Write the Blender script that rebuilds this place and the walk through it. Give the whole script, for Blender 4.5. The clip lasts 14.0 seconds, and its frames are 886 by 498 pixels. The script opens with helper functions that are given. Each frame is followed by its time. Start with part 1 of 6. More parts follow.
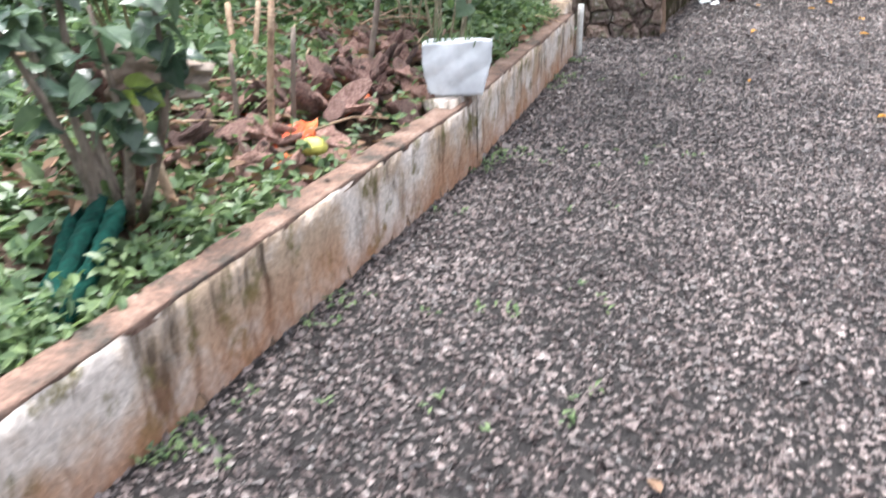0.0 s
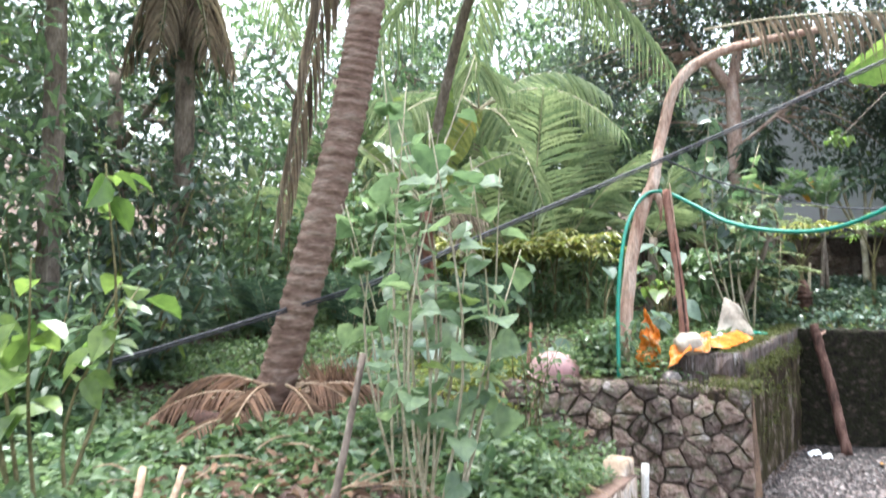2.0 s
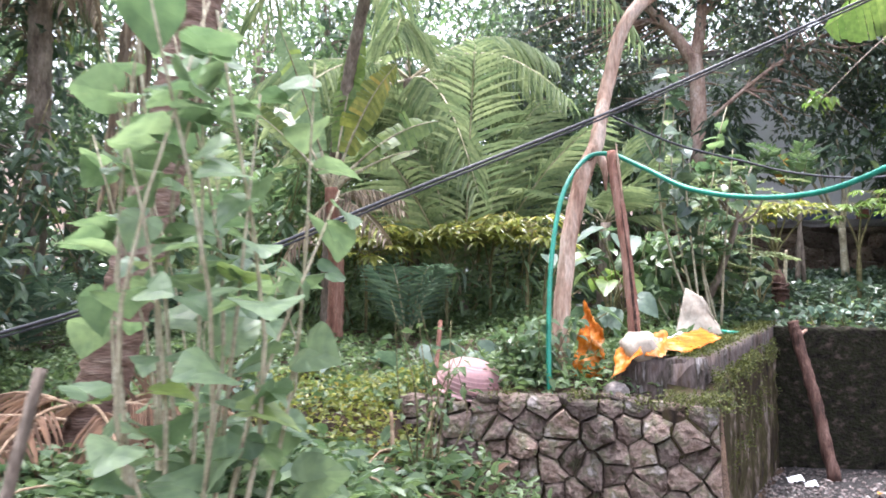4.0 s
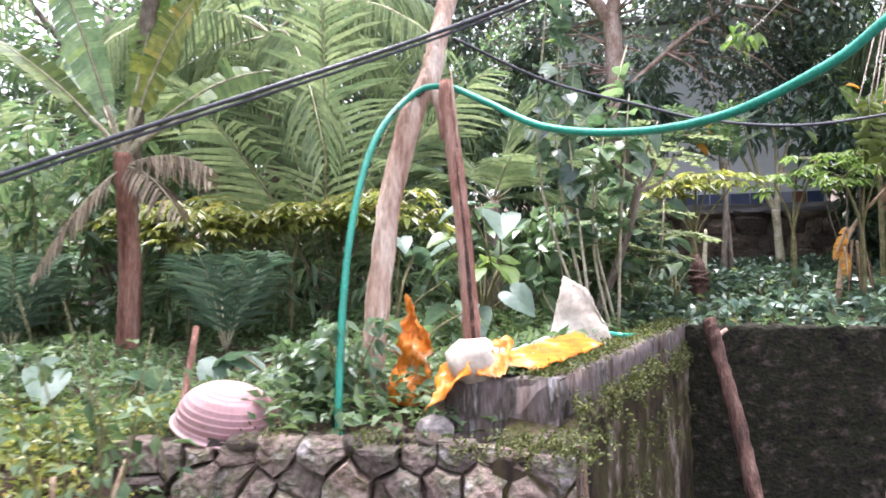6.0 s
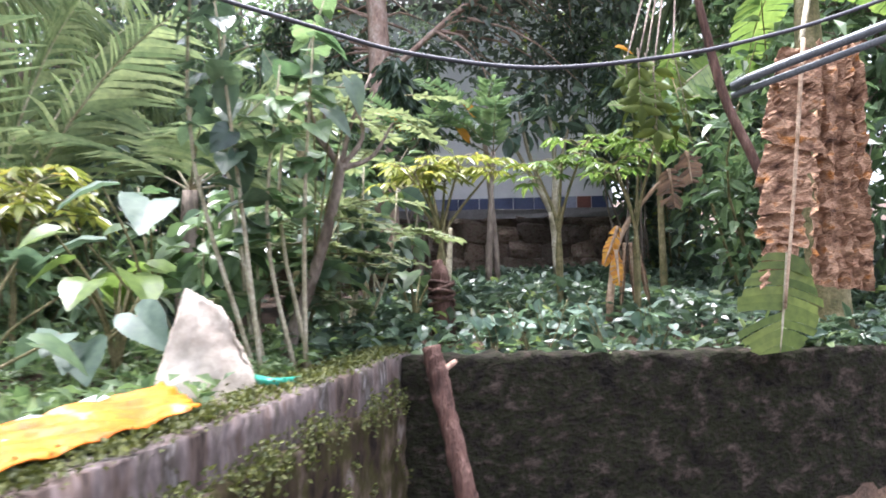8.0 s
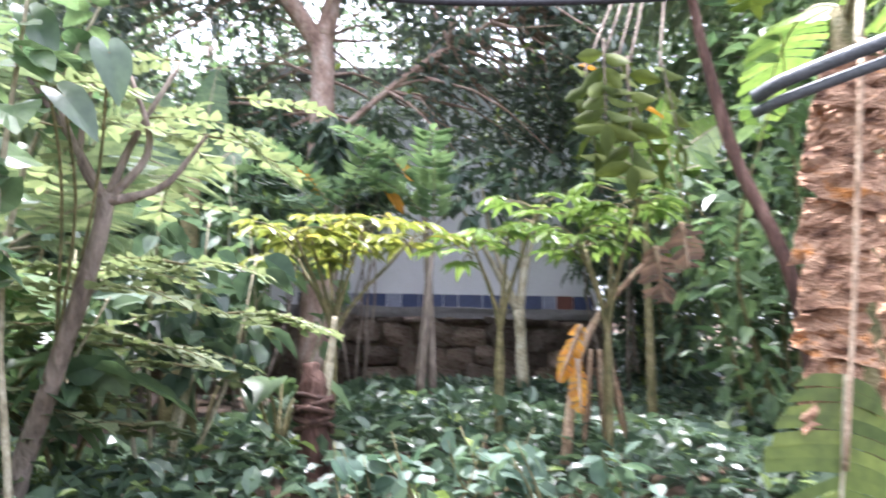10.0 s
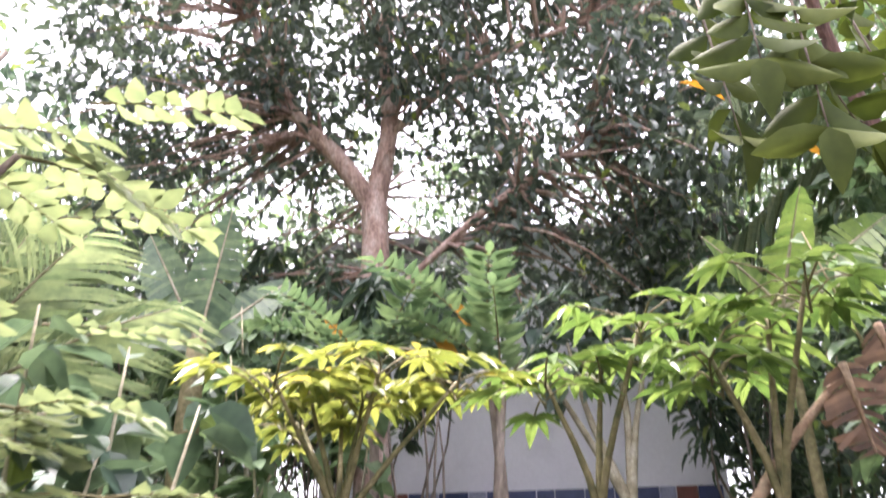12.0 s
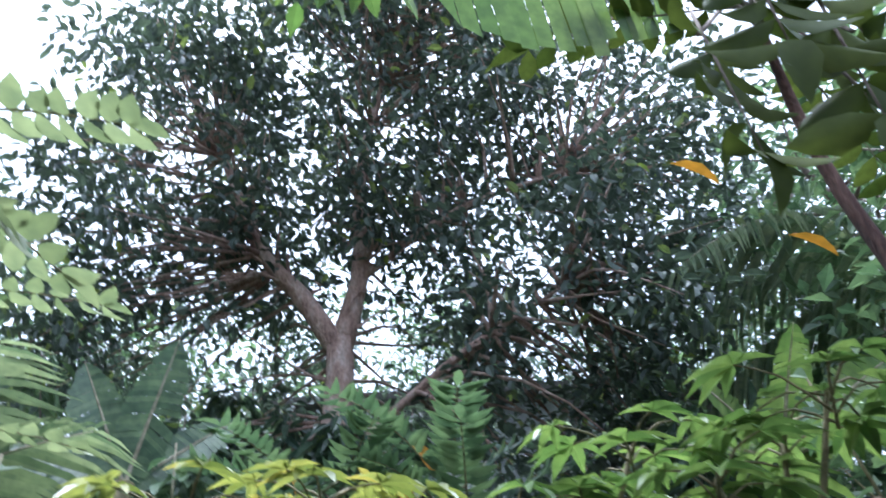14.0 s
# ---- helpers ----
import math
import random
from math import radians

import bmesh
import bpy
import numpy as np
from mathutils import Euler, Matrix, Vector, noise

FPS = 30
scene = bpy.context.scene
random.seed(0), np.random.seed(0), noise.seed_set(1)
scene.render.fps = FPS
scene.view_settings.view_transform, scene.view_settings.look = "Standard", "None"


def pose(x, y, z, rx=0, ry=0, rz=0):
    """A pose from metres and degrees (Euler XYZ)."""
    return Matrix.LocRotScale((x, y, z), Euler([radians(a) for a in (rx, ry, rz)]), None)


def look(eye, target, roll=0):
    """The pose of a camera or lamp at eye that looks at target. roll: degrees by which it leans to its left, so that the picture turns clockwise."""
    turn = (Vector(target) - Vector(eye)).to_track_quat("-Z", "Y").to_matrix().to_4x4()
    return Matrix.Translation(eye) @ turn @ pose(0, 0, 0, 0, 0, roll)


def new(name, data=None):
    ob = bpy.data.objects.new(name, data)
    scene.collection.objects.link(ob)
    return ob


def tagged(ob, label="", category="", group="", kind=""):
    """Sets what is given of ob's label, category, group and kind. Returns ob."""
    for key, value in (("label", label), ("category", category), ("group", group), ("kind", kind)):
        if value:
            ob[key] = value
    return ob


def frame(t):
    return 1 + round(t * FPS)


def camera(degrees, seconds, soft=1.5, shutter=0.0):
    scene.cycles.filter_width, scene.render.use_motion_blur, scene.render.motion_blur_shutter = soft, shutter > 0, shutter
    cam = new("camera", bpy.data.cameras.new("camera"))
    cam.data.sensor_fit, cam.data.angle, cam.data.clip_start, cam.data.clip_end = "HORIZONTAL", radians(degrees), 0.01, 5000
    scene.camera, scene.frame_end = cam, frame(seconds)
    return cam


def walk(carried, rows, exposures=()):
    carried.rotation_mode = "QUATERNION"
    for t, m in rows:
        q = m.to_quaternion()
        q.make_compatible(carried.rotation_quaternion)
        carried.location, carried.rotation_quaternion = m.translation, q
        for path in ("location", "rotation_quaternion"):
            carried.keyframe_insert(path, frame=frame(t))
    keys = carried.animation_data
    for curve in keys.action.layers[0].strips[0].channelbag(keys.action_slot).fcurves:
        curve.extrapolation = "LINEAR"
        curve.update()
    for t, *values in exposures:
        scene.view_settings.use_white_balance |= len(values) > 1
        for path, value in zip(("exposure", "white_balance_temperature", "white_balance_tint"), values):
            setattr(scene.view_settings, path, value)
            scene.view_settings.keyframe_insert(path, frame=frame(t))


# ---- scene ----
cam = camera(57.6, 14.0, soft=1.7, shutter=0.4)
PATH = [
    (0, (0.049, 0.036, 1.453), (0.017, 1.846, 0.603), -1.4),
    (0.5, (0.268, 0.325, 1.483), (0.248, 2.18, 0.736), 0.4),
    (0.8, (0.385, 0.436, 1.477), (0.344, 2.315, 0.795), 1.9),
    (1, (0.406, 0.651, 1.471), (0.347, 2.555, 0.861), 2.0),
    (1.4, (0.507, 0.924, 1.506), (0.385, 2.874, 1.081), 1.1),
    (1.5, (0.515, 0.993, 1.512), (0.36, 2.958, 1.17), 1.3),
    (2, (0.598, 1.369, 1.613), (0.294, 3.344, 1.7), 0.6),
    (2.2, (0.622, 1.494, 1.614), (0.314, 3.467, 1.734), 0.6),
    (4.3, (1.041, 3.222, 1.496), (0.819, 5.208, 1.58), 0.3),
    (4.5, (1.124, 3.367, 1.491), (0.901, 5.353, 1.569), 0.2),
    (5, (1.341, 3.798, 1.499), (1.113, 5.783, 1.574), -0.0),
    (5.5, (1.472, 4.277, 1.475), (1.318, 6.27, 1.552), -0.2),
    (6, (1.653, 4.757, 1.46), (1.544, 6.751, 1.553), -0.4),
    (6.5, (1.817, 5.181, 1.462), (1.739, 7.177, 1.556), -0.6),
    (7, (2.035, 5.606, 1.474), (2.159, 7.6, 1.575), -1.2),
    (7.5, (2.33, 5.963, 1.47), (2.557, 7.947, 1.58), -2.1),
    (7.7, (2.407, 6.133, 1.458), (2.695, 8.108, 1.571), -2.2),
    (9.8, (3.221, 7.75, 1.541), (3.672, 9.671, 1.869), 1.6),
    (10, (3.278, 7.872, 1.542), (3.609, 9.807, 1.921), 1.4),
    (10.5, (3.409, 8.197, 1.565), (3.59, 10.143, 1.991), 1.3),
    (11, (3.462, 8.541, 1.545), (3.592, 10.471, 2.054), 0.8),
    (11.5, (3.53, 8.864, 1.563), (3.647, 10.771, 2.154), -0.1),
    (12, (3.626, 9.135, 1.605), (3.707, 10.943, 2.456), -0.1),
    (12.5, (3.668, 9.339, 1.637), (3.732, 11.036, 2.693), -0.3),
    (13, (3.637, 9.483, 1.658), (3.694, 11.054, 2.894), -0.9),
    (13.5, (3.605, 9.489, 1.639), (3.67, 11.038, 2.902), -1.5),
    (14, (3.694, 9.519, 1.595), (3.817, 11.105, 2.807), 0.5),
]
walk(cam, [(t, look(eye, target, roll)) for t, eye, target, roll in PATH], [(0, 2.02, 6100, 10), (1.2, 2.34, 6100, 9), (2, 2.62, 5950, 8), (5, 2.70, 6000, 20), (7.0, 2.82, 5950, 17), (7.6, 2.78, 5950, 18), (10, 3.14, 5900, 18), (11.5, 3.20, 6250, 26), (12.5, 2.92, 6400, 25), (13.0, 2.72, 5600, 17), (13.5, 2.24, 5250, 11), (14, 1.95, 5150, 11)])
# world: bright, thinly clouded sky
world = bpy.data.worlds.new("sky")
scene.world = world
world.use_nodes = True
wn, wl = world.node_tree.nodes, world.node_tree.links
wn.clear()
sky = wn.new("ShaderNodeTexSky")
sky.sky_type, sky.sun_disc = "NISHITA", False
sky.sun_elevation, sky.sun_rotation = radians(78), radians(-35)
sky.air_density, sky.dust_density, sky.ozone_density = 1.0, 6.0, 1.0
pale = wn.new("ShaderNodeHueSaturation")
pale.inputs["Saturation"].default_value = 0.30
back = wn.new("ShaderNodeBackground")
back.inputs["Strength"].default_value = 0.15
wout = wn.new("ShaderNodeOutputWorld")
wl.new(sky.outputs[0], pale.inputs["Color"])
wl.new(pale.outputs[0], back.inputs["Color"])
wl.new(back.outputs[0], wout.inputs["Surface"])
sun = new("sun", bpy.data.lights.new("sun", "SUN"))
sun.data.energy, sun.data.angle, sun.data.color = 1.5, radians(14), (1.0, 0.96, 0.9)
sun.matrix_world = look((-2.2, 3.1, 18), (0, 0, 0))

# ---------------------------------------------------------------- helpers
rng = np.random.default_rng(7)


def mesh_np(name, verts, tris, smooth=False):
    """A triangle mesh from arrays."""
    me = bpy.data.meshes.new(name)
    verts, tris = np.asarray(verts, np.float32), np.asarray(tris, np.int32)
    me.vertices.add(len(verts))
    me.vertices.foreach_set("co", verts.ravel())
    me.loops.add(tris.size)
    me.loops.foreach_set("vertex_index", tris.ravel())
    me.polygons.add(len(tris))
    me.polygons.foreach_set("loop_start", np.arange(0, tris.size, 3, dtype=np.int32))
    me.polygons.foreach_set("loop_total", np.full(len(tris), 3, np.int32))
    me.polygons.foreach_set("use_smooth", np.full(len(tris), smooth, bool))
    me.update(calc_edges=True)
    return me


class Geo:
    """Collects triangles of many pieces into one mesh."""

    def __init__(self):
        self.v, self.t, self.n = [], [], 0

    def add(self, v, t):
        self.v.append(np.asarray(v, float).reshape(-1, 3))
        self.t.append(np.asarray(t, int).reshape(-1, 3) + self.n)
        self.n += len(self.v[-1])
        return self

    def mesh(self, name, smooth=False):
        return mesh_np(name, np.concatenate(self.v), np.concatenate(self.t), smooth)


def unit(a):
    a = np.asarray(a, float)
    return a / np.maximum(np.linalg.norm(a, axis=-1, keepdims=True), 1e-9)


def part(name, data, material, parent=None, label="", smooth=False):
    """One mesh object, from a Geo, a bmesh or a mesh, under a thing or a part."""
    if isinstance(data, Geo):
        data = data.mesh(name, smooth)
    elif isinstance(data, bmesh.types.BMesh):
        bm, data = data, bpy.data.meshes.new(name)
        bm.to_mesh(data)
        bm.free()
        data.polygons.foreach_set("use_smooth", np.full(len(data.polygons), smooth, bool))
    ob = new(name, data)
    if material and not data.materials:
        data.materials.append(material)
    if parent:
        ob.parent = parent
        ob.matrix_parent_inverse = parent.matrix_world.inverted()
    if label:
        ob["label"] = label
    return ob


def thing(name, at, label, category, group="", kind=""):
    """An Empty at a thing's base, to hold its parts."""
    ob = new(name)
    ob.location = at
    ob.empty_display_size = 0.1
    ob.matrix_world = Matrix.Translation(at)
    return tagged(ob, label, category, group, kind)


def curve_points(pts, n):
    """A smooth line of n points through a few."""
    p = np.asarray(pts, float)
    k = len(p)
    if k == 2:
        w = np.linspace(0, 1, n)[:, None]
        return p[0] * (1 - w) + p[1] * w
    out = []
    q = np.vstack([2 * p[0] - p[1], p, 2 * p[-1] - p[-2]])
    for s in np.linspace(0, k - 1, n):
        i = min(int(s), k - 2)
        u = s - i
        a, b, c, d = q[i], q[i + 1], q[i + 2], q[i + 3]
        out.append(0.5 * (2 * b + (c - a) * u + (2 * a - 5 * b + 4 * c - d) * u * u + (3 * b - a - 3 * c + d) * u ** 3))
    return np.array(out)


def tube(geo, pts, radii, sides=8, n=None, rough=0.0):
    """A round limb along a line; radii: two or more, spread along it."""
    p = curve_points(pts, n or max(4, len(pts) * 3))
    m = len(p)
    r = np.interp(np.linspace(0, 1, m), np.linspace(0, 1, len(radii)), radii)
    d = unit(np.gradient(p, axis=0))
    ref = np.array([0.31, 0.17, 1.0]) if abs(d[0][2]) < 0.9 else np.array([1.0, 0.2, 0.1])
    x = unit(np.cross(d, ref))
    y = np.cross(d, x)
    a = np.linspace(0, 2 * np.pi, sides, endpoint=False)
    rr = r[:, None] * (1 + rough * rng.uniform(-1, 1, (m, sides)))
    ring = p[:, None] + rr[..., None] * (x[:, None] * np.cos(a)[None, :, None] + y[:, None] * np.sin(a)[None, :, None])
    v = np.vstack([ring.reshape(-1, 3), p[:1], p[-1:]])
    t = []
    for i in range(m - 1):
        for j in range(sides):
            k = (j + 1) % sides
            a0, b0, c0, d0 = i * sides + j, i * sides + k, (i + 1) * sides + k, (i + 1) * sides + j
            t += [(a0, b0, c0), (a0, c0, d0)]
    e = m * sides
    for j in range(sides):
        k = (j + 1) % sides
        t += [(e, k, j), (e + 1, (m - 1) * sides + j, (m - 1) * sides + k)]
    return geo.add(v, t)


def leaf_shape(rows, fold=0.18, curl=0.25):
    """A leaf of unit length along y and unit width: rows of (place along it, width)."""
    v, t = [(0, 0, 0)], []
    for s, w in rows:
        z = -curl * s * s
        v += [(-w / 2, s, z + fold * w), (0, s, z), (w / 2, s, z + fold * w)]
    v.append((0, 1, -curl))
    t += [(0, 2, 1), (0, 3, 2)]
    for i in range(len(rows) - 1):
        a = 1 + 3 * i
        t += [(a, a + 1, a + 4), (a, a + 4, a + 3), (a + 1, a + 2, a + 5), (a + 1, a + 5, a + 4)]
    a, e = 1 + 3 * (len(rows) - 1), len(v) - 1
    t += [(a, a + 1, e), (a + 1, a + 2, e)]
    return np.array(v, float), np.array(t, int)


OVAL = leaf_shape([(0.45, 1.0)])
OVATE = leaf_shape([(0.22, 0.8), (0.5, 1.0), (0.8, 0.55)])
ROUNDED = leaf_shape([(0.28, 0.85), (0.68, 0.85)])
LEAFLET = leaf_shape([(0.1, 0.42), (0.4, 1.0), (0.76, 0.74)], 0.12, 0.15)
LANCE = leaf_shape([(0.3, 1.0), (0.65, 0.8)], 0.15, 0.35)
STRIP = leaf_shape([(0.15, 1.0), (0.6, 0.8)], 0.12, 0.45)
ROUND = leaf_shape([(0.12, 0.75), (0.35, 1.0), (0.65, 0.95), (0.88, 0.55)], 0.12, 0.2)


def heart_shape():
    """An arrow-shaped blade with two lobes behind its stalk and a waved edge."""
    half = [(0.05, -0.2), (0.16, -0.31), (0.30, -0.30), (0.42, -0.18), (0.49, 0.02), (0.48, 0.22), (0.42, 0.42), (0.31, 0.60), (0.19, 0.78), (0.07, 0.92), (0.0, 1.0)]
    rim = half + [(-x, y) for x, y in half[-2::-1]]
    v, t = [(0.0, 0.0, 0.0)], []
    for k, s in enumerate((0.5, 1.0)):
        for i, (x, y) in enumerate(rim):
            x, y = x * s, y * s
            v.append((x, y, 0.20 * abs(x) - 0.22 * max(y, 0) ** 2 - 0.25 * max(-y, 0) + (0.012 * (-1) ** i if k else 0)))
    n = len(rim)
    for i in range(n - 1):
        t += [(0, 2 + i, 1 + i), (1 + i, 2 + i, 2 + i + n), (1 + i, 2 + i + n, 1 + i + n)]
    return np.array(v, float), np.array(t, int)


HEART = heart_shape()


def leaves(geo, shape, at, along, up, length, width):
    """Sets leaves: at, along, up are arrays; length and width arrays or numbers."""
    at, along = np.atleast_2d(np.asarray(at, float)), unit(np.atleast_2d(along))
    n = len(at)
    if n == 0:
        return geo
    up = np.broadcast_to(np.asarray(up, float), (n, 3))
    x = np.cross(along, up)
    weak = np.linalg.norm(x, axis=1) < 1e-3
    x[weak] = (1, 0, 0)
    x = unit(x)
    z = np.cross(x, along)
    length = np.broadcast_to(np.asarray(length, float), (n,))[:, None, None]
    width = np.broadcast_to(np.asarray(width, float), (n,))[:, None, None]
    v, t = shape
    p = at[:, None] + x[:, None] * v[None, :, :1] * width + along[:, None] * v[None, :, 1:2] * length + z[:, None] * v[None, :, 2:] * (length + width) * 0.5
    tri = t[None] + (np.arange(n) * len(v))[:, None, None]
    return geo.add(p.reshape(-1, 3), tri.reshape(-1, 3))


def sphere_dirs(n):
    return unit(rng.normal(size=(n, 3)))


# ---------------------------------------------------------------- materials
def nodes_of(name):
    m = bpy.data.materials.new(name)
    m.use_nodes = True
    nt = m.node_tree
    return m, nt, nt.nodes, nt.links, nt.nodes["Principled BSDF"]


def leaf_material(name, dark, light, rough=0.38, glow=0.35, tip=None, spec=0.5):
    """Leaf: waxy face, light coming through it, tone changing from leaf to leaf."""
    m, nt, nd, ln, bsdf = nodes_of(name)
    geo_n = nd.new("ShaderNodeNewGeometry")
    ramp = nd.new("ShaderNodeValToRGB")
    ramp.color_ramp.elements[0].color = (*dark, 1)
    ramp.color_ramp.elements[1].color = (*light, 1)
    if tip:
        e = ramp.color_ramp.elements.new(0.93)
        e.color = (*light, 1)
        ramp.color_ramp.elements[-1].color = (*tip, 1)
    ln.new(geo_n.outputs["Random Per Island"], ramp.inputs[0])
    co = nd.new("ShaderNodeTexCoord")
    ns = nd.new("ShaderNodeTexNoise")
    ns.inputs["Scale"].default_value = 22
    ns.inputs["Detail"].default_value = 3
    ln.new(co.outputs["Object"], ns.inputs["Vector"])
    mix = nd.new("ShaderNodeMix")
    mix.data_type, mix.blend_type = "RGBA", "MULTIPLY"
    mix.inputs["Factor"].default_value = 0.55
    ln.new(ramp.outputs[0], mix.inputs["A"])
    tone = nd.new("ShaderNodeValToRGB")
    tone.color_ramp.elements[0].position, tone.color_ramp.elements[0].color = 0.3, (0.45, 0.5, 0.45, 1)
    tone.color_ramp.elements[1].position, tone.color_ramp.elements[1].color = 0.65, (1.25, 1.2, 1.0, 1)
    ln.new(ns.outputs["Fac"], tone.inputs[0])
    ln.new(tone.outputs[0], mix.inputs["B"])
    ln.new(mix.outputs["Result"], bsdf.inputs["Base Color"])
    bsdf.inputs["Roughness"].default_value = rough
    bsdf.inputs["Specular IOR Level"].default_value = spec
    tr = nd.new("ShaderNodeBsdfTranslucent")
    warm = nd.new("ShaderNodeMix")
    warm.data_type, warm.blend_type = "RGBA", "MULTIPLY"
    warm.inputs["Factor"].default_value = 1.0
    warm.inputs["B"].default_value = (1.2, 1.25, 0.95, 1)
    ln.new(mix.outputs["Result"], warm.inputs["A"])
    ln.new(warm.outputs["Result"], tr.inputs["Color"])
    sh = nd.new("ShaderNodeMixShader")
    sh.inputs[0].default_value = glow
    ln.new(bsdf.outputs[0], sh.inputs[1])
    ln.new(tr.outputs[0], sh.inputs[2])
    ln.new(sh.outputs[0], nd["Material Output"].inputs["Surface"])
    return m


def rough_material(name, colors, scale=6.0, rough=0.85, bump=0.4, fine=60.0, stretch=(1, 1, 1), spec=0.3, random_tone=False, coarse=0.8, tones=(0.28, 1.8)):
    """Earth, bark, stone, plaster: three tones in large patches, fine grain and relief."""
    m, nt, nd, ln, bsdf = nodes_of(name)
    co = nd.new("ShaderNodeTexCoord")
    mp = nd.new("ShaderNodeMapping")
    mp.inputs["Scale"].default_value = stretch
    ln.new(co.outputs["Object"], mp.inputs["Vector"])
    big, small = nd.new("ShaderNodeTexNoise"), nd.new("ShaderNodeTexNoise")
    big.inputs["Scale"].default_value, big.inputs["Detail"].default_value, big.inputs["Roughness"].default_value = scale, 6, 0.62
    small.inputs["Scale"].default_value, small.inputs["Detail"].default_value = fine, 4
    ln.new(mp.outputs[0], big.inputs["Vector"])
    ln.new(mp.outputs[0], small.inputs["Vector"])
    ramp = nd.new("ShaderNodeValToRGB")
    els = ramp.color_ramp.elements
    places = np.linspace(0.33, 0.67, len(colors))
    els[0].position, els[0].color = places[0], (*colors[0], 1)
    els[1].position, els[1].color = places[-1], (*colors[-1], 1)
    for p, c in zip(places[1:-1], colors[1:-1]):
        e = els.new(p)
        e.color = (*c, 1)
    ln.new(big.outputs["Fac"], ramp.inputs[0])
    grain = nd.new("ShaderNodeValToRGB")
    grain.color_ramp.elements[0].position, grain.color_ramp.elements[0].color = 0.3, (0.6, 0.6, 0.6, 1)
    grain.color_ramp.elements[1].position, grain.color_ramp.elements[1].color = 0.7, (1.3, 1.3, 1.3, 1)
    ln.new(small.outputs["Fac"], grain.inputs[0])
    mix = nd.new("ShaderNodeMix")
    mix.data_type, mix.blend_type = "RGBA", "MULTIPLY"
    mix.inputs["Factor"].default_value = coarse
    ln.new(ramp.outputs[0], mix.inputs["A"])
    ln.new(grain.outputs[0], mix.inputs["B"])
    out = mix.outputs["Result"]
    if random_tone:
        info, geo_n = nd.new("ShaderNodeObjectInfo"), nd.new("ShaderNodeNewGeometry")
        addn = nd.new("ShaderNodeMath")
        addn.operation = "ADD"
        ln.new(info.outputs["Random"], addn.inputs[0])
        ln.new(geo_n.outputs["Random Per Island"], addn.inputs[1])
        fr = nd.new("ShaderNodeMath")
        fr.operation = "FRACT"
        ln.new(addn.outputs[0], fr.inputs[0])
        r2 = nd.new("ShaderNodeValToRGB")
        r2.color_ramp.elements[0].color = (tones[0], tones[0], tones[0] * 1.06, 1)
        r2.color_ramp.elements[1].color = (tones[1], tones[1] * 0.96, tones[1] * 0.93, 1)
        ln.new(fr.outputs[0], r2.inputs[0])
        m2 = nd.new("ShaderNodeMix")
        m2.data_type, m2.blend_type = "RGBA", "MULTIPLY"
        m2.inputs["Factor"].default_value = 1.0
        ln.new(out, m2.inputs["A"])
        ln.new(r2.outputs[0], m2.inputs["B"])
        out = m2.outputs["Result"]
    ln.new(out, bsdf.inputs["Base Color"])
    bsdf.inputs["Roughness"].default_value = rough
    bsdf.inputs["Specular IOR Level"].default_value = spec
    bp = nd.new("ShaderNodeBump")
    bp.inputs["Strength"].default_value = bump
    bp.inputs["Distance"].default_value = 0.02
    ad = nd.new("ShaderNodeMath")
    ad.operation = "ADD"
    ln.new(big.outputs["Fac"], ad.inputs[0])
    ln.new(small.outputs["Fac"], ad.inputs[1])
    ln.new(ad.outputs[0], bp.inputs["Height"])
    ln.new(bp.outputs[0], bsdf.inputs["Normal"])
    return m


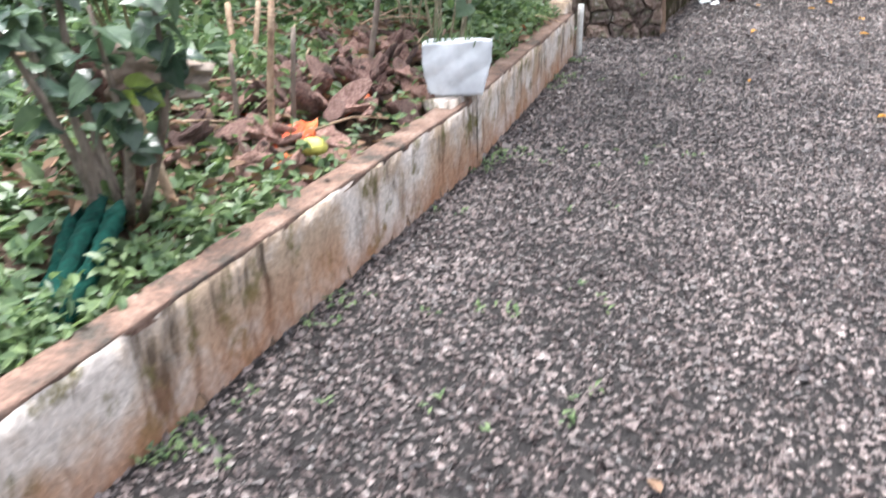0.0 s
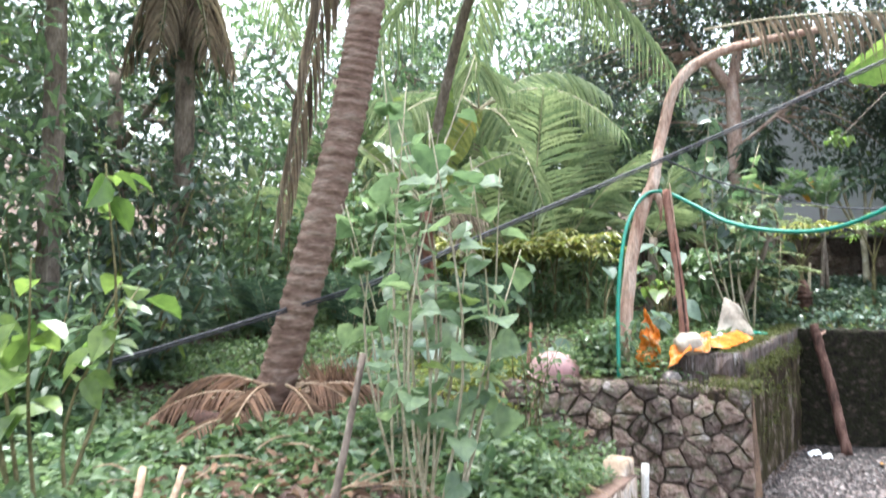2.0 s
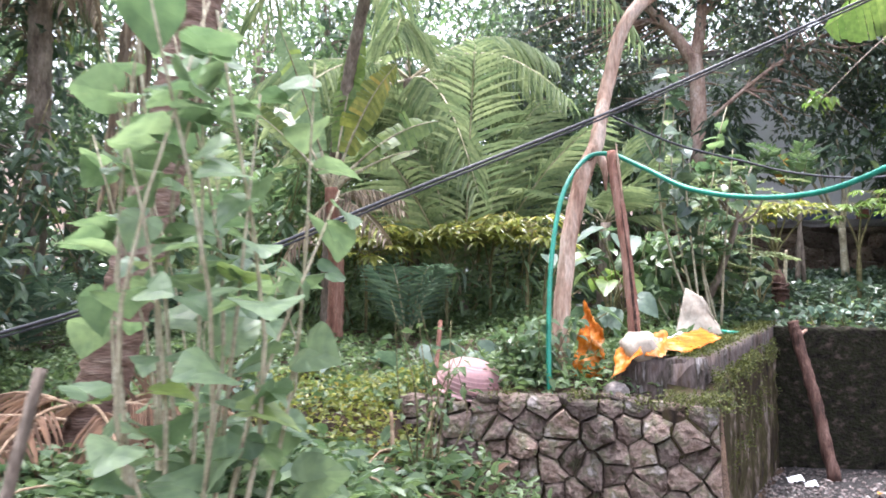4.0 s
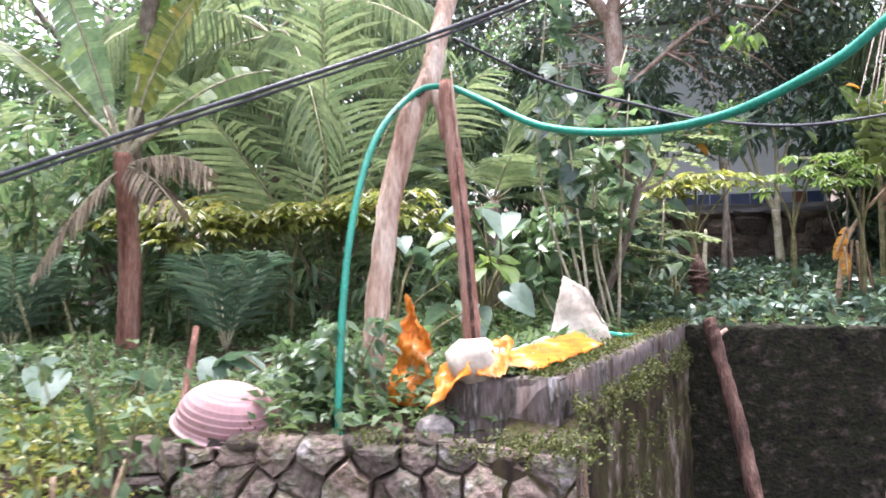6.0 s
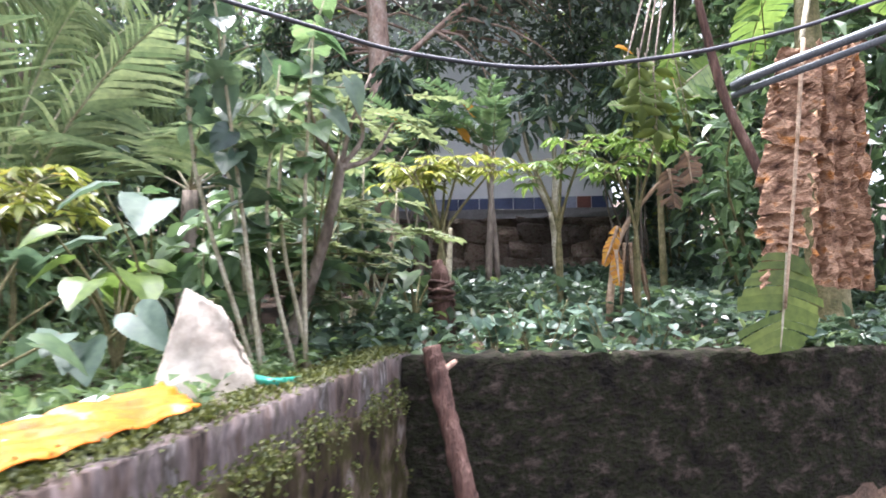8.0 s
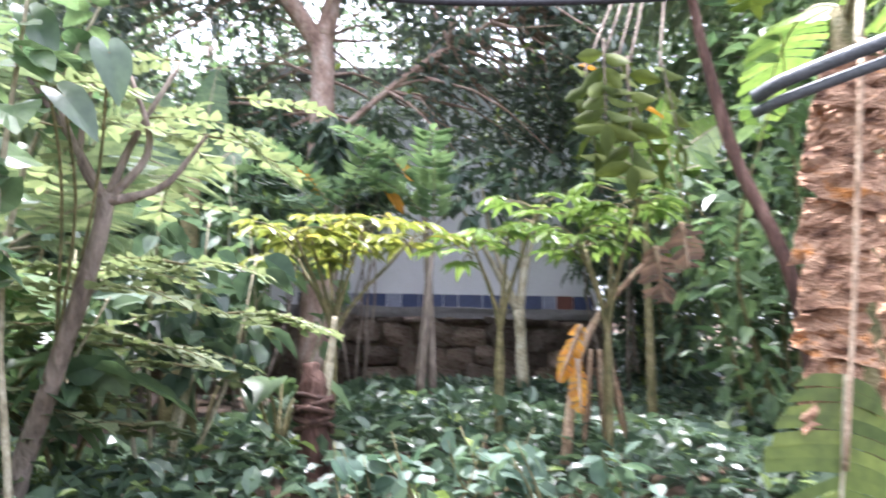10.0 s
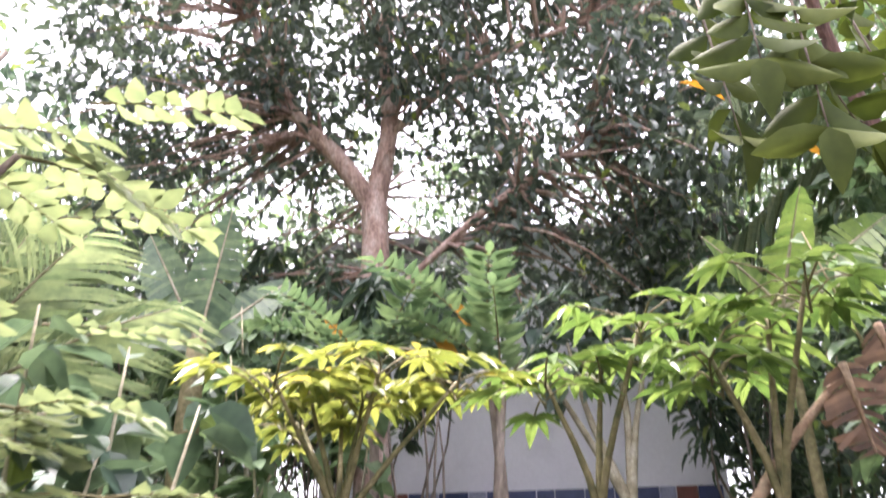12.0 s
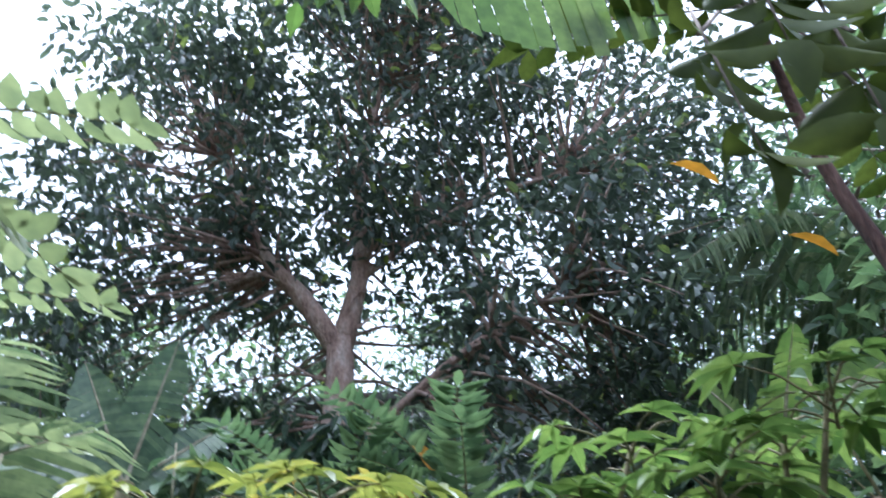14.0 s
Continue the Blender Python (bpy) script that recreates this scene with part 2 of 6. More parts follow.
def stained_plaster(name, clean, stain, moss, dark, red, amount=0.5, red_to=0.16, speck=None):
    """Old lime-washed plaster: dark runs down from the top, moss in patches, red earth splashed up from the ground."""
    m, nt, nd, ln, bsdf = nodes_of(name)
    co = nd.new("ShaderNodeTexCoord")
    sep = nd.new("ShaderNodeSeparateXYZ")
    ln.new(co.outputs["Object"], sep.inputs[0])

    def noise_of(scale, stretch, detail=6):
        mp = nd.new("ShaderNodeMapping")
        mp.inputs["Scale"].default_value = stretch
        ln.new(co.outputs["Object"], mp.inputs["Vector"])
        n = nd.new("ShaderNodeTexNoise")
        n.inputs["Scale"].default_value, n.inputs["Detail"].default_value, n.inputs["Roughness"].default_value = scale, detail, 0.65
        ln.new(mp.outputs[0], n.inputs["Vector"])
        return n.outputs["Fac"]

    def step(fac, lo, hi):
        r = nd.new("ShaderNodeMapRange")
        r.inputs["From Min"].default_value, r.inputs["From Max"].default_value = lo, hi
        ln.new(fac, r.inputs["Value"])
        return r.outputs["Result"]

    def lay(under, color, fac):
        mx = nd.new("ShaderNodeMix")
        mx.data_type = "RGBA"
        if isinstance(under, tuple):
            mx.inputs["A"].default_value = (*under, 1)
        else:
            ln.new(under, mx.inputs["A"])
        mx.inputs["B"].default_value = (*color, 1)
        ln.new(fac, mx.inputs["Factor"])
        return mx.outputs["Result"]

    patches, runs, fine = noise_of(2.6, (1, 1, 1)), noise_of(5.0, (2.2, 2.2, 0.35)), noise_of(45, (1, 1, 1), 4)
    c = lay(clean, stain, step(patches, 0.55 - 0.2 * amount, 0.72 - 0.2 * amount))
    c = lay(c, dark, step(runs, 0.66 - 0.2 * amount, 0.80 - 0.2 * amount))
    c = lay(c, moss, step(noise_of(7.0, (1, 1, 0.7)), 0.66 - 0.18 * amount, 0.76 - 0.18 * amount))
    if speck:
        c = lay(c, speck, step(noise_of(22.0, (1, 1, 1.8), 3), 0.62, 0.68))
        c = lay(c, tuple(0.6 * k for k in speck), step(noise_of(4.5, (1, 1, 1.5), 9), 0.60, 0.66))
    low = nd.new("ShaderNodeMath")
    low.operation = "MULTIPLY_ADD"
    ln.new(patches, low.inputs[0])
    low.inputs[1].default_value = -0.5
    ln.new(sep.outputs["Z"], low.inputs[2])
    c = lay(c, red, step(low.outputs[0], red_to - 0.25, -0.3))
    g = nd.new("ShaderNodeMix")
    g.data_type, g.blend_type = "RGBA", "MULTIPLY"
    g.inputs["Factor"].default_value = 0.6
    gr = nd.new("ShaderNodeValToRGB")
    gr.color_ramp.elements[0].position, gr.color_ramp.elements[0].color = 0.32, (0.55, 0.55, 0.55, 1)
    gr.color_ramp.elements[1].position, gr.color_ramp.elements[1].color = 0.68, (1.25, 1.25, 1.25, 1)
    ln.new(fine, gr.inputs[0])
    ln.new(c, g.inputs["A"])
    ln.new(gr.outputs[0], g.inputs["B"])
    ln.new(g.outputs["Result"], bsdf.inputs["Base Color"])
    bsdf.inputs["Roughness"].default_value = 0.9
    bsdf.inputs["Specular IOR Level"].default_value = 0.12
    bp = nd.new("ShaderNodeBump")
    bp.inputs["Strength"].default_value, bp.inputs["Distance"].default_value = 0.5, 0.015
    ad = nd.new("ShaderNodeMath")
    ad.operation = "ADD"
    ln.new(patches, ad.inputs[0])
    ln.new(fine, ad.inputs[1])
    ln.new(ad.outputs[0], bp.inputs["Height"])
    ln.new(bp.outputs[0], bsdf.inputs["Normal"])
    return m


def plain_material(name, color, rough=0.5, spec=0.5, vary=0.15, scale=14.0, bump=0.15):
    return rough_material(name, [tuple(c * (1 - vary) for c in color), color, tuple(min(1, c * (1 + vary)) for c in color)], scale, rough, bump, scale * 8, spec=spec)


M_SOIL = rough_material("damp_soil", [(0.03, 0.02, 0.014), (0.065, 0.04, 0.027), (0.11, 0.07, 0.045)], 3, 0.9, 0.8)
# Near-black: shade in the gaps between chips is put into this colour.
M_BED = rough_material("shade_dark_gravel_bed", [(0.010, 0.009, 0.009), (0.022, 0.019, 0.019), (0.04, 0.036, 0.035)], 30, 0.7, 0.9, 140)
M_GRAVEL = rough_material("crushed_stone", [(0.062, 0.050, 0.049), (0.10, 0.081, 0.079), (0.165, 0.139, 0.134)], 1.3, 0.36, 0.3, 90, spec=0.5, random_tone=True)
M_LOWWALL = stained_plaster("lime_washed_plaster", (0.62, 0.55, 0.50), (0.44, 0.33, 0.24), (0.15, 0.13, 0.06), (0.10, 0.075, 0.055), (0.36, 0.18, 0.105), 0.68, 0.23)
M_CAP = rough_material("worn_wall_top", [(0.06, 0.05, 0.042), (0.17, 0.105, 0.08), (0.25, 0.175, 0.14)], 7, 0.85, 0.5)
M_PARAPET = rough_material("weathered_concrete", [(0.028, 0.020, 0.015), (0.10, 0.07, 0.058), (0.15, 0.12, 0.115), (0.05, 0.04, 0.03), (0.36, 0.33, 0.33)], 5.5, 0.9, 0.5, 45, (1.4, 1.4, 0.35))
M_MOSSWALL = rough_material("mossy_plaster", [(0.012, 0.009, 0.007), (0.036, 0.025, 0.017), (0.04, 0.037, 0.013), (0.085, 0.062, 0.045), (0.20, 0.17, 0.145)], 6.0, 0.95, 0.35, 38, (1, 1, 0.55), 0.12)
# Deep shade under the overhanging weeds is carried by this near-black colour.
M_SHADEDWALL = rough_material("shade_blackened_plaster", [(0.006, 0.0055, 0.0045), (0.018, 0.015, 0.012), (0.015, 0.017, 0.008), (0.030, 0.024, 0.019), (0.062, 0.048, 0.038)], 11.0, 0.95, 1.0, 34, (1, 1, 1.3), 0.12)
M_STONE = rough_material("laterite_rubble", [(0.06, 0.06, 0.03), (0.13, 0.09, 0.072), (0.235, 0.18, 0.155), (0.13, 0.12, 0.075), (0.36, 0.32, 0.30)], 9, 0.9, 1.0, 40, random_tone=True, tones=(0.5, 1.3))
M_MORTAR = rough_material("earth_joint", [(0.07, 0.05, 0.037), (0.16, 0.115, 0.088), (0.11, 0.11, 0.05)], 8, 0.95, 0.6)
M_BARK = rough_material("grey_brown_bark", [(0.10, 0.075, 0.06), (0.20, 0.16, 0.13), (0.30, 0.25, 0.21)], 9, 0.9, 0.8, 50, (1, 1, 0.35))
M_TREEBARK = rough_material("pinkish_tree_bark", [(0.24, 0.155, 0.125), (0.42, 0.29, 0.235), (0.55, 0.44, 0.38)], 9, 0.9, 0.8, 50, (1, 1, 0.5))
M_PALMBARK = rough_material("coconut_bark", [(0.14, 0.085, 0.065), (0.25, 0.165, 0.13), (0.36, 0.28, 0.23)], 8, 0.9, 0.9, 40, (0.5, 0.5, 2.6))
M_DEADWOOD = rough_material("barkless_dead_wood", [(0.24, 0.13, 0.095), (0.47, 0.32, 0.245), (0.62, 0.50, 0.42)], 7, 0.85, 0.7, 45, (1.6, 1.6, 0.3))
M_REDWOOD = rough_material("reddish_weathered_wood", [(0.12, 0.05, 0.035), (0.27, 0.13, 0.095), (0.38, 0.23, 0.18)], 8, 0.85, 0.8, 55, (2, 2, 0.2))
M_VINE = rough_material("dark_vine", [(0.02, 0.010, 0.008), (0.06, 0.03, 0.022), (0.13, 0.075, 0.055)], 20, 0.8, 0.6)
M_STRAWRIB = rough_material("dry_frond_rib", [(0.20, 0.13, 0.08), (0.36, 0.25, 0.17), (0.46, 0.36, 0.26)], 9, 0.85, 0.5)
M_DARKLOG = rough_material("dark_wet_log", [(0.03, 0.015, 0.011), (0.09, 0.045, 0.034), (0.17, 0.10, 0.08)], 8, 0.8, 0.8, 55, (2, 2, 0.25))
M_STEM = rough_material("green_brown_stem", [(0.07, 0.075, 0.03), (0.15, 0.13, 0.06), (0.24, 0.2, 0.11)], 12, 0.7, 0.4, 60)
M_PALESTEM = rough_material("pale_stem", [(0.22, 0.19, 0.12), (0.36, 0.32, 0.22), (0.46, 0.42, 0.32)], 10, 0.7, 0.4, 60)
M_L_MID = leaf_material("mid_green_leaf", (0.075, 0.13, 0.078), (0.175, 0.25, 0.14), 0.32, 0.4)
M_L_DARK = leaf_material("dark_glossy_leaf", (0.048, 0.082, 0.066), (0.108, 0.158, 0.108), 0.28, 0.32, (0.231, 0.304, 0.088))
M_L_TREE = leaf_material("tree_leaf", (0.062, 0.086, 0.08), (0.125, 0.16, 0.13), 0.28, 0.3, (0.273, 0.342, 0.075))
M_L_BRIGHT = leaf_material("bright_green_leaf", (0.089, 0.157, 0.044), (0.200, 0.275, 0.088), 0.33, 0.42)
M_L_YELLOW = leaf_material("yellow_green_leaf", (0.126, 0.157, 0.037), (0.294, 0.304, 0.088), 0.36, 0.42, (0.441, 0.323, 0.075))
M_L_BLUE = leaf_material("bluish_broad_leaf", (0.066, 0.118, 0.092), (0.138, 0.2, 0.158), 0.5, 0.34)
M_L_GRASS = leaf_material("weed_leaf", (0.075, 0.13, 0.065), (0.19, 0.26, 0.13), 0.42, 0.4)
M_L_PALM = leaf_material("palm_leaflet", (0.13, 0.185, 0.115), (0.30, 0.35, 0.23), 0.27, 0.42)
M_L_DRY = leaf_material("dry_leaf", (0.075, 0.042, 0.028), (0.25, 0.15, 0.10), 0.7, 0.15)
M_L_OLIVE = leaf_material("olive_leaf", (0.075, 0.115, 0.03), (0.17, 0.215, 0.06), 0.5, 0.4)
M_L_MOSS = leaf_material("moss_leaf", (0.038, 0.05, 0.010), (0.115, 0.125, 0.024), 0.7, 0.2)
M_L_WITHERED = leaf_material("withered_banana_leaf", (0.10, 0.05, 0.03), (0.40, 0.235, 0.14), 0.75, 0.25, (0.5, 0.2, 0.05))
M_L_GREYDRY = leaf_material("grey_dry_leaf", (0.13, 0.095, 0.075), (0.36, 0.29, 0.24), 0.75, 0.25)
M_L_HEAP = leaf_material("reddish_dry_leaf", (0.13, 0.075, 0.055), (0.38, 0.24, 0.18), 0.75, 0.15)
M_L_ORANGE = leaf_material("orange_withered_leaf", (0.42, 0.16, 0.02), (0.62, 0.32, 0.04), 0.6, 0.3)
# Green lightened and greyed: glare and backlight are put into the colour.
M_L_GLARE = leaf_material("glare_paled_feather_leaf", (0.165, 0.20, 0.115), (0.265, 0.30, 0.19), 0.55, 0.36)
M_L_WEED = leaf_material("pale_broad_weed_leaf", (0.12, 0.19, 0.115), (0.25, 0.335, 0.215), 0.36, 0.45, (0.28, 0.36, 0.10))
# Olive darkened: the shaded look of leaves against the sky is painted in.
M_L_BACKLIT = leaf_material("backlit_dark_olive_leaf", (0.045, 0.065, 0.014), (0.10, 0.125, 0.03), 0.62, 0.2, (0.24, 0.19, 0.03), 0.12)
# ---------------------------------------------------------------- ground
def wall_x(y):
    """The line of the low wall's front face."""
    return np.interp(y, [-12, 1.5, 4.04, 6.7, 7.6], [-6.62, -0.95, 0.12, 1.0, 1.3])


def side_x(y):
    return 2.0 + (np.asarray(y, float) - 7.85) * 0.437


def stone_y(x):
    """The foot of the rubble wall's face."""
    return 7.60 + (1.98 - np.clip(np.asarray(x, float), 0.0, 1.98)) * 0.22


def ease(v, a, b):
    u = np.clip((np.asarray(v, float) - a) / (b - a), 0, 1)
    return u * u * (3 - 2 * u)


def garden_z(x, y):
    """Height of the planted ground."""
    x, y = np.asarray(x, float), np.asarray(y, float)
    low = 0.22 + 0.02 * np.clip(y, 0, 7) + 0.14 * ease(wall_x(y) - x, 0.15, 1.0)
    low = low * (1 - 0.92 * ease(y, 6.5, 6.95) * ease(x - wall_x(y), -0.7, -0.15))
    bank = ease(y, 7.35 + 0.15 * np.sin(3 * x), 8.2)
    bank = np.where(x > 0.08, ease(y, stone_y(x) + 0.16, stone_y(x) + 0.26), bank)
    left = low * (1 - bank) + bank * (0.735 + 0.09 * ease(x, 0.0, 0.9) + 0.10 * np.clip(y - 8.2, 0, 2.4) + 0.04 * np.clip(y - 10.6, 0, 6))
    right = 1.12 + 0.115 * np.clip(y - 10.3, 0, 5.5)
    w = ease(x - 0.25 * (y - 9), 1.0, 2.4) * ease(y, 8.0, 8.6)
    z = left * (1 - w) + right * w
    return z + 0.15 * np.clip(y - 18, 0, 60) + 0.12 * np.clip(-x - 9, 0, 40)


def in_yard(x, y):
    x, y = np.asarray(x, float), np.asarray(y, float)
    a = (y < stone_y(x) + 0.06) & (x > wall_x(y) - 0.05)
    b = (y >= 7.66) & (y < 10.24) & (x > side_x(y) - np.where(y < 7.98, 0.0, 0.2))
    return a | b


def ground_z(x, y):
    wob = 0.02 * np.sin(5.1 * np.asarray(x)) * np.sin(4.3 * np.asarray(y) + 1)
    return np.where(in_yard(x, y), 0.0, garden_z(x, y) + wob)


def sheet(name, xs, ys, fn, mat):
    gx, gy = np.meshgrid(xs, ys)
    v = np.stack([gx, gy, fn(gx, gy)], -1).reshape(-1, 3)
    n, m = len(xs), len(ys)
    i = (np.arange(m - 1)[:, None] * n + np.arange(n - 1)[None]).ravel()
    t = np.concatenate([np.stack([i, i + 1, i + n + 1], 1), np.stack([i, i + n + 1, i + n], 1)])
    return part(name, mesh_np(name, v, t, True), mat)


axis_x = np.concatenate([[-900, -300, -100, -50, -30, -20], np.arange(-14, -4, 0.5), np.arange(-4, 7, 0.07), np.arange(7, 16, 0.6), [20, 30, 50, 100, 300, 900]])
axis_y = np.concatenate([[-900, -300, -100, -50, -30, -20], np.arange(-12, 0, 0.6), np.arange(0, 13, 0.07), np.arange(13, 30, 0.5), [32, 36, 45, 60, 100, 300, 900]])
ground = sheet("ground", axis_x, axis_y, lambda x, y: ground_z(x, y) - 0.002, M_SOIL)
tagged(ground, "dark damp earth under weeds and rubbish, beside a gravel yard", "ground", kind="structure")

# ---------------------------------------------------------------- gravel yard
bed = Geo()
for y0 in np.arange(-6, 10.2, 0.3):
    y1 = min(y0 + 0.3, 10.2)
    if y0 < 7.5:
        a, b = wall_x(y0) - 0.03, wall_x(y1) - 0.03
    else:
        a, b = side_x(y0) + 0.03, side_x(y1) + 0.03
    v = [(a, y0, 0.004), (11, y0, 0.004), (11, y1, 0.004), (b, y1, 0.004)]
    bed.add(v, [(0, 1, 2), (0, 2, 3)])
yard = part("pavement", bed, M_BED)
tagged(yard, "bed of the wet crushed stone yard, near-black for shaded gaps", "gravel yard", kind="structure")

STONE_V = unit(np.array([(1, 0, 0), (-1, 0, 0), (0, 1, 0), (0, -1, 0), (0, 0, 1), (0, 0, -1)], float))
STONE_T = np.array([(0, 2, 4), (2, 1, 4), (1, 3, 4), (3, 0, 4), (2, 0, 5), (1, 2, 5), (3, 1, 5), (0, 3, 5)])


def chips(geo, x, y, z, size):
    """Angular stone chips lying about."""
    n = len(x)
    v = STONE_V[None] * rng.uniform(0.5, 1.3, (n, 6, 1)) + rng.normal(0, 0.22, (n, 6, 3))
    v = v * np.stack([np.ones(n), rng.uniform(0.6, 1, n), rng.uniform(0.4, 0.75, n)], -1)[:, None]
    a = rng.uniform(0, 2 * np.pi, n)
    c, s = np.cos(a)[:, None], np.sin(a)[:, None]
    v = np.stack([v[..., 0] * c - v[..., 1] * s, v[..., 0] * s + v[..., 1] * c, v[..., 2]], -1)
    v = v * size[:, None, None] + np.stack([x, y, z], -1)[:, None]
    geo.add(v.reshape(-1, 3), (STONE_T[None] + (np.arange(n) * 6)[:, None, None]).reshape(-1, 3))


def gravel_patch(x0, x1, y0, y1, per_m2, size):
    n = int((x1 - x0) * (y1 - y0) * per_m2)
    x, y = rng.uniform(x0, x1, n), rng.uniform(y0, y1, n)
    ok = in_yard(x - 0.02, y) & (y < 10.15)
    x, y = x[ok], y[ok]
    s = size * rng.lognormal(0, 0.32, len(x))
    chips(gravel_geo, x, y, 0.004 + s * 0.25 + rng.uniform(0, 0.004, len(x)), s)


gravel_geo = Geo()
gravel_patch(-1.2, 2.4, 0.9, 4.2, 3900, 0.0094)
gravel_patch(-0.2, 4.6, 4.2, 7.0, 2300, 0.0115)
gravel_patch(1.0, 6.5, 7.0, 8.8, 1700, 0.013)
# Thinned towards the back wall so the near-black bed stands in for shaded soil.
gravel_patch(1.0, 6.5, 8.8, 9.5, 1000, 0.013)
gravel_patch(1.0, 6.5, 9.5, 10.2, 500, 0.013)
gravel_patch(-3.5, 2.4, -2.5, 0.9, 1200, 0.0135)
gravel_patch(2.4, 5.5, -1, 4.2, 1800, 0.012)
gravel_patch(-6.0, 11.0, -6.0, -1.0, 260, 0.02)
gravel_patch(5.5, 11.0, -1.0, 4.2, 300, 0.02)
gravel_patch(4.6, 11.0, 4.2, 7.0, 700, 0.016)
gravel_patch(6.5, 11.0, 7.0, 10.2, 600, 0.016)
gravel = part("gravel", gravel_geo, M_GRAVEL)
tagged(gravel, "loose dark grey and brownish crushed stone, wet", "gravel", kind="stuff")


# ---------------------------------------------------------------- walls
def wall_run(geo, pts, thick, cell=0.06, rough=0.004, lean=0.0, ends=True):
    """A wall along (x, y, foot, top) points: its front face on the line, its body behind it (to the left of travel)."""
    p = np.array(pts, float)
    seg = np.concatenate([[0], np.cumsum(np.linalg.norm(np.diff(p[:, :2], axis=0), axis=1))])
    n = max(2, int(seg[-1] / cell))
    s = np.unique(np.concatenate([np.linspace(0, seg[-1], n), seg]))
    q = np.stack([np.interp(s, seg, p[:, k]) for k in range(4)], 1)
    d = unit(np.gradient(q[:, :2], axis=0))
    nrm = np.stack([-d[:, 1], d[:, 0]], 1)
    rows = max(2, int((p[:, 3] - p[:, 2]).max() / cell))
    prof = [(0.0, k / rows) for k in range(rows)] + [(0.0, 0.985), (0.012, 1.0), (thick - 0.012, 1.0), (thick, 0.985), (thick, 0.0)]
    v = []
    for off, u in prof:
        z = q[:, 2] + (q[:, 3] - q[:, 2]) * u
        o = off + lean * u + rng.normal(0, rough, len(s))
        v.append(np.stack([q[:, 0] + nrm[:, 0] * o, q[:, 1] + nrm[:, 1] * o, z + (rng.normal(0, rough, len(s)) if 0 < u else 0)], 1))
    v = np.array(v)
    m, k = len(prof), len(s)
    t = []
    for i in range(m - 1):
        a = i * k + np.arange(k - 1)
        t.append(np.stack([a, a + 1, a + k + 1], 1))
        t.append(np.stack([a, a + k + 1, a + k], 1))
    t = np.concatenate(t)
    for e in (0, k - 1):
        ring = np.arange(m) * k + e
        t = np.concatenate([t, np.array([(ring[0], ring[i], ring[i + 1]) for i in range(1, m - 1)])])
    return geo.add(v.reshape(-1, 3), t)


low_wall = thing("low_wall", (0, 0, 0), "low lime-washed boundary wall with stains, along the gravel", "wall", kind="structure")
part("wall_body", wall_run(Geo(), [(wall_x(y), y, -0.02, z) for y, z in ((-4, 0.38), (1.5, 0.38), (2.6, 0.385), (4.0, 0.37), (5.4, 0.37), (6.3, 0.36), (6.9, 0.36))], 0.11), M_LOWWALL, low_wall, smooth=True)
part("wall_top", wall_run(Geo(), [(wall_x(y) - 0.004, y, z - 0.022, z + 0.012) for y, z in ((-4, 0.38), (1.5, 0.38), (2.6, 0.385), (4.0, 0.372), (5.4, 0.372), (6.3, 0.362), (6.88, 0.362))], 0.118, 0.16, 0.0016), M_CAP, low_wall, "reddish worn wall top", smooth=True)
pier = Geo()
wall_run(pier, [(0.035, 3.93, -0.02, 0.42), (0.115, 4.10, -0.02, 0.42)], 0.17, 0.05)
wall_run(pier, [(0.17, 4.13, -0.02, 0.42), (0.195, 4.20, -0.02, 0.42)], 0.10, 0.05)
part("pier", pier, M_LOWWALL, low_wall, smooth=True)
part("end_pier", wall_run(Geo(), [(0.985, 6.80, -0.02, 0.46), (1.05, 6.98, -0.02, 0.46)], 0.16, 0.05), M_LOWWALL, low_wall, smooth=True)
M_WHITEPIPE = plain_material("white_plastic_pipe", (0.62, 0.60, 0.56), 0.45)
part("marker_pipe", tube(Geo(), [(1.115, 6.93, -0.02), (1.12, 6.94, 0.43)], [0.026, 0.026], 10), M_WHITEPIPE, low_wall, "white plastic pipe set beside the wall's end", True)

# retaining walls
side_wall = thing("wall_side", (2.0, 7.85, 0), "mossy plastered retaining wall, stained brown and green", "wall", kind="structure")
part("wall_body", wall_run(Geo(), [(1.975, 7.73, -0.02, 0.80), (2.035, 7.98, -0.02, 0.93), (side_x(8.6) - 0.045, 8.6, -0.02, 0.965), (3.0, 10.2, -0.02, 1.01)], 0.3, 0.05, 0.005, 0.02), M_MOSSWALL, side_wall, smooth=True)
parapet = Geo()
wall_run(parapet, [(1.47, 8.16, 0.66, 1.085), (1.93, 7.96, 0.66, 1.09)], 0.2, 0.05, 0.004)
wall_run(parapet, [(1.932, 7.958, 0.66, 1.092), (2.33, 8.85, 0.72, 1.13), (3.02, 10.33, 0.8, 1.21)], 0.2, 0.06, 0.005)
part("parapet", parapet, M_PARAPET, side_wall, "grey concrete parapet with white drips and green top", smooth=True)
back_wall = part("wall_back", wall_run(Geo(), [(2.96, 10.18, -0.02, 1.19), (4.4, 10.22, -0.02, 1.17), (10.5, 10.35, -0.02, 1.17)], 0.22, 0.07, 0.008), M_SHADEDWALL, smooth=True)
tagged(back_wall, "stained plastered retaining wall under weeds, blackened for its deep shade", "wall", kind="structure")


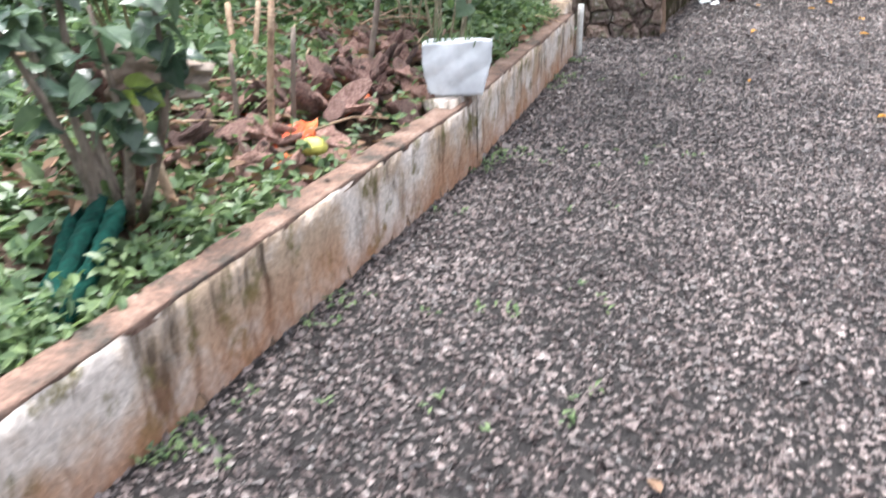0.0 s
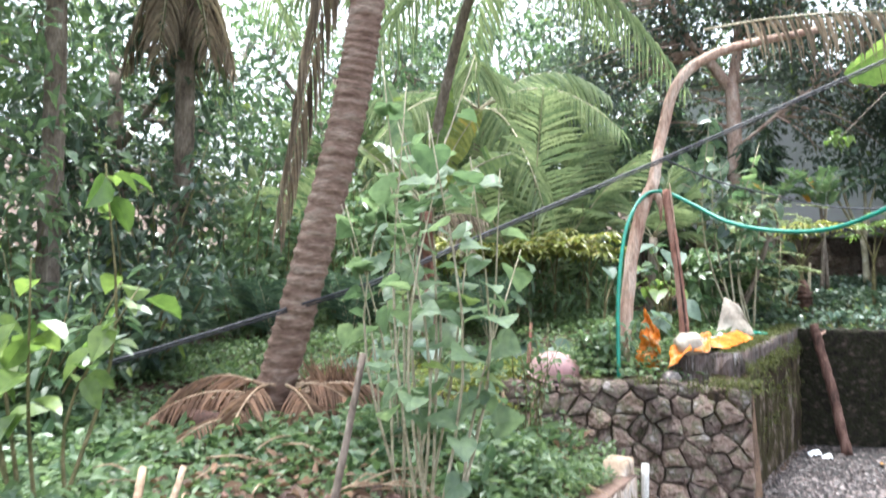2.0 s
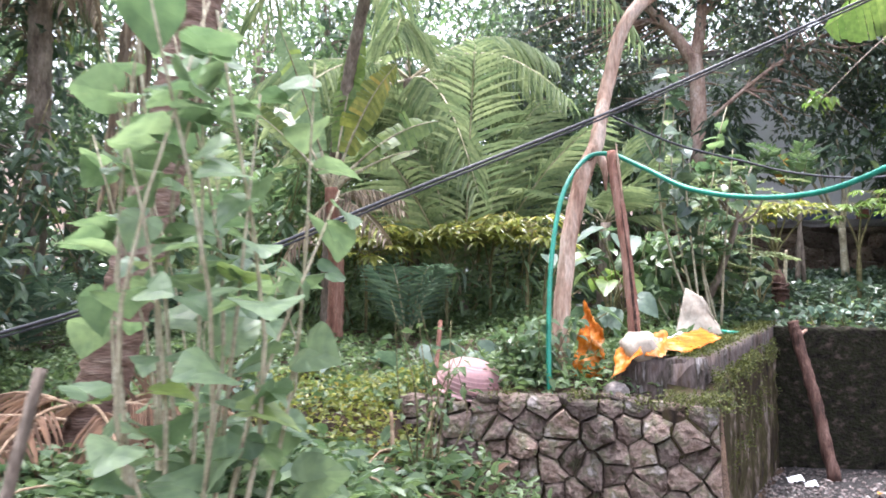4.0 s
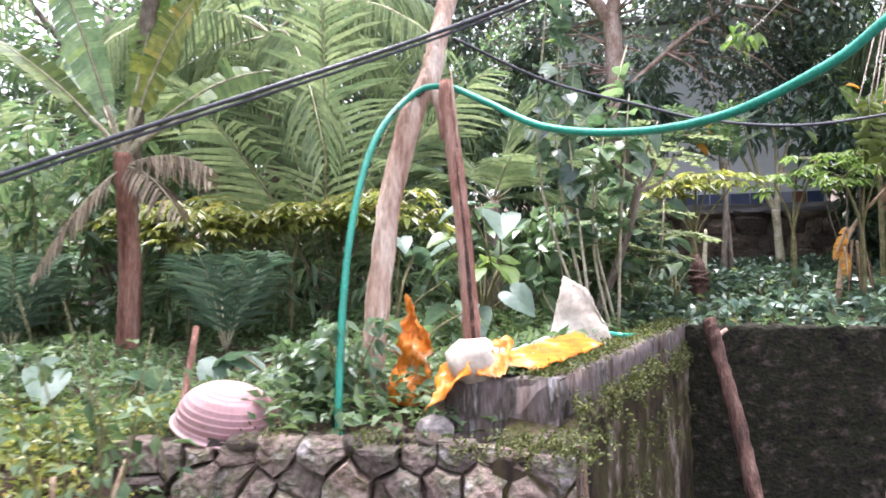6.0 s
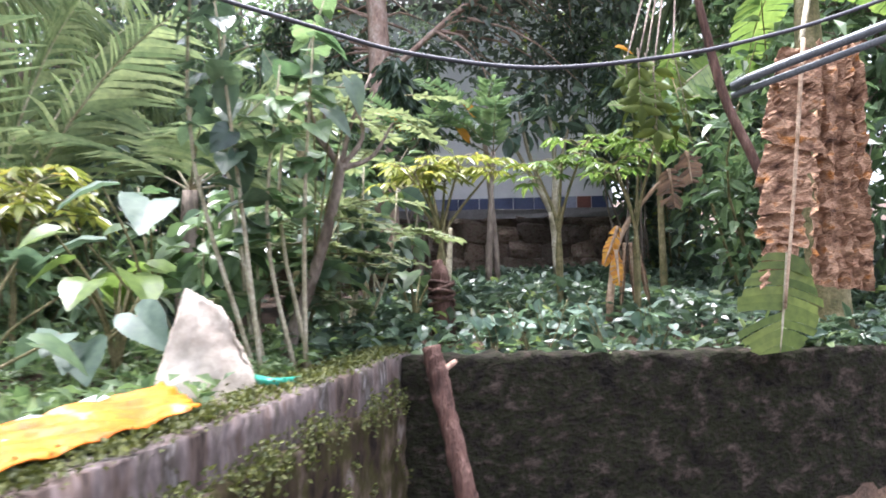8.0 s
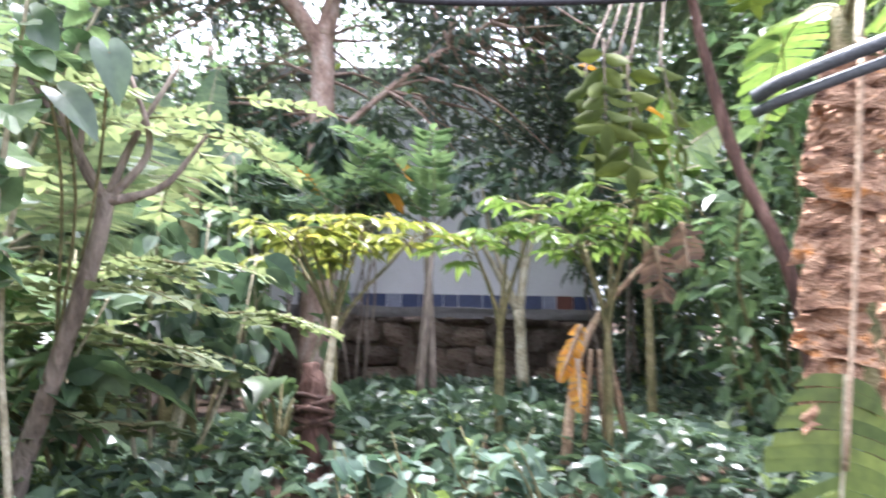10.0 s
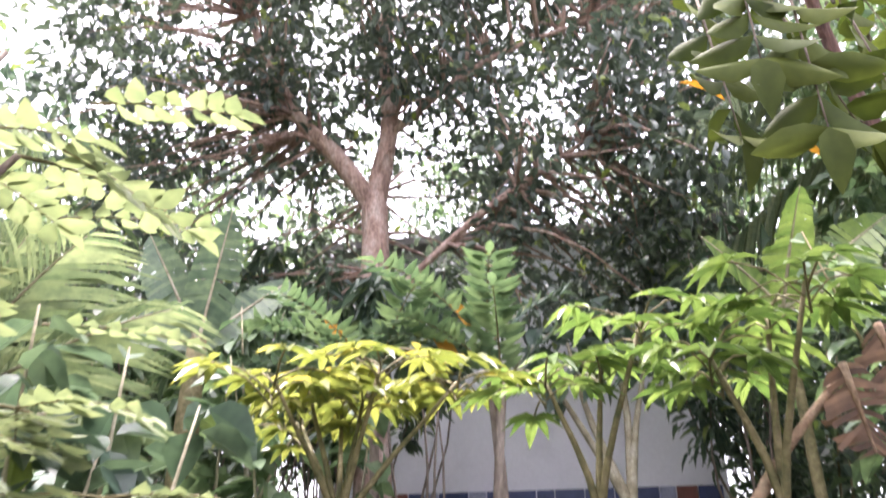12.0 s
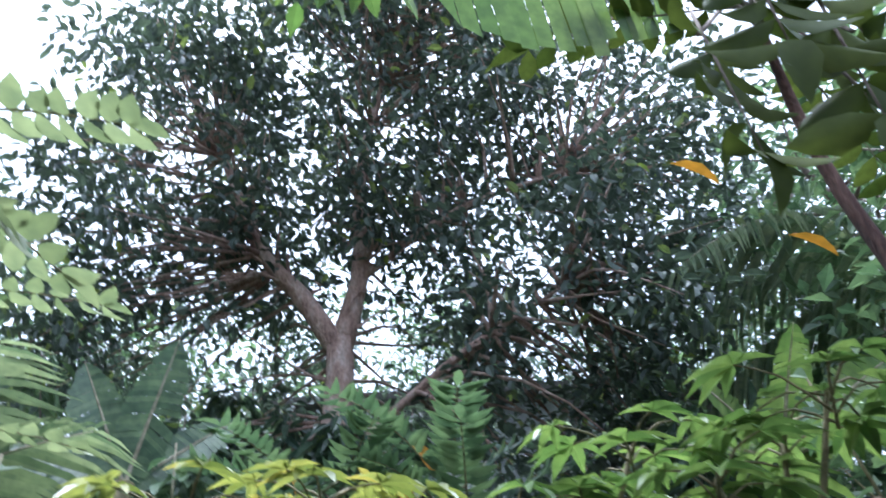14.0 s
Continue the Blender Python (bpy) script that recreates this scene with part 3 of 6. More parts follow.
def rock_mesh(seed, flat=0.75, power=0.5):
    r = np.random.default_rng(seed)
    bm = bmesh.new()
    bmesh.ops.create_icosphere(bm, subdivisions=2, radius=1)
    k = r.normal(size=(5, 3))
    for vert in bm.verts:
        c = np.array(vert.co)
        c = np.sign(c) * np.abs(c) ** power
        c = c * (1 + 0.10 * np.sin(k[0] @ c * 2 + 1) + 0.07 * np.sin(k[1] @ c * 4))
        for q in k[2:]:
            q = q / np.linalg.norm(q)
            over = c @ q - 0.78
            if over > 0:
                c = c - q * over * 0.8
        vert.co = c * 0.5
    me = bpy.data.meshes.new("stone")
    bm.to_mesh(me)
    bm.free()
    return me


ROCKS = [rock_mesh(i) for i in range(9)]
for me in ROCKS:
    me.materials.append(M_STONE)


def stone_courses(parent, x0, x1, y_of, z0, z1, course, mean, depth, seed, turn=0.14):
    """Rubble stones, one object each, laid in uneven courses."""
    r = np.random.default_rng(seed)
    z = z0
    while z < z1 - 0.04:
        hgt = min(course * r.uniform(0.75, 1.35), z1 - z)
        x = x0 - r.uniform(0, 0.1)
        while x < x1 - 0.03:
            w = min(mean * r.uniform(0.6, 1.5), x1 - x + 0.03)
            ob = new("stone", ROCKS[r.integers(len(ROCKS))])
            ob.parent = parent
            ob.matrix_parent_inverse = parent.matrix_world.inverted()
            m = Matrix.LocRotScale((x + w / 2, y_of(x + w / 2) + r.uniform(-0.025, 0.02), z + hgt / 2 + r.uniform(-0.15, 0.15) * hgt), Euler((r.uniform(-0.15, 0.15), r.uniform(-turn, turn), r.uniform(-0.15, 0.15))), (w * r.uniform(1.08, 1.3), depth, hgt * r.uniform(1.1, 1.45)))
            m.translation.z *= 0.88 + 0.14 * (x - x0) / (x1 - x0) if z0 < 1 else 1
            ob.matrix_world = m
            x += w
        z += hgt


def clip_cell(poly, mid, nrm):
    """The part of a convex outline on the near side of a line."""
    out = []
    for a, b in zip(poly, poly[1:] + poly[:1]):
        da, db = (a - mid) @ nrm, (b - mid) @ nrm
        if da <= 0:
            out.append(a)
        if da * db < 0:
            out.append(a + (b - a) * da / (da - db))
    return out


def fitted_stones(parent, x0, x1, z0, z1, cols, rows, face_of, depth, seed, gap=0.0035):
    """Rubble stones fitted to one another, one object each, with split uneven faces."""
    r = np.random.default_rng(seed)
    seeds = []
    for j in range(rows):
        for i in range(cols):
            u = (i + 0.5 + 0.5 * (j % 2) + r.uniform(-0.42, 0.42)) / cols
            v = (j + 0.5 + r.uniform(-0.4, 0.4)) / rows
            seeds.append((x0 + (x1 - x0) * u, z0 + (z1 - z0) * v))
    seeds = np.array(seeds)
    for k, c in enumerate(seeds):
        jag = r.uniform(-0.03, 0.03, 2)
        poly = [np.array(q) for q in ((x0, z0), (x1, z0), (x1, z1 + jag[0]), (x0, z1 + jag[1]))]
        for q in seeds[np.argsort(np.linalg.norm(seeds - c, axis=1))[1:14]]:
            d = unit(q - c)
            poly = clip_cell(poly, (c + q) / 2 - d * gap, d)
            if len(poly) < 3:
                break
        if len(poly) < 3:
            continue
        p = np.array(poly)
        mid = p.mean(0)
        ring = []
        for a, b in zip(p, np.roll(p, -1, 0)):
            ring += [a, (a + b) / 2 + r.normal(0, 0.006, 2)]
        ring = np.array(ring)
        n = len(ring)
        proud = r.uniform(-0.02, 0.035)
        tilt = r.normal(0, 0.16, 2)
        v = []
        for scale, out in ((1.0, -depth), (1.0, -0.035), (0.9, -0.004), (0.5, 0.008)):
            q = mid + (ring - mid) * scale
            o = out + (proud + (q - mid) @ tilt if out > -0.03 else 0) + (r.normal(0, 0.005, n) if out > -depth else 0)
            base = face_of(q[:, 0], q[:, 1])
            v.append(np.stack([q[:, 0], base - o, q[:, 1]], 1))
        v = np.vstack(v + [np.array([[mid[0], float(face_of(mid[0], mid[1])) - proud - 0.008, mid[1]]])])
        v[:, 2] *= 0.91 + 0.09 * np.clip((v[:, 0] - x0) / (0.75 * (x1 - x0)), 0, 1)
        t = []
        for m in range(3):
            for e in range(n):
                f = (e + 1) % n
                t += [(m * n + e, m * n + f, m * n + n + f), (m * n + e, m * n + n + f, m * n + n + e)]
        t += [(3 * n + e, 3 * n + (e + 1) % n, 4 * n) for e in range(n)]
        part("stone", mesh_np("stone", v, t), M_STONE, parent)


rubble = thing("wall_stone", (1.0, 7.8, 0), "dry rubble wall of reddish grey stones with moss", "stone wall", kind="structure")
part("core", wall_run(Geo(), [(0.06, float(stone_y(0.06)) + 0.05, -0.02, 0.71), (1.96, float(stone_y(1.96)) + 0.05, -0.02, 0.85)], 0.42, 0.08, 0.01, 0.14), M_MORTAR, rubble)
fitted_stones(rubble, 0.05, 1.97, -0.02, 0.87, 11, 7, lambda x, z: stone_y(x) + 0.17 * np.asarray(z), 0.12, 4)
cope = np.random.default_rng(5)
for i in range(26):
    x = 0.1 + 1.45 * (i + cope.uniform(0, 0.8)) / 26
    w = cope.uniform(0.05, 0.12)
    ob = new("stone", ROCKS[cope.integers(len(ROCKS))])
    ob.parent = rubble
    ob.matrix_parent_inverse = rubble.matrix_world.inverted()
    ob.matrix_world = Matrix.LocRotScale((x, float(stone_y(x)) + 0.22 + cope.uniform(-0.05, 0.12), 0.765 + 0.06 * x + cope.uniform(-0.02, 0.025)), Euler(cope.uniform(-0.4, 0.4, 3) * (1, 1, 3)), (w * 1.3, w, w * cope.uniform(0.5, 0.8)))

# ---------------------------------------------------------------- house
house = thing("house", (4.5, 18, 1.8), "white-washed house on a rubble plinth among trees", "house")


def house_y(x):
    return 18.3 - (np.asarray(x, float) - 1.5) * 0.235


M_WHITEWASH = rough_material("whitewash", [(0.76, 0.76, 0.82), (0.84, 0.84, 0.90), (0.87, 0.87, 0.93)], 1.5, 0.8, 0.03, 30, coarse=0.08)
part("wall", wall_run(Geo(), [(2.7, house_y(2.7), 2.7, 5.6), (6.75, house_y(6.75), 2.7, 5.6)], 0.25, 0.4, 0.004), M_WHITEWASH, house)
part("end_wall", wall_run(Geo(), [(6.76, house_y(6.75) + 0.01, 2.7, 5.6), (7.9, house_y(6.75) + 4.5, 2.7, 5.6)], 0.25, 0.4, 0.004), M_WHITEWASH, house)
part("plinth_ledge", wall_run(Geo(), [(1.4, house_y(1.4) - 0.22, 2.55, 2.68), (6.9, house_y(6.9) - 0.22, 2.55, 2.68)], 0.5, 0.4, 0.006), plain_material("grey_concrete_ledge", (0.20, 0.19, 0.20), 0.9), house)
part("plinth_core", wall_run(Geo(), [(1.4, house_y(1.4) - 0.1, 1.6, 2.56), (6.9, house_y(6.9) - 0.1, 1.6, 2.56)], 0.4, 0.4, 0.006), M_MORTAR, house)
stone_courses(house, 3.0, 6.8, lambda x: house_y(x) - 0.12, 1.72, 2.56, 0.2, 0.34, 0.22, 9)
M_BLUE = plain_material("dark_blue_tile", (0.05, 0.07, 0.17), 0.35)
M_REDTILE = plain_material("brown_red_tile", (0.20, 0.07, 0.055), 0.4)
M_PALETILE = plain_material("pale_blue_tile", (0.32, 0.34, 0.46), 0.4)
rt = random.Random(4)
x = 3.2
while x < 6.7:
    w = rt.uniform(0.14, 0.32)
    mat = rt.choice([M_BLUE, M_BLUE, M_BLUE, M_REDTILE, M_PALETILE])
    part("dado_tile", wall_run(Geo(), [(x, house_y(x) - 0.012, 2.685, 2.86), (x + w - 0.01, house_y(x + w) - 0.012, 2.685, 2.86)], 0.011, 0.3, 0), mat, house)
    x += w
roof = Geo()
low, up = np.array([(2.3, 17.8, 5.59), (7.2, 16.65, 5.59), (8.4, 21.6, 5.75), (3.4, 22.7, 5.75)]), (0, 0, 0.09)
roof.add(np.vstack([low, low + up]), [(0, 2, 1), (0, 3, 2), (4, 5, 6), (4, 6, 7), (0, 1, 5), (0, 5, 4), (1, 2, 6), (1, 6, 5), (2, 3, 7), (2, 7, 6), (3, 0, 4), (3, 4, 7)])
part("roof", roof, rough_material("stained_roof_slab", [(0.10, 0.09, 0.085), (0.2, 0.19, 0.18)], 4, 0.9), house)
# ---------------------------------------------------------------- plants
def on_ground(x, y):
    return float(ground_z(x, y))


def palmate(geo, at, along, size, lobes=7, up=(0, 0, 1)):
    """A hand-shaped leaf of narrow lobes."""
    along = unit(np.asarray(along, float))
    side = unit(np.cross(along, up))
    ang = np.linspace(-1.9, 1.9, lobes) + rng.normal(0, 0.06, lobes)
    d = np.cos(ang)[:, None] * along + np.sin(ang)[:, None] * side
    d = d + np.array([0, 0, -rng.uniform(-0.1, 0.22)]) + rng.normal(0, 0.07, (lobes, 3))
    L = size * (1 - 0.28 * np.abs(ang) / 1.9) * rng.uniform(0.9, 1.1, lobes)
    leaves(geo, LANCE, np.repeat([at], lobes, 0), d, up, L, L * 0.3)


def pinnate(geo, stem, start, along, length, pairs, leaf_l, leaf_w, droop=0.35, shape=OVAL, thick=0.004, wild=0.12):
    """A feather leaf: a stalk with pairs of leaflets."""
    along = unit(np.asarray(along, float))
    s = np.linspace(0, 1, 6)[:, None]
    p = np.asarray(start) + along * length * s + np.array([0, 0, -1.0]) * droop * length * s ** 2
    tube(stem, p, [thick, thick * 0.4], 4, 6)
    u = np.linspace(0.18, 1.0, pairs)
    q = np.stack([np.interp(u, s[:, 0], p[:, k]) for k in range(3)], 1)
    t = unit(np.stack([np.interp(u, s[:, 0], np.gradient(p[:, k])) for k in range(3)], 1))
    side = unit(np.cross(t, (0, 0, 1)))
    for sg in (-1, 1):
        d = side * sg + t * 0.45 + rng.normal(0, wild, (pairs, 3)) + (0, 0, -0.12)
        leaves(geo, shape, q, d, unit(np.cross(t, -side)) * -1 + rng.normal(0, wild + 0.03, (pairs, 3)), leaf_l * rng.uniform(0.85, 1.1, pairs), leaf_w)
    leaves(geo, shape, q[-1:], t[-1:], (0, 0, 1), leaf_l, leaf_w)


def frond(geo, stem, start, along, length, droop, leaflet, pairs=48, hang=0.5, width=0.035, thick=0.018, sweep=0.75):
    """A palm frond with drooping leaflets."""
    along = unit(np.asarray(along, float))
    s = np.linspace(0, 1, 12)[:, None]
    p = np.asarray(start) + along * length * s + np.array([0, 0, -1.0]) * droop * length * s ** 2.2
    tube(stem, p, [thick, thick * 0.7, thick * 0.2], 5, 12)
    u = np.linspace(0.16, 1.0, pairs)
    q = np.stack([np.interp(u, s[:, 0], p[:, k]) for k in range(3)], 1)
    t = unit(np.stack([np.interp(u, s[:, 0], np.gradient(p[:, k])) for k in range(3)], 1))
    side = unit(np.cross(t, (0, 0, 1)))
    L = leaflet * (0.45 + 0.75 * np.sin(np.clip(u * 1.05, 0, 1) * np.pi) ** 0.6)
    for sg in (-1, 1):
        d = side * sg + t * sweep + np.array([0, 0, -hang]) * rng.uniform(0.6, 1.3, (pairs, 1)) + rng.normal(0, 0.06, (pairs, 3))
        leaves(geo, STRIP, q, d, (0, 0, 1), L * rng.uniform(0.85, 1.1, pairs), width)


def sprig_leaves(geo, centres, radius, count, shape, L, W, droop=0.3, flat=0.6):
    """Leaves thrown round some centres, mostly facing up."""
    c = np.repeat(np.asarray(centres, float), count, 0)
    n = len(c)
    d = sphere_dirs(n) * (1, 1, flat)
    at = c + d * radius * rng.uniform(0.15, 1.0, (n, 1))
    along = d + rng.normal(0, 0.5, (n, 3)) + (0, 0, -droop)
    up = np.array([0, 0, 1.0]) + rng.normal(0, 0.45, (n, 3))
    s = rng.uniform(0.65, 1.25, n)
    leaves(geo, shape, at, along, up, L * s, W * s)


def shrub(at, height, spread, stems, per_stem, shape, L, W, leaf_mat, stem_mat, label, category="shrub", name="shrub", start=0.35, droop=0.3, thick=0.012, lean=(0, 0), group=""):
    """Many-stemmed leafy plant."""
    x, y = at[0], at[1]
    z = at[2] if len(at) > 2 else on_ground(x, y) - 0.02
    t = thing(name, (x, y, z), label, category, group)
    lf = Geo()
    for i in range(stems):
        a = rng.uniform(0, 2 * np.pi)
        r = spread * math.sqrt(rng.uniform(0.02, 1))
        h = height * rng.uniform(0.65, 1.05)
        b = np.array([x + 0.25 * r * math.cos(a), y + 0.25 * r * math.sin(a), z])
        e = np.array([x + r * math.cos(a) + lean[0], y + r * math.sin(a) + lean[1], z + h])
        mid = (b + e) / 2 + rng.normal(0, 0.06 * height, 3) * (1, 1, 0.3)
        part("stem", tube(Geo(), [b, mid, e], [thick, thick * 0.75, thick * 0.3], 5, 8), stem_mat, t, smooth=True)
        p = curve_points([b, mid, e], 30)
        u = rng.uniform(start, 1.0, per_stem)
        q = p[(u * 29).astype(int)]
        d = sphere_dirs(per_stem) * (1, 1, 0.4)
        q = q + d * spread * 0.22 * rng.uniform(0.1, 1, (per_stem, 1))
        up = np.array([0, 0, 1.0]) + rng.normal(0, 0.4, (per_stem, 3))
        s = rng.uniform(0.65, 1.25, per_stem)
        leaves(lf, shape, q, d + (0, 0, -droop) + rng.normal(0, 0.3, (per_stem, 3)), up, L * s, W * s)
    part("foliage", lf, leaf_mat, t)
    return t


def cassava(at, height, heads, size, label, leaf_mat, group="", lean=(0, 0), per_head=9):
    """Thin-stemmed plant with tiers of hand-shaped leaves at its top."""
    x, y = at[0], at[1]
    z = at[2] if len(at) > 2 else on_ground(x, y) - 0.02
    t = thing("cassava_plant", (x, y, z), label, "plant", group)
    for i in range(heads):
        a = i * 2.4 + rng.uniform(0, 1)
        r = (0.12 + 0.10 * i) * height * 0.5
        top = np.array([x + lean[0] + r * math.cos(a), y + lean[1] + r * math.sin(a), z + height * rng.uniform(0.78, 1.0)])
        st, lf = Geo(), Geo()
        tube(st, [(x, y, z), (x + lean[0] * 0.4, y + lean[1] * 0.4, z + height * 0.5), top], [0.016, 0.013, 0.006], 6, 9)
        for k in range(per_head):
            b = k * 2.4 + rng.uniform(-0.3, 0.3)
            c = top + (0, 0, -0.05 * height * (k / per_head) * 1.6)
            out = np.array([math.cos(b), math.sin(b), rng.uniform(0.05, 0.5)])
            e = c + out * size * rng.uniform(0.8, 1.5)
            tube(st, [c, (c + e) / 2 + (0, 0, 0.03), e], [0.004, 0.003], 4, 5)
            palmate(lf, e, out * (1, 1, 0) + (0, 0, -0.15), size * rng.uniform(0.8, 1.15))
        head = part("stem", st, M_STEM, t, smooth=True)
        part("foliage", lf, leaf_mat, head)
    return t


def taro(at, count, height, size, label, leaf_mat=None, group="", spread=0.35):
    """Clump of long stalks with heart-shaped blades."""
    x, y = at[0], at[1]
    z = at[2] if len(at) > 2 else on_ground(x, y) - 0.02
    t = thing("taro_plant", (x, y, z), label, "plant", group)
    st = Geo()
    for i in range(count):
        a = rng.uniform(0, 2 * np.pi) if count > 1 else 0.3
        r = spread * rng.uniform(0.3, 1.2)
        h = height * rng.uniform(0.6, 1.05)
        e = np.array([x + r * math.cos(a), y + r * math.sin(a), z + h])
        st = Geo()
        tube(st, [(x, y, z), (x + 0.3 * r * math.cos(a), y + 0.3 * r * math.sin(a), z + h * 0.6), e], [0.011, 0.006], 6, 8)
        g = Geo()
        s = size * rng.uniform(0.7, 1.15)
        leaves(g, HEART, [e], [(math.cos(a), math.sin(a), rng.uniform(-0.75, -0.3))], np.array([0, 0, 1.0]) + rng.normal(0, 0.25, 3), s, s * 0.95)
        stalk = part("stalk", st, M_STEM, t, smooth=True)
        part("leaf_blade", g, leaf_mat or M_L_BLUE, stalk, smooth=True)
    return t


def banana_blade(geo, stem, start, along, length, width, droop, torn=0.25, up=(0, 0, 1), splits=26):
    """A long blade torn into strips along its midrib."""
    along = unit(np.asarray(along, float))
    s = np.linspace(0, 1, splits + 1)
    p = np.asarray(start) + along * length * s[:, None] + np.array([0, 0, -1.0]) * droop * length * s[:, None] ** 2
    tube(stem, p, [0.014, 0.003], 5, splits + 1)
    t = unit(np.gradient(p, axis=0))
    side = unit(np.cross(t, up))
    nrm = np.cross(side, t)
    w = width * 0.5 * np.sin(np.clip(0.06 + 0.94 * s, 0, 1) * np.pi) ** 0.55
    for sg in (-1, 1):
        sag, kink = 0.12, 0.0
        for i in range(splits):
            if rng.uniform() < torn:
                sag, kink = rng.uniform(-0.1, 0.75), rng.normal(0, 0.3)
            out = side[i] * sg - np.array([0, 0, 1]) * sag + nrm[i] * (0.2 + kink) + rng.normal(0, 0.03, 3)
            a, b = p[i], p[i + 1] - (p[i + 1] - p[i]) * (0.02 if torn else 0)
            k = rng.uniform(0.92, 1.05)
            o2 = out * (1, 1, 1) - np.array([0, 0, 0.12])
            v = [a, b, b + out * w[i + 1] * 0.5, a + out * w[i] * 0.5, b + (out + o2) * w[i + 1] * 0.5 * k, a + (out + o2) * w[i] * 0.5 * k]
            geo.add(v, [(0, 1, 2), (0, 2, 3), (3, 2, 4), (3, 4, 5)])


def limb(st, a, b, r0, r1, wob, n=10, sides=7):
    mid = (np.asarray(a) + np.asarray(b)) / 2 + rng.normal(0, wob, 3)
    tube(st, [a, mid, b], [r0, (r0 + r1) / 2, r1], sides, n, 0.06)
    return curve_points([a, mid, b], 12)


def tree(at, trunk, radii, limbs, crown, leaf_mat, label, per_clump, clumps, shape, L, W, bark=None, category="tree", name="tree", twig_reach=1.6, sides=10, clump_r=0.42, clear=None):
    """Trunk, limbs and twigs with a crown of leafy clumps. crown: ellipsoids (centre, radii)."""
    t = thing(name, at, label, category)
    st, lf, tw = Geo(), Geo(), Geo()
    tube(st, trunk, radii, sides, len(trunk) * 5, 0.05)
    joints = [np.asarray(p, float) for p in curve_points(trunk, 10)[5:]]
    for pts, r in limbs:
        tube(st, pts, r, 8, len(pts) * 4, 0.06)
        joints += list(curve_points(pts, 10)[3:])
    joints = np.array(joints)
    weights = np.array([rx * ry * rz for _, (rx, ry, rz) in crown])
    num = np.maximum(1, (clumps * weights / weights.sum()).astype(int))
    for (c, r), k in zip(crown, num):
        d = sphere_dirs(k) * rng.uniform(0.35, 1.0, (k, 1)) ** 0.6
        cc = np.asarray(c) + d * r
        cc = cc + rng.normal(0, 0.12, cc.shape)
        if clear:
            cc = cc[np.linalg.norm((cc - clear[0]) * (1, 0.6, 1), axis=1) > clear[1]]
        for q in cc:
            j = joints[np.argmin(np.linalg.norm((joints - q) * (1, 1, 1.3) + (0, 0, 0.4), axis=1))]
            b = (j + q) / 2 + rng.normal(0, 0.12, 3) + (0, 0, 0.06)
            tube(tw, [j, b, q], [0.022, 0.012, 0.005], 4, 6)
        sprig_leaves(lf, cc, clump_r, per_clump, shape, L, W, 0.25, 0.8)
    part("trunk", st, bark or M_BARK, t, smooth=True)
    part("branching", tw, bark or M_BARK, t, smooth=True)
    part("crown", lf, leaf_mat, t)
    return t


def ring_trunk(pts, r0, r1, rings):
    """A palm trunk with close leaf scars."""
    g = Geo()
    r = []
    for i in range(rings):
        b = r0 + (r1 - r0) * i / rings
        r += [b * 1.06, b * 0.97, b * 0.95]
    tube(g, pts, r, 14, rings * 3, 0.03)
    return g


def ground_cover(x0, x1, y0, y1, per_m2, shape, L, W, height, mat, name, label, ok=None, tall=0.0, far=1.0):
    """Weeds over a piece of ground."""
    n = int((x1 - x0) * (y1 - y0) * per_m2)
    x, y = rng.uniform(x0, x1, n), rng.uniform(y0, y1, n)
    keep = ~in_yard(x + 0.02, y) & ~in_yard(x + 0.18, y)
    keep &= ((x + 1.65) / 0.5) ** 2 + ((y - 7.4) / 0.45) ** 2 > 1
    if ok is not None:
        keep &= ok(x, y)
    patch = np.sin(1.7 * x + 2.1 * np.sin(1.1 * y)) + np.sin(2.3 * y + 1.3 * np.sin(0.9 * x))
    keep &= rng.uniform(-3.4, 1.2, n) < patch
    x, y = x[keep], y[keep]
    n = len(x)
    height = np.where(y > 12.6, height * far, height)
    z = ground_z(x, y) + height * (0.35 + 0.2 * patch[keep]).clip(0.1, 1) * rng.uniform(0.05, 1.0, n) ** 1.2
    d = sphere_dirs(n) * (1, 1, 0.45) + (0, 0, 0.1 + tall)
    s = rng.uniform(0.6, 1.3, n)
    g = leaves(Geo(), shape, np.stack([x, y, z], 1), d, np.array([0, 0, 1.0]) + rng.normal(0, 0.4, (n, 3)), L * s, W * s)
    return tagged(part(name, g, mat), label, "weeds", kind="stuff")


def set_frond(parent, mat, *args, **kw):
    """One palm frond with its rib, as a part."""
    lf, st = Geo(), Geo()
    frond(lf, st, *args, **kw)
    f = part("frond", lf, mat, parent)
    part("rib", st, M_PALESTEM, f, smooth=True)


def set_blade(parent, mat, *args, label="", rib=None, **kw):
    """One banana blade with its midrib, as a part."""
    lf, st = Geo(), Geo()
    banana_blade(lf, st, *args, **kw)
    f = part("blade", lf, mat, parent, label)
    part("midrib", st, rib or M_PALESTEM, f, smooth=True)


def set_feather(parent, leaf_mat, stem_mat, *args, **kw):
    """One compound leaf with its stalk, as a part."""
    lf, st = Geo(), Geo()
    pinnate(lf, st, *args, **kw)
    f = part("compound_leaf", lf, leaf_mat, parent, smooth=True)
    part("leaf_stalk", st, stem_mat, f, smooth=True)
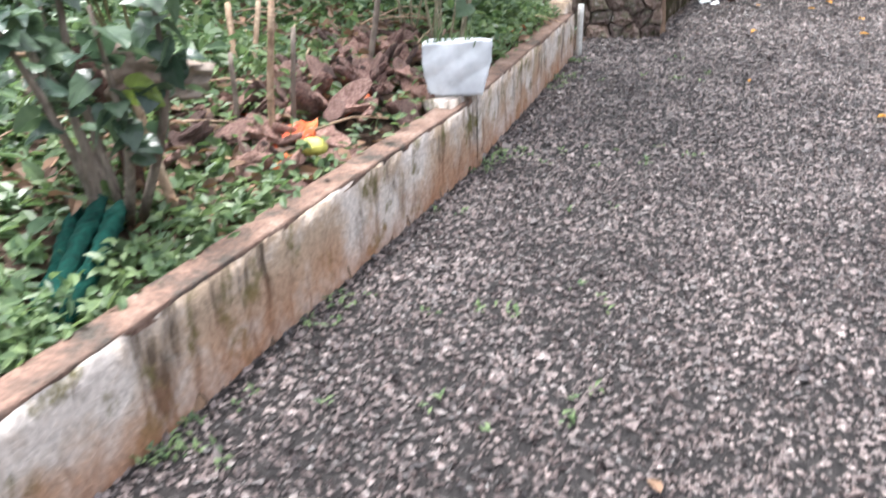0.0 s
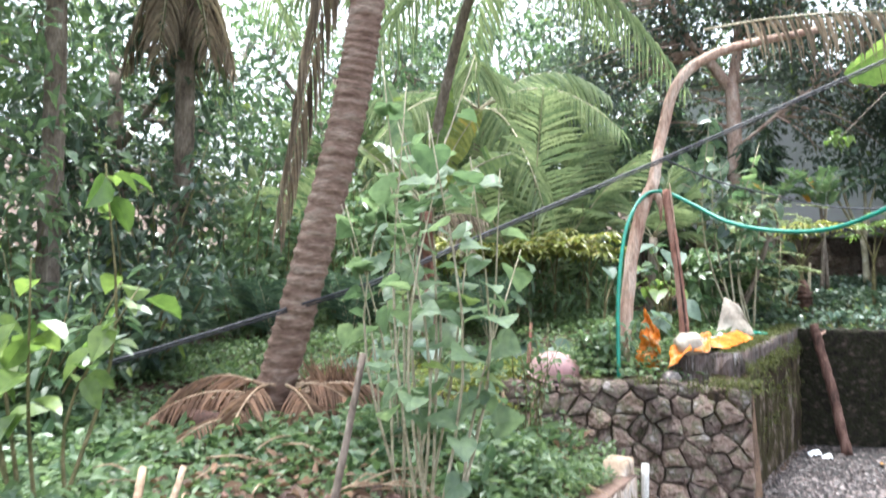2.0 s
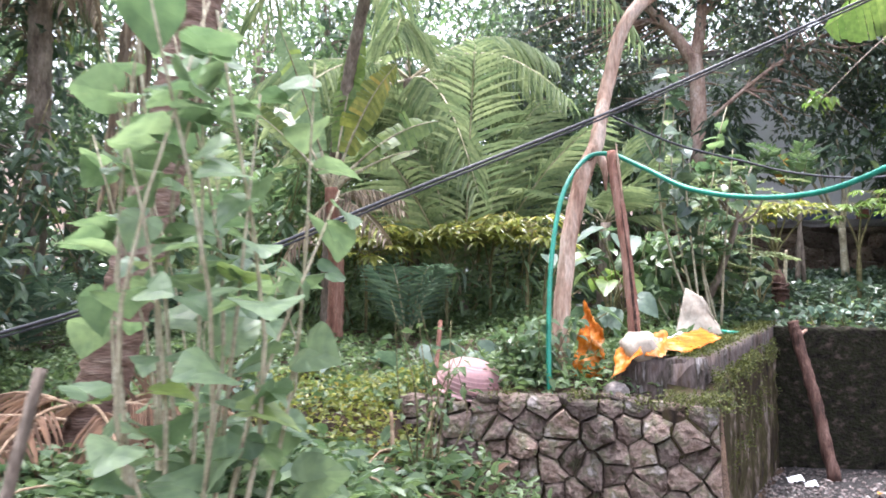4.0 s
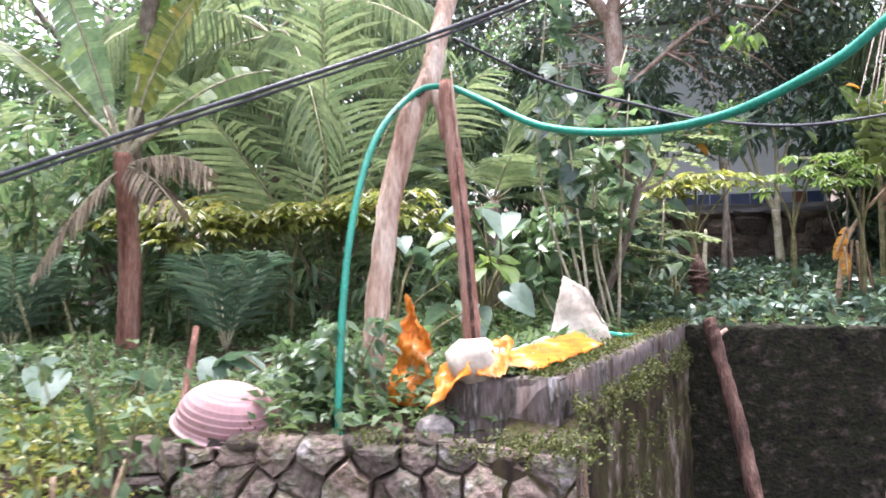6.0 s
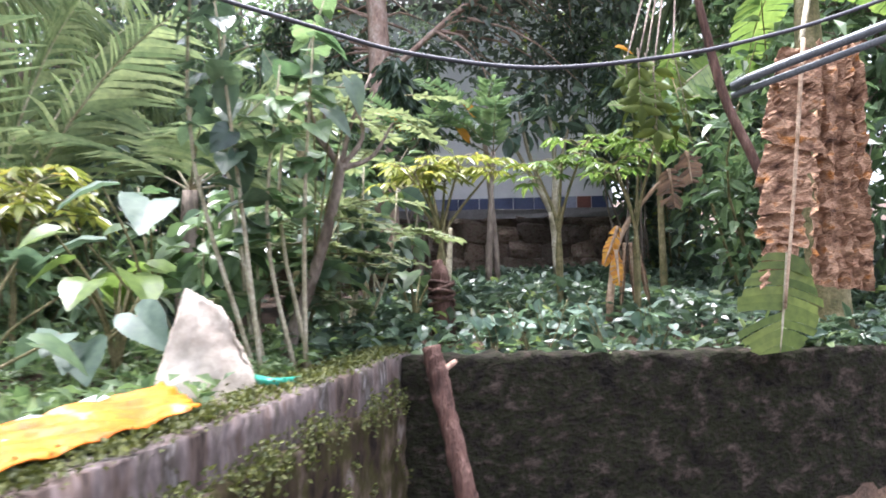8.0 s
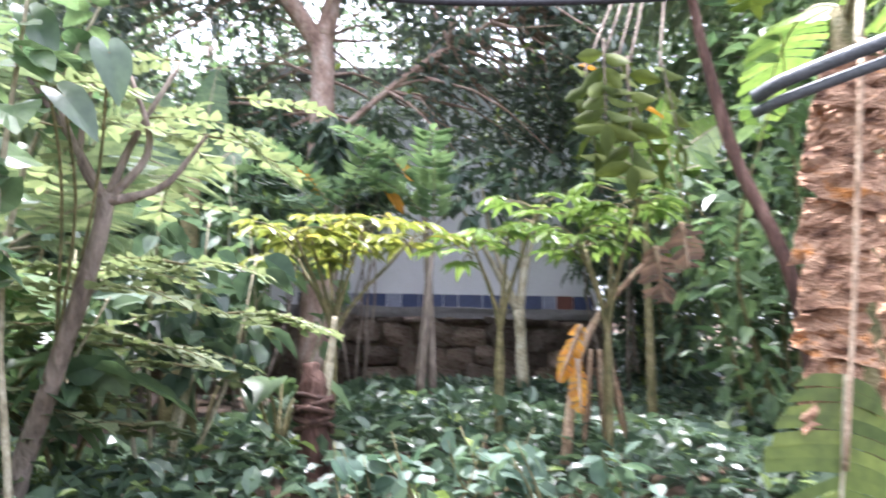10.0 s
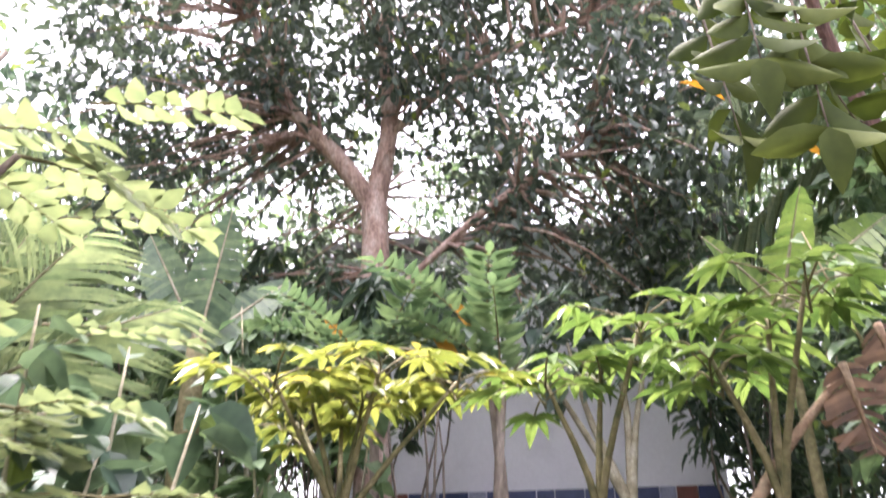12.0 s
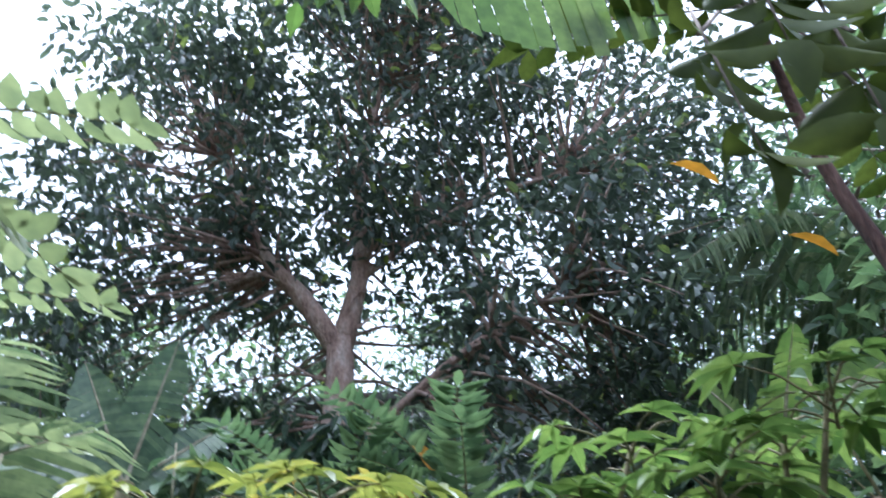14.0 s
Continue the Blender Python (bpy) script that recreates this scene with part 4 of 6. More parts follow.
# ---------------------------------------------------------------- trees and tall plants
# leaning coconut palm over the rubbish heap
palm = thing("coconut_palm", (-1.83, 7.7, 0.45), "leaning coconut palm with a ringed reddish grey trunk", "palm tree")
part("trunk", ring_trunk([(-1.9, 7.8, 0.35), (-1.48, 7.68, 1.7), (-1.13, 7.58, 3.0), (-0.97, 7.5, 3.85), (-0.7, 7.4, 5.4), (-0.55, 7.35, 7.6)], 0.16, 0.12, 64), M_PALMBARK, palm, smooth=True)
for i in range(11):
    a = i * 2.4
    set_frond(palm, M_L_PALM, (-0.55, 7.35, 7.6), (math.cos(a), math.sin(a), 0.9 - 0.05 * i), 3.2, 0.5, 0.75, 46, 0.6, 0.04)

# large tree in front of the house
tree((3.4, 15.2, 1.7), [(3.4, 15.15, 1.7), (3.36, 15.2, 3.3), (3.33, 15.25, 4.6), (3.3, 15.3, 5.0)], [0.16, 0.125, 0.115, 0.11],
     [([(3.3, 15.3, 4.9), (2.95, 15.2, 5.35), (2.6, 15.1, 5.7), (2.1, 15.0, 6.7)], [0.10, 0.08, 0.065, 0.03]),
      ([(3.32, 15.3, 4.95), (3.42, 15.3, 5.8), (3.35, 15.2, 6.9), (3.6, 15.1, 8.6)], [0.10, 0.08, 0.05, 0.02]),
      ([(3.40, 15.3, 5.6), (4.2, 15.0, 6.2), (5.2, 14.8, 6.6)], [0.04, 0.03, 0.015]),
      ([(3.36, 15.2, 3.9), (4.2, 14.8, 4.6), (5.0, 14.5, 5.1)], [0.035, 0.03, 0.015])],
     [((3.2, 15.2, 7.8), (1.9, 1.6, 2.2)), ((1.6, 15.0, 6.4), (1.2, 1.3, 2.0)), ((4.9, 15.0, 6.1), (1.6, 1.4, 1.7)), ((4.9, 14.8, 4.6), (1.3, 1.2, 1.0)), ((2.9, 15.2, 5.7), (1.1, 0.9, 0.7)), ((0.9, 15.2, 5.6), (0.9, 1.0, 1.3)), ((1.9, 16.5, 4.8), (1.5, 0.7, 0.8)), ((3.6, 16.5, 5.3), (1.6, 0.6, 0.9)), ((5.3, 16.2, 5.4), (1.5, 0.8, 1.3)), ((6.2, 15.0, 6.6), (1.0, 1.0, 1.2)), ((4.0, 14.7, 9.0), (2.2, 1.2, 1.2)), ((6.0, 14.8, 8.1), (1.2, 1.0, 1.2))],
     M_L_TREE, "tall forked tree with dense small dark leaves before the house", 60, 520, ROUNDED, 0.112, 0.06, bark=M_TREEBARK, clump_r=0.46, clear=((3.3, 14.6, 4.8), 0.9))

# hanging dark shrub before the house wall
for x, y, z0, h, r in ((3.0, 15.9, 1.8, 3.0, 0.7), (2.3, 15.8, 1.8, 3.2, 0.9), (6.5, 15.4, 1.9, 3.3, 0.8), (7.2, 14.8, 1.9, 2.6, 0.8)):
    shrub((x, y, z0), h, r, 4, 150, LANCE, 0.18, 0.055, M_L_DARK, M_BARK, "dark shrub with long drooping leaves before the house", "shrub", "shrub", 0.72 if x < 6 else 0.3, 0.7, 0.012)

for x, y, z0, h, r, st0, mat in ((2.9, 14.2, 1.5, 2.6, 0.75, 0.68, M_L_MID), (2.0, 14.7, 1.5, 2.6, 0.8, 0.3, M_L_MID), (3.8, 14.9, 1.6, 2.9, 0.7, 0.82, M_L_DARK), (1.0, 15.6, 1.5, 2.6, 0.9, 0.3, M_L_DARK)):
    shrub((x, y, z0), h, r, 4, 180, LANCE, 0.19, 0.06, mat, M_BARK, "tall shrub with long hanging leaves under the big tree", "shrub", "shrub", st0, 0.7, 0.012)
for x, y, h in ((7.5, 17.2, 3.4), (8.3, 18.2, 3.6), (7.0, 15.9, 2.6), (9.2, 17.0, 3.4)):
    shrub((x, y), h, 0.9, 9, 90, OVATE, 0.17, 0.08, M_L_DARK, M_STEM, "dense leafy shrub beyond the house corner", thick=0.014, start=0.05)
for x, y, h in ((3.4, 15.7, 3.0), (6.0, 14.7, 2.8)):
    shrub((x, y, 1.7), h, 0.75, 4, 150, LANCE, 0.16, 0.05, M_L_DARK, M_BARK, "tall dark shrub with long leaves high on bare stems", "shrub", "shrub", 0.66, 0.5, 0.012)
for x, y, h in ((2.0, 16.9, 3.2), (2.9, 17.0, 3.0), (1.2, 16.6, 3.2)):
    shrub((x, y, 1.8), h, 0.8, 5, 190, ROUNDED, 0.15, 0.07, M_L_DARK, M_BARK, "dense dark-leaved shrub beside the house", "shrub", "shrub", 0.62, 0.3, 0.012)
# small tree with a low fork, before the plinth
fork = thing("young_tree", (5.11, 14.5, 1.75), "slender pale-barked young tree forking low", "tree")
st, lf = Geo(), Geo()
tube(st, [(5.12, 14.5, 1.7), (5.1, 14.5, 2.05), (5.08, 14.5, 2.35)], [0.055, 0.045, 0.05], 9, 8, 0.08)
part("trunk", st, M_PALESTEM, fork, smooth=True)
for e in ((4.5, 14.45, 3.3), (5.03, 14.5, 3.6), (5.3, 14.45, 3.4), (4.75, 14.6, 3.5)):
    st = Geo()
    p = limb(st, (5.09, 14.5, 2.3), e, 0.035, 0.012, 0.04)
    part("limb", st, M_PALESTEM, fork, smooth=True)
    sprig_leaves(lf, [p[-1], p[-3]], 0.35, 14, OVATE, 0.2, 0.1)
part("foliage", lf, M_L_DARK, fork)

# slim stems with feather crowns before the plinth
for x, y, z0, z1, dx, n in ((4.03, 13.0, 1.6, 2.7, 0.06, 4), (4.12, 13.05, 1.6, 2.9, -0.1, 6), (3.48, 13.25, 1.5, 2.85, -0.03, 12)):
    t = thing("feather_crowned_tree", (x, y, z0), "slim-stemmed tree with long dark feather leaves on top", "tree")
    part("trunk", tube(Geo(), [(x, y, z0), (x + dx * 0.4, y, (z0 + z1) / 2), (x + dx, y, z1)], [0.03, 0.026, 0.022], 9, 14, 0.1), M_BARK, t, smooth=True)
    for i in range(n):
        a = i * 2.4 + x
        set_feather(t, M_L_DARK if i % 3 else M_L_MID, M_STEM, (x + dx, y, z1 - 0.02 * i), (math.cos(a) - 0.35, math.sin(a) * 0.7, 1.0 - 0.05 * i), rng.uniform(0.7, 0.95), 14, 0.14, 0.045, 0.34, LANCE, 0.006)
    part("withered_leaf", leaves(Geo(), OVATE, [(x - 0.15, y - 0.05, z1 + 0.05)], [(-0.3, -0.1, 0.4)], (0.1, -1, 0.3), 0.24, 0.08), M_L_ORANGE, t, "orange withered leaflet")

# grey tree beside the corner with feather leaves
ash = thing("feather_leaved_tree", (2.4, 10.7, 1.1), "small grey-stemmed tree with green feather leaves, paled for glare", "tree")
part("trunk", tube(Geo(), [(2.40, 10.65, 1.0), (2.45, 10.6, 1.3), (2.56, 10.45, 1.6), (2.66, 10.35, 1.95), (2.69, 10.3, 2.13)], [0.04, 0.036, 0.03, 0.026, 0.026], 9, 16, 0.08), M_BARK, ash, smooth=True)
tips = []
for e in ((2.62, 10.28, 2.45), (2.72, 10.3, 2.5), (2.95, 10.35, 2.34), (2.52, 10.25, 2.42), (2.85, 10.4, 2.6), (2.4, 10.4, 2.5)):
    st = Geo()
    p = limb(st, (2.69, 10.3, 2.1), e, 0.016, 0.006, 0.03)
    part("limb", st, M_BARK, ash, smooth=True)
    tips += [p[-1], p[-5]]
for q in tips + [np.array((2.3, 10.6, 1.5)), np.array((2.75, 10.7, 1.45)), np.array((2.9, 10.8, 1.65)), np.array((2.55, 10.7, 1.95)), np.array((2.85, 10.75, 2.0)), np.array((3.0, 10.9, 1.85)), np.array((2.5, 10.5, 1.55)), np.array((2.45, 10.5, 1.75)), np.array((2.62, 10.4, 1.85)), np.array((2.7, 10.6, 1.7))]:
    for k in range(5 if q[2] < 2.2 else 1):
        a = rng.uniform(-0.6, 3.7)
        set_feather(ash, M_L_GLARE, M_STEM, q, (math.cos(a), math.sin(a), 0.2), rng.uniform(0.28, 0.42), 8, 0.08, 0.04, 0.3, LEAFLET)
for s, d, L in (((3.02, 10.42, 2.50), (1, -0.05, 0.05), 0.27), ((3.02, 10.36, 2.36), (0.9, -0.15, -0.5), 0.22), ((2.72, 11.0, 2.55), (1, 0.1, 0.15), 0.36), ((2.7, 11.1, 2.3), (1, 0.2, 0.1), 0.36), ((2.6, 10.9, 2.5), (0.6, 0.1, 0.5), 0.3)):
    set_feather(ash, M_L_GLARE, M_STEM, s, d, L, 7, 0.07, 0.04, 0.15, LEAFLET)

for p, d in zip(((2.53, 10.0, 2.52), (2.63, 10.0, 2.31), (2.73, 10.0, 2.44)), ((0.5, -0.05, -0.8), (0.7, -0.05, -0.7), (0.3, -0.05, -0.9))):
    f = part("broad_leaf", leaves(Geo(), HEART, [p], [d], (0.25, -0.7, 0.5), 0.15, 0.11), M_L_DARK, ash, "large dark leaf of a climber on the tree", True)
    part("leaf_stalk", tube(Geo(), [(2.56, 10.45, 1.62), (np.array(p) + (2.56, 10.45, 1.62)) / 2 + (0.02, 0.05, 0.1), p], [0.006, 0.004], 5, 10), M_STEM, f, smooth=True)

# dark limb leaning out beside the banana
bough = thing("dark_leaning_tree", (5.5, 11.1, 1.2), "dark thin trunk leaning over, with large compound leaves", "tree")
part("trunk", tube(Geo(), [(5.6, 11.15, 1.0), (5.49, 11.2, 2.1), (5.33, 11.4, 2.8), (5.2, 11.5, 3.6), (5.0, 11.3, 4.2)], [0.042, 0.036, 0.032, 0.026, 0.016], 8, 18, 0.08), M_DARKLOG, bough, smooth=True)
for s, d, L in (((4.25, 10.25, 2.65), (0.12, -0.04, -0.38), 0.40), ((4.16, 10.30, 2.65), (0.02, -0.04, -0.34), 0.34), ((4.43, 10.30, 2.69), (0.05, -0.04, -0.33), 0.33), ((4.25, 10.15, 2.59), (-0.01, -0.04, -0.36), 0.36), ((4.17, 10.15, 2.64), (-0.01, -0.04, -0.29), 0.29)):
    set_feather(bough, M_L_BACKLIT, M_BARK, np.array(s) + (0, 0, 0.06), d, L, 6, 0.11, 0.05, 0.05, OVATE, 0.004, 0.3)
    part("twig", tube(Geo(), [(5.03, 11.33, 4.1), (np.array((5.03, 11.33, 4.1)) + s) / 2 + (0, 0, 0.12), s], [0.012, 0.004], 5, 10), M_BARK, bough, smooth=True)
for s, d, L in (((5.05, 11.3, 4.0), (0.5, 0.4, 0.1), 0.9), ((5.0, 11.3, 4.2), (-0.9, 0.35, 0.3), 0.9)):
    set_feather(bough, M_L_BACKLIT, M_BARK, s, d, L, 8, 0.18, 0.08, 0.25, OVATE, 0.006)
for p in ((4.66, 11.0, 2.83), (4.35, 10.9, 2.95)):
    part("withered_leaf", leaves(Geo(), OVATE, [p], [(0.9, 0.1, -0.1)], (0.1, -0.6, 0.8), 0.14, 0.06), M_L_ORANGE, bough, "withered orange-yellow leaf")

tip = np.array((3.5, 10.62, 3.22))
sprig = part("twig", tube(Geo(), [(5.0, 11.3, 4.2), (4.3, 10.95, 3.95), tip], [0.012, 0.008, 0.003], 5, 14), M_BARK, bough, smooth=True)
sprig_g = Geo()
sprig_leaves(sprig_g, [tip, tip + (0.08, 0.05, 0.06), tip + (-0.05, 0.02, 0.04)], 0.12, 9, OVATE, 0.10, 0.05, 0.5)
part("foliage", sprig_g, M_L_BRIGHT, sprig)

# banana with hanging withered leaves
ban = thing("banana_plant", (5.75, 10.95, 1.15), "banana plant with brown withered leaves hanging over the wall", "plant")
part("stalk", tube(Geo(), [(5.75, 10.95, 1.1), (5.72, 11.0, 2.4), (5.7, 11.0, 3.4)], [0.13, 0.11, 0.07], 12, 14, 0.06), M_STEM, ban, smooth=True)
set_blade(ban, M_L_OLIVE, (4.90, 10.08, 1.66), (-0.13, 0.0, -1), 0.5, 0.46, 0.0, 0.12, (0, 1, 0), 12, label="yellowing green end of a withered blade")
part("leaf_stalk", tube(Geo(), [(5.7, 11.0, 3.35), (5.4, 10.5, 3.3), (5.04, 10.1, 2.75)], [0.02, 0.018, 0.014], 6, 12), M_PALESTEM, ban, smooth=True)
for a, dz in ((0.3, 0.9), (1.3, 0.8), (5.4, 0.8)):
    set_blade(ban, M_L_BRIGHT, (5.7, 11.0, 3.4), (math.cos(a), math.sin(a), dz), 1.9, 0.5, 0.7, 0.15)
# blade crossing overhead
set_blade(ban, M_L_BRIGHT, (5.36, 11.3, 5.14), (-1.6, 0, -1.0), 1.85, 0.6, 0.02, 0.03, (-0.9, -1.8, -2.8))
part("leaf_stalk", tube(Geo(), [(5.7, 11.0, 3.4), (5.55, 11.1, 4.2), (5.36, 11.3, 5.14)], [0.02, 0.014], 6, 10), M_PALESTEM, ban, smooth=True)

# cassava
cassava((3.42, 11.7), 1.2, 7, 0.15, "cassava with glossy yellow-green leaves in flat tiers", M_L_YELLOW, lean=(0.0, 0.1), per_head=8)
cassava((4.2, 11.6), 1.28, 3, 0.14, "cassava with bright green hand-shaped leaves", M_L_BRIGHT, per_head=8)
cassava((4.6, 11.25), 1.3, 4, 0.14, "cassava with bright green hand-shaped leaves beside a withered banana", M_L_BRIGHT, per_head=8)
for x, y, h in ((-1.35, 11.6, 1.15), (-0.85, 11.4, 1.12), (-0.45, 11.8, 1.2), (0.0, 11.5, 1.15), (0.45, 11.7, 1.15), (0.85, 11.4, 1.12), (0.25, 12.3, 1.25), (-0.9, 12.3, 1.25)):
    cassava((x, y), h, 3, 0.2, "cassava plant with pale glossy top leaves", M_L_YELLOW, "row of cassava on the terrace", per_head=11)

# cut stump bound with a dark coil
stump = thing("cut_stump", (3.35, 11.3, 1.1), "reddish brown stump bound with a dark twisted vine", "stump")
part("stem", tube(Geo(), [(3.36, 11.3, 1.02), (3.35, 11.3, 1.35), (3.335, 11.3, 1.58), (3.315, 11.3, 1.70)], [0.07, 0.068, 0.06, 0.03], 11, 20, 0.16), M_DARKLOG, stump, smooth=True)
turns = np.linspace(0, 1, 70)
part("vine", tube(Geo(), np.stack([3.345 + (0.074 + 0.010 * np.sin(turns * 31)) * np.cos(turns * 31.4), 11.3 + (0.074 + 0.01 * np.cos(turns * 23)) * np.sin(turns * 31.4), 1.42 + 0.15 * turns + 0.012 * np.sin(turns * 50)], 1), [0.013, 0.015, 0.011], 6, 140, 0.15), M_VINE, stump, smooth=True)
part("shoot", tube(Geo(), [(3.38, 11.31, 1.5), (3.40, 11.32, 1.75), (3.41, 11.33, 1.9)], [0.022, 0.018, 0.012], 7, 8), M_PALESTEM, stump, smooth=True)

# bent dry banana beside the cassava
dryb = thing("withered_banana_plant", (4.4, 11.3, 1.3), "withered banana shoot with hanging orange and brown leaves", "plant")
part("stalk", tube(Geo(), [(4.42, 11.3, 1.3), (4.48, 11.3, 1.75), (4.62, 11.3, 2.0), (4.85, 11.3, 2.25)], [0.024, 0.022, 0.017, 0.010], 8, 16, 0.12), M_STRAWRIB, dryb, smooth=True)
set_blade(dryb, M_L_DRY, (4.85, 11.28, 2.28), (0.1, -0.1, -1), 0.26, 0.2, 0.0, 0.6, (0, 1, 0.2), 14, rib=M_STRAWRIB, label="grey-brown dead leaf")
set_blade(dryb, M_L_DRY, (4.98, 11.28, 2.4), (0.1, -0.1, -1), 0.22, 0.18, 0.0, 0.6, (0.3, 1, 0.2), 12, rib=M_STRAWRIB, label="grey-brown dead leaf")
set_blade(dryb, M_L_ORANGE, (4.48, 11.25, 1.9), (-0.45, -0.1, -1), 0.28, 0.09, 0.0, 0.7, (0.2, 1, 0.2), 14, rib=M_STRAWRIB, label="orange withered leaf")
set_blade(dryb, M_L_ORANGE, (4.46, 11.25, 1.75), (0.0, -0.2, -1), 0.24, 0.08, 0.0, 0.7, (0, 1, 0.2), 12, rib=M_STRAWRIB, label="orange withered leaf")
for i in range(4):
    set_blade(dryb, M_L_DRY, (4.5 + 0.04 * i, 11.3, 1.8), (0.15 * i - 0.2, 0.1, -1), 0.42, 0.04, 0.0, 0.9, (0.5, 1, 0.2), 12, rib=M_STRAWRIB, label="brown shrivelled leaf")

# taro
taro((2.85, 11.6), 5, 0.78, 0.22, "tall taro with large blue-green blades")
taro((3.2, 11.5), 5, 0.62, 0.2, "taro with broad shiny blades", M_L_MID)
for x, y, n, h, s, mat in ((1.62, 10.5, 9, 0.78, 0.21, M_L_BRIGHT), (1.75, 10.7, 3, 1.0, 0.27, M_L_BLUE), (1.55, 10.2, 6, 0.4, 0.2, M_L_BLUE), (1.2, 9.6, 4, 0.4, 0.2, M_L_MID), (1.0, 10.5, 4, 0.75, 0.22, M_L_BLUE), (2.1, 11.1, 6, 0.8, 0.26, M_L_MID), (2.5, 10.9, 5, 0.6, 0.24, M_L_MID)):
    taro((x, y), n, h, s, "taro clump with broad green blades on the terrace", mat)
for x, y in ((-0.3, 9.0), (-0.75, 9.1), (0.15, 9.3), (0.45, 9.2), (-1.2, 9.6)):
    taro((x, y), 2, 0.22, 0.26, "low taro with dull blue-green blades among weeds", M_L_BLUE, "low taro among the weeds", 0.15)

for x, y in ((3.5, 10.55), (3.75, 10.6), (4.15, 10.55), (4.4, 10.6), (4.0, 10.9)):
    shrub((x, y), 0.3, 0.22, 6, 4, ROUND, 0.08, 0.075, M_L_BLUE, M_STEM, "low creeper with broad dull bluish leaves over the wall's edge", "creeper", "creeper", 0.5, 0.1, 0.005, group="broad leaves over the back wall")
# palms on the terrace
young = thing("young_banana_plant", (-0.97, 10.5, 0.95), "young banana plant with a red-brown stalk and broad yellowing blades", "plant")
part("stalk", ring_trunk([(-0.97, 10.5, 0.85), (-0.95, 10.5, 1.6), (-1.0, 10.48, 2.45)], 0.085, 0.07, 14), M_REDWOOD, young, smooth=True)
for i, (d, L, w, dr) in enumerate((((-0.85, -0.1, 0.95), 1.35, 0.27, 0.25), ((-0.35, -0.25, 1.3), 1.4, 0.27, 0.12), ((0.15, 0.25, 1.4), 1.5, 0.28, 0.1), ((0.5, -0.15, 1.15), 1.3, 0.34, 0.3), ((0.75, -0.1, 0.4), 0.62, 0.18, 0.2), ((-0.6, 0.5, 0.9), 1.2, 0.25, 0.2), ((0.7, 0.4, 0.8), 1.2, 0.27, 0.3))):
    d = np.array(d)
    foot = np.array((-1.0, 10.48, 2.4))
    neck = foot + unit(d) * 0.36 + (0, 0, 0.05)
    part("leaf_stalk", tube(Geo(), [foot, (foot + neck) / 2 + (0, 0, 0.03), neck], [0.028, 0.016], 6, 8), M_PALESTEM, young, smooth=True)
    set_blade(young, (M_L_OLIVE, M_L_WEED, M_L_BRIGHT, M_L_YELLOW)[i % 4], neck, d, L, w, dr, 0.12, (0.1, -0.8, 0.6))
for i in range(4):
    a = 0.3 + i * 0.5
    set_frond(young, M_L_GREYDRY, (-0.98, 10.46, 2.35), (math.cos(a), -0.2, 0.35 - 0.2 * i), 0.75, 0.4, 0.26, 16, 0.5, 0.025, 0.01)
for x, y, n, L, z in ((0.08, 12.6, 8, 4.3, 1.25), (-0.2, 14.2, 8, 2.6, 1.5), (-3.2, 12.2, 8, 3.2, 1.2), (-2.2, 14.5, 8, 3.9, 2.0), (0.5, 15.0, 8, 3.2, 1.8)):
    p = thing("young_coconut_palm", (x, y, on_ground(x, y)), "young coconut palm with upright feathery fronds", "palm tree")
    for i in range(n):
        a = i * 2.4 + x
        set_frond(p, M_L_PALM, (x, y, z), ((0.3 + 0.07 * i) * math.cos(a), (0.3 + 0.07 * i) * math.sin(a), 1.4 - 0.05 * i), L * rng.uniform(0.8, 1.05), 0.3, 0.6, 36, 0.3, 0.02, 0.014, 1.0)
    part("stump", tube(Geo(), [(x, y, on_ground(x, y) - 0.03), (x, y, z + 0.1)], [0.09, 0.06], 9, 6, 0.1), M_BARK, p, smooth=True)


for x, y, z, n, dz in ((-0.75, 13.6, 4.3, 13, 0.9), (-4.4, 8.5, 6.3, 12, 0.8), (8.0, 14.2, 5.4, 12, 0.8)):
    p = thing("coconut_palm", (x, y, on_ground(x, y)), "coconut palm with a slim grey trunk in the thicket", "palm tree")
    part("trunk", ring_trunk([(x, y, on_ground(x, y) - 0.05), (x + 0.05, y, z * 0.5), (x, y, z)], 0.12, 0.09, 36), M_BARK, p, smooth=True)
    for i in range(n):
        a = i * 2.4
        set_frond(p, M_L_PALM, (x, y, z), (math.cos(a), math.sin(a), dz - 0.1 * i), 2.6, 0.6, 0.7, 40, 0.8, 0.034, 0.016)


slim = thing("coconut_palm", (-1.15, 10.9, 1.0), "thin leaning coconut palm with pale drooping fronds", "palm tree")
part("trunk", ring_trunk([(-1.15, 10.9, 0.95), (-1.05, 10.8, 2.8), (-0.6, 10.4, 4.6), (-0.2, 10.1, 5.5)], 0.07, 0.05, 40), M_BARK, slim, smooth=True)
for i in range(10):
    a = i * 2.4
    set_frond(slim, M_L_YELLOW if i % 5 == 0 else M_L_PALM, (-0.2, 10.1, 5.5), (math.cos(a), math.sin(a), 0.5 - 0.08 * i), 2.3, 0.55, 0.62, 34, 0.9, 0.028, 0.014)
fan = thing("young_coconut_palm", (1.7, 12.25, 1.3), "young coconut palm with stiff radiating fronds beside the banana", "palm tree")
part("stump", tube(Geo(), [(1.7, 12.25, 1.2), (1.72, 12.25, 2.25)], [0.09, 0.06], 9, 8, 0.1), M_BARK, fan, smooth=True)
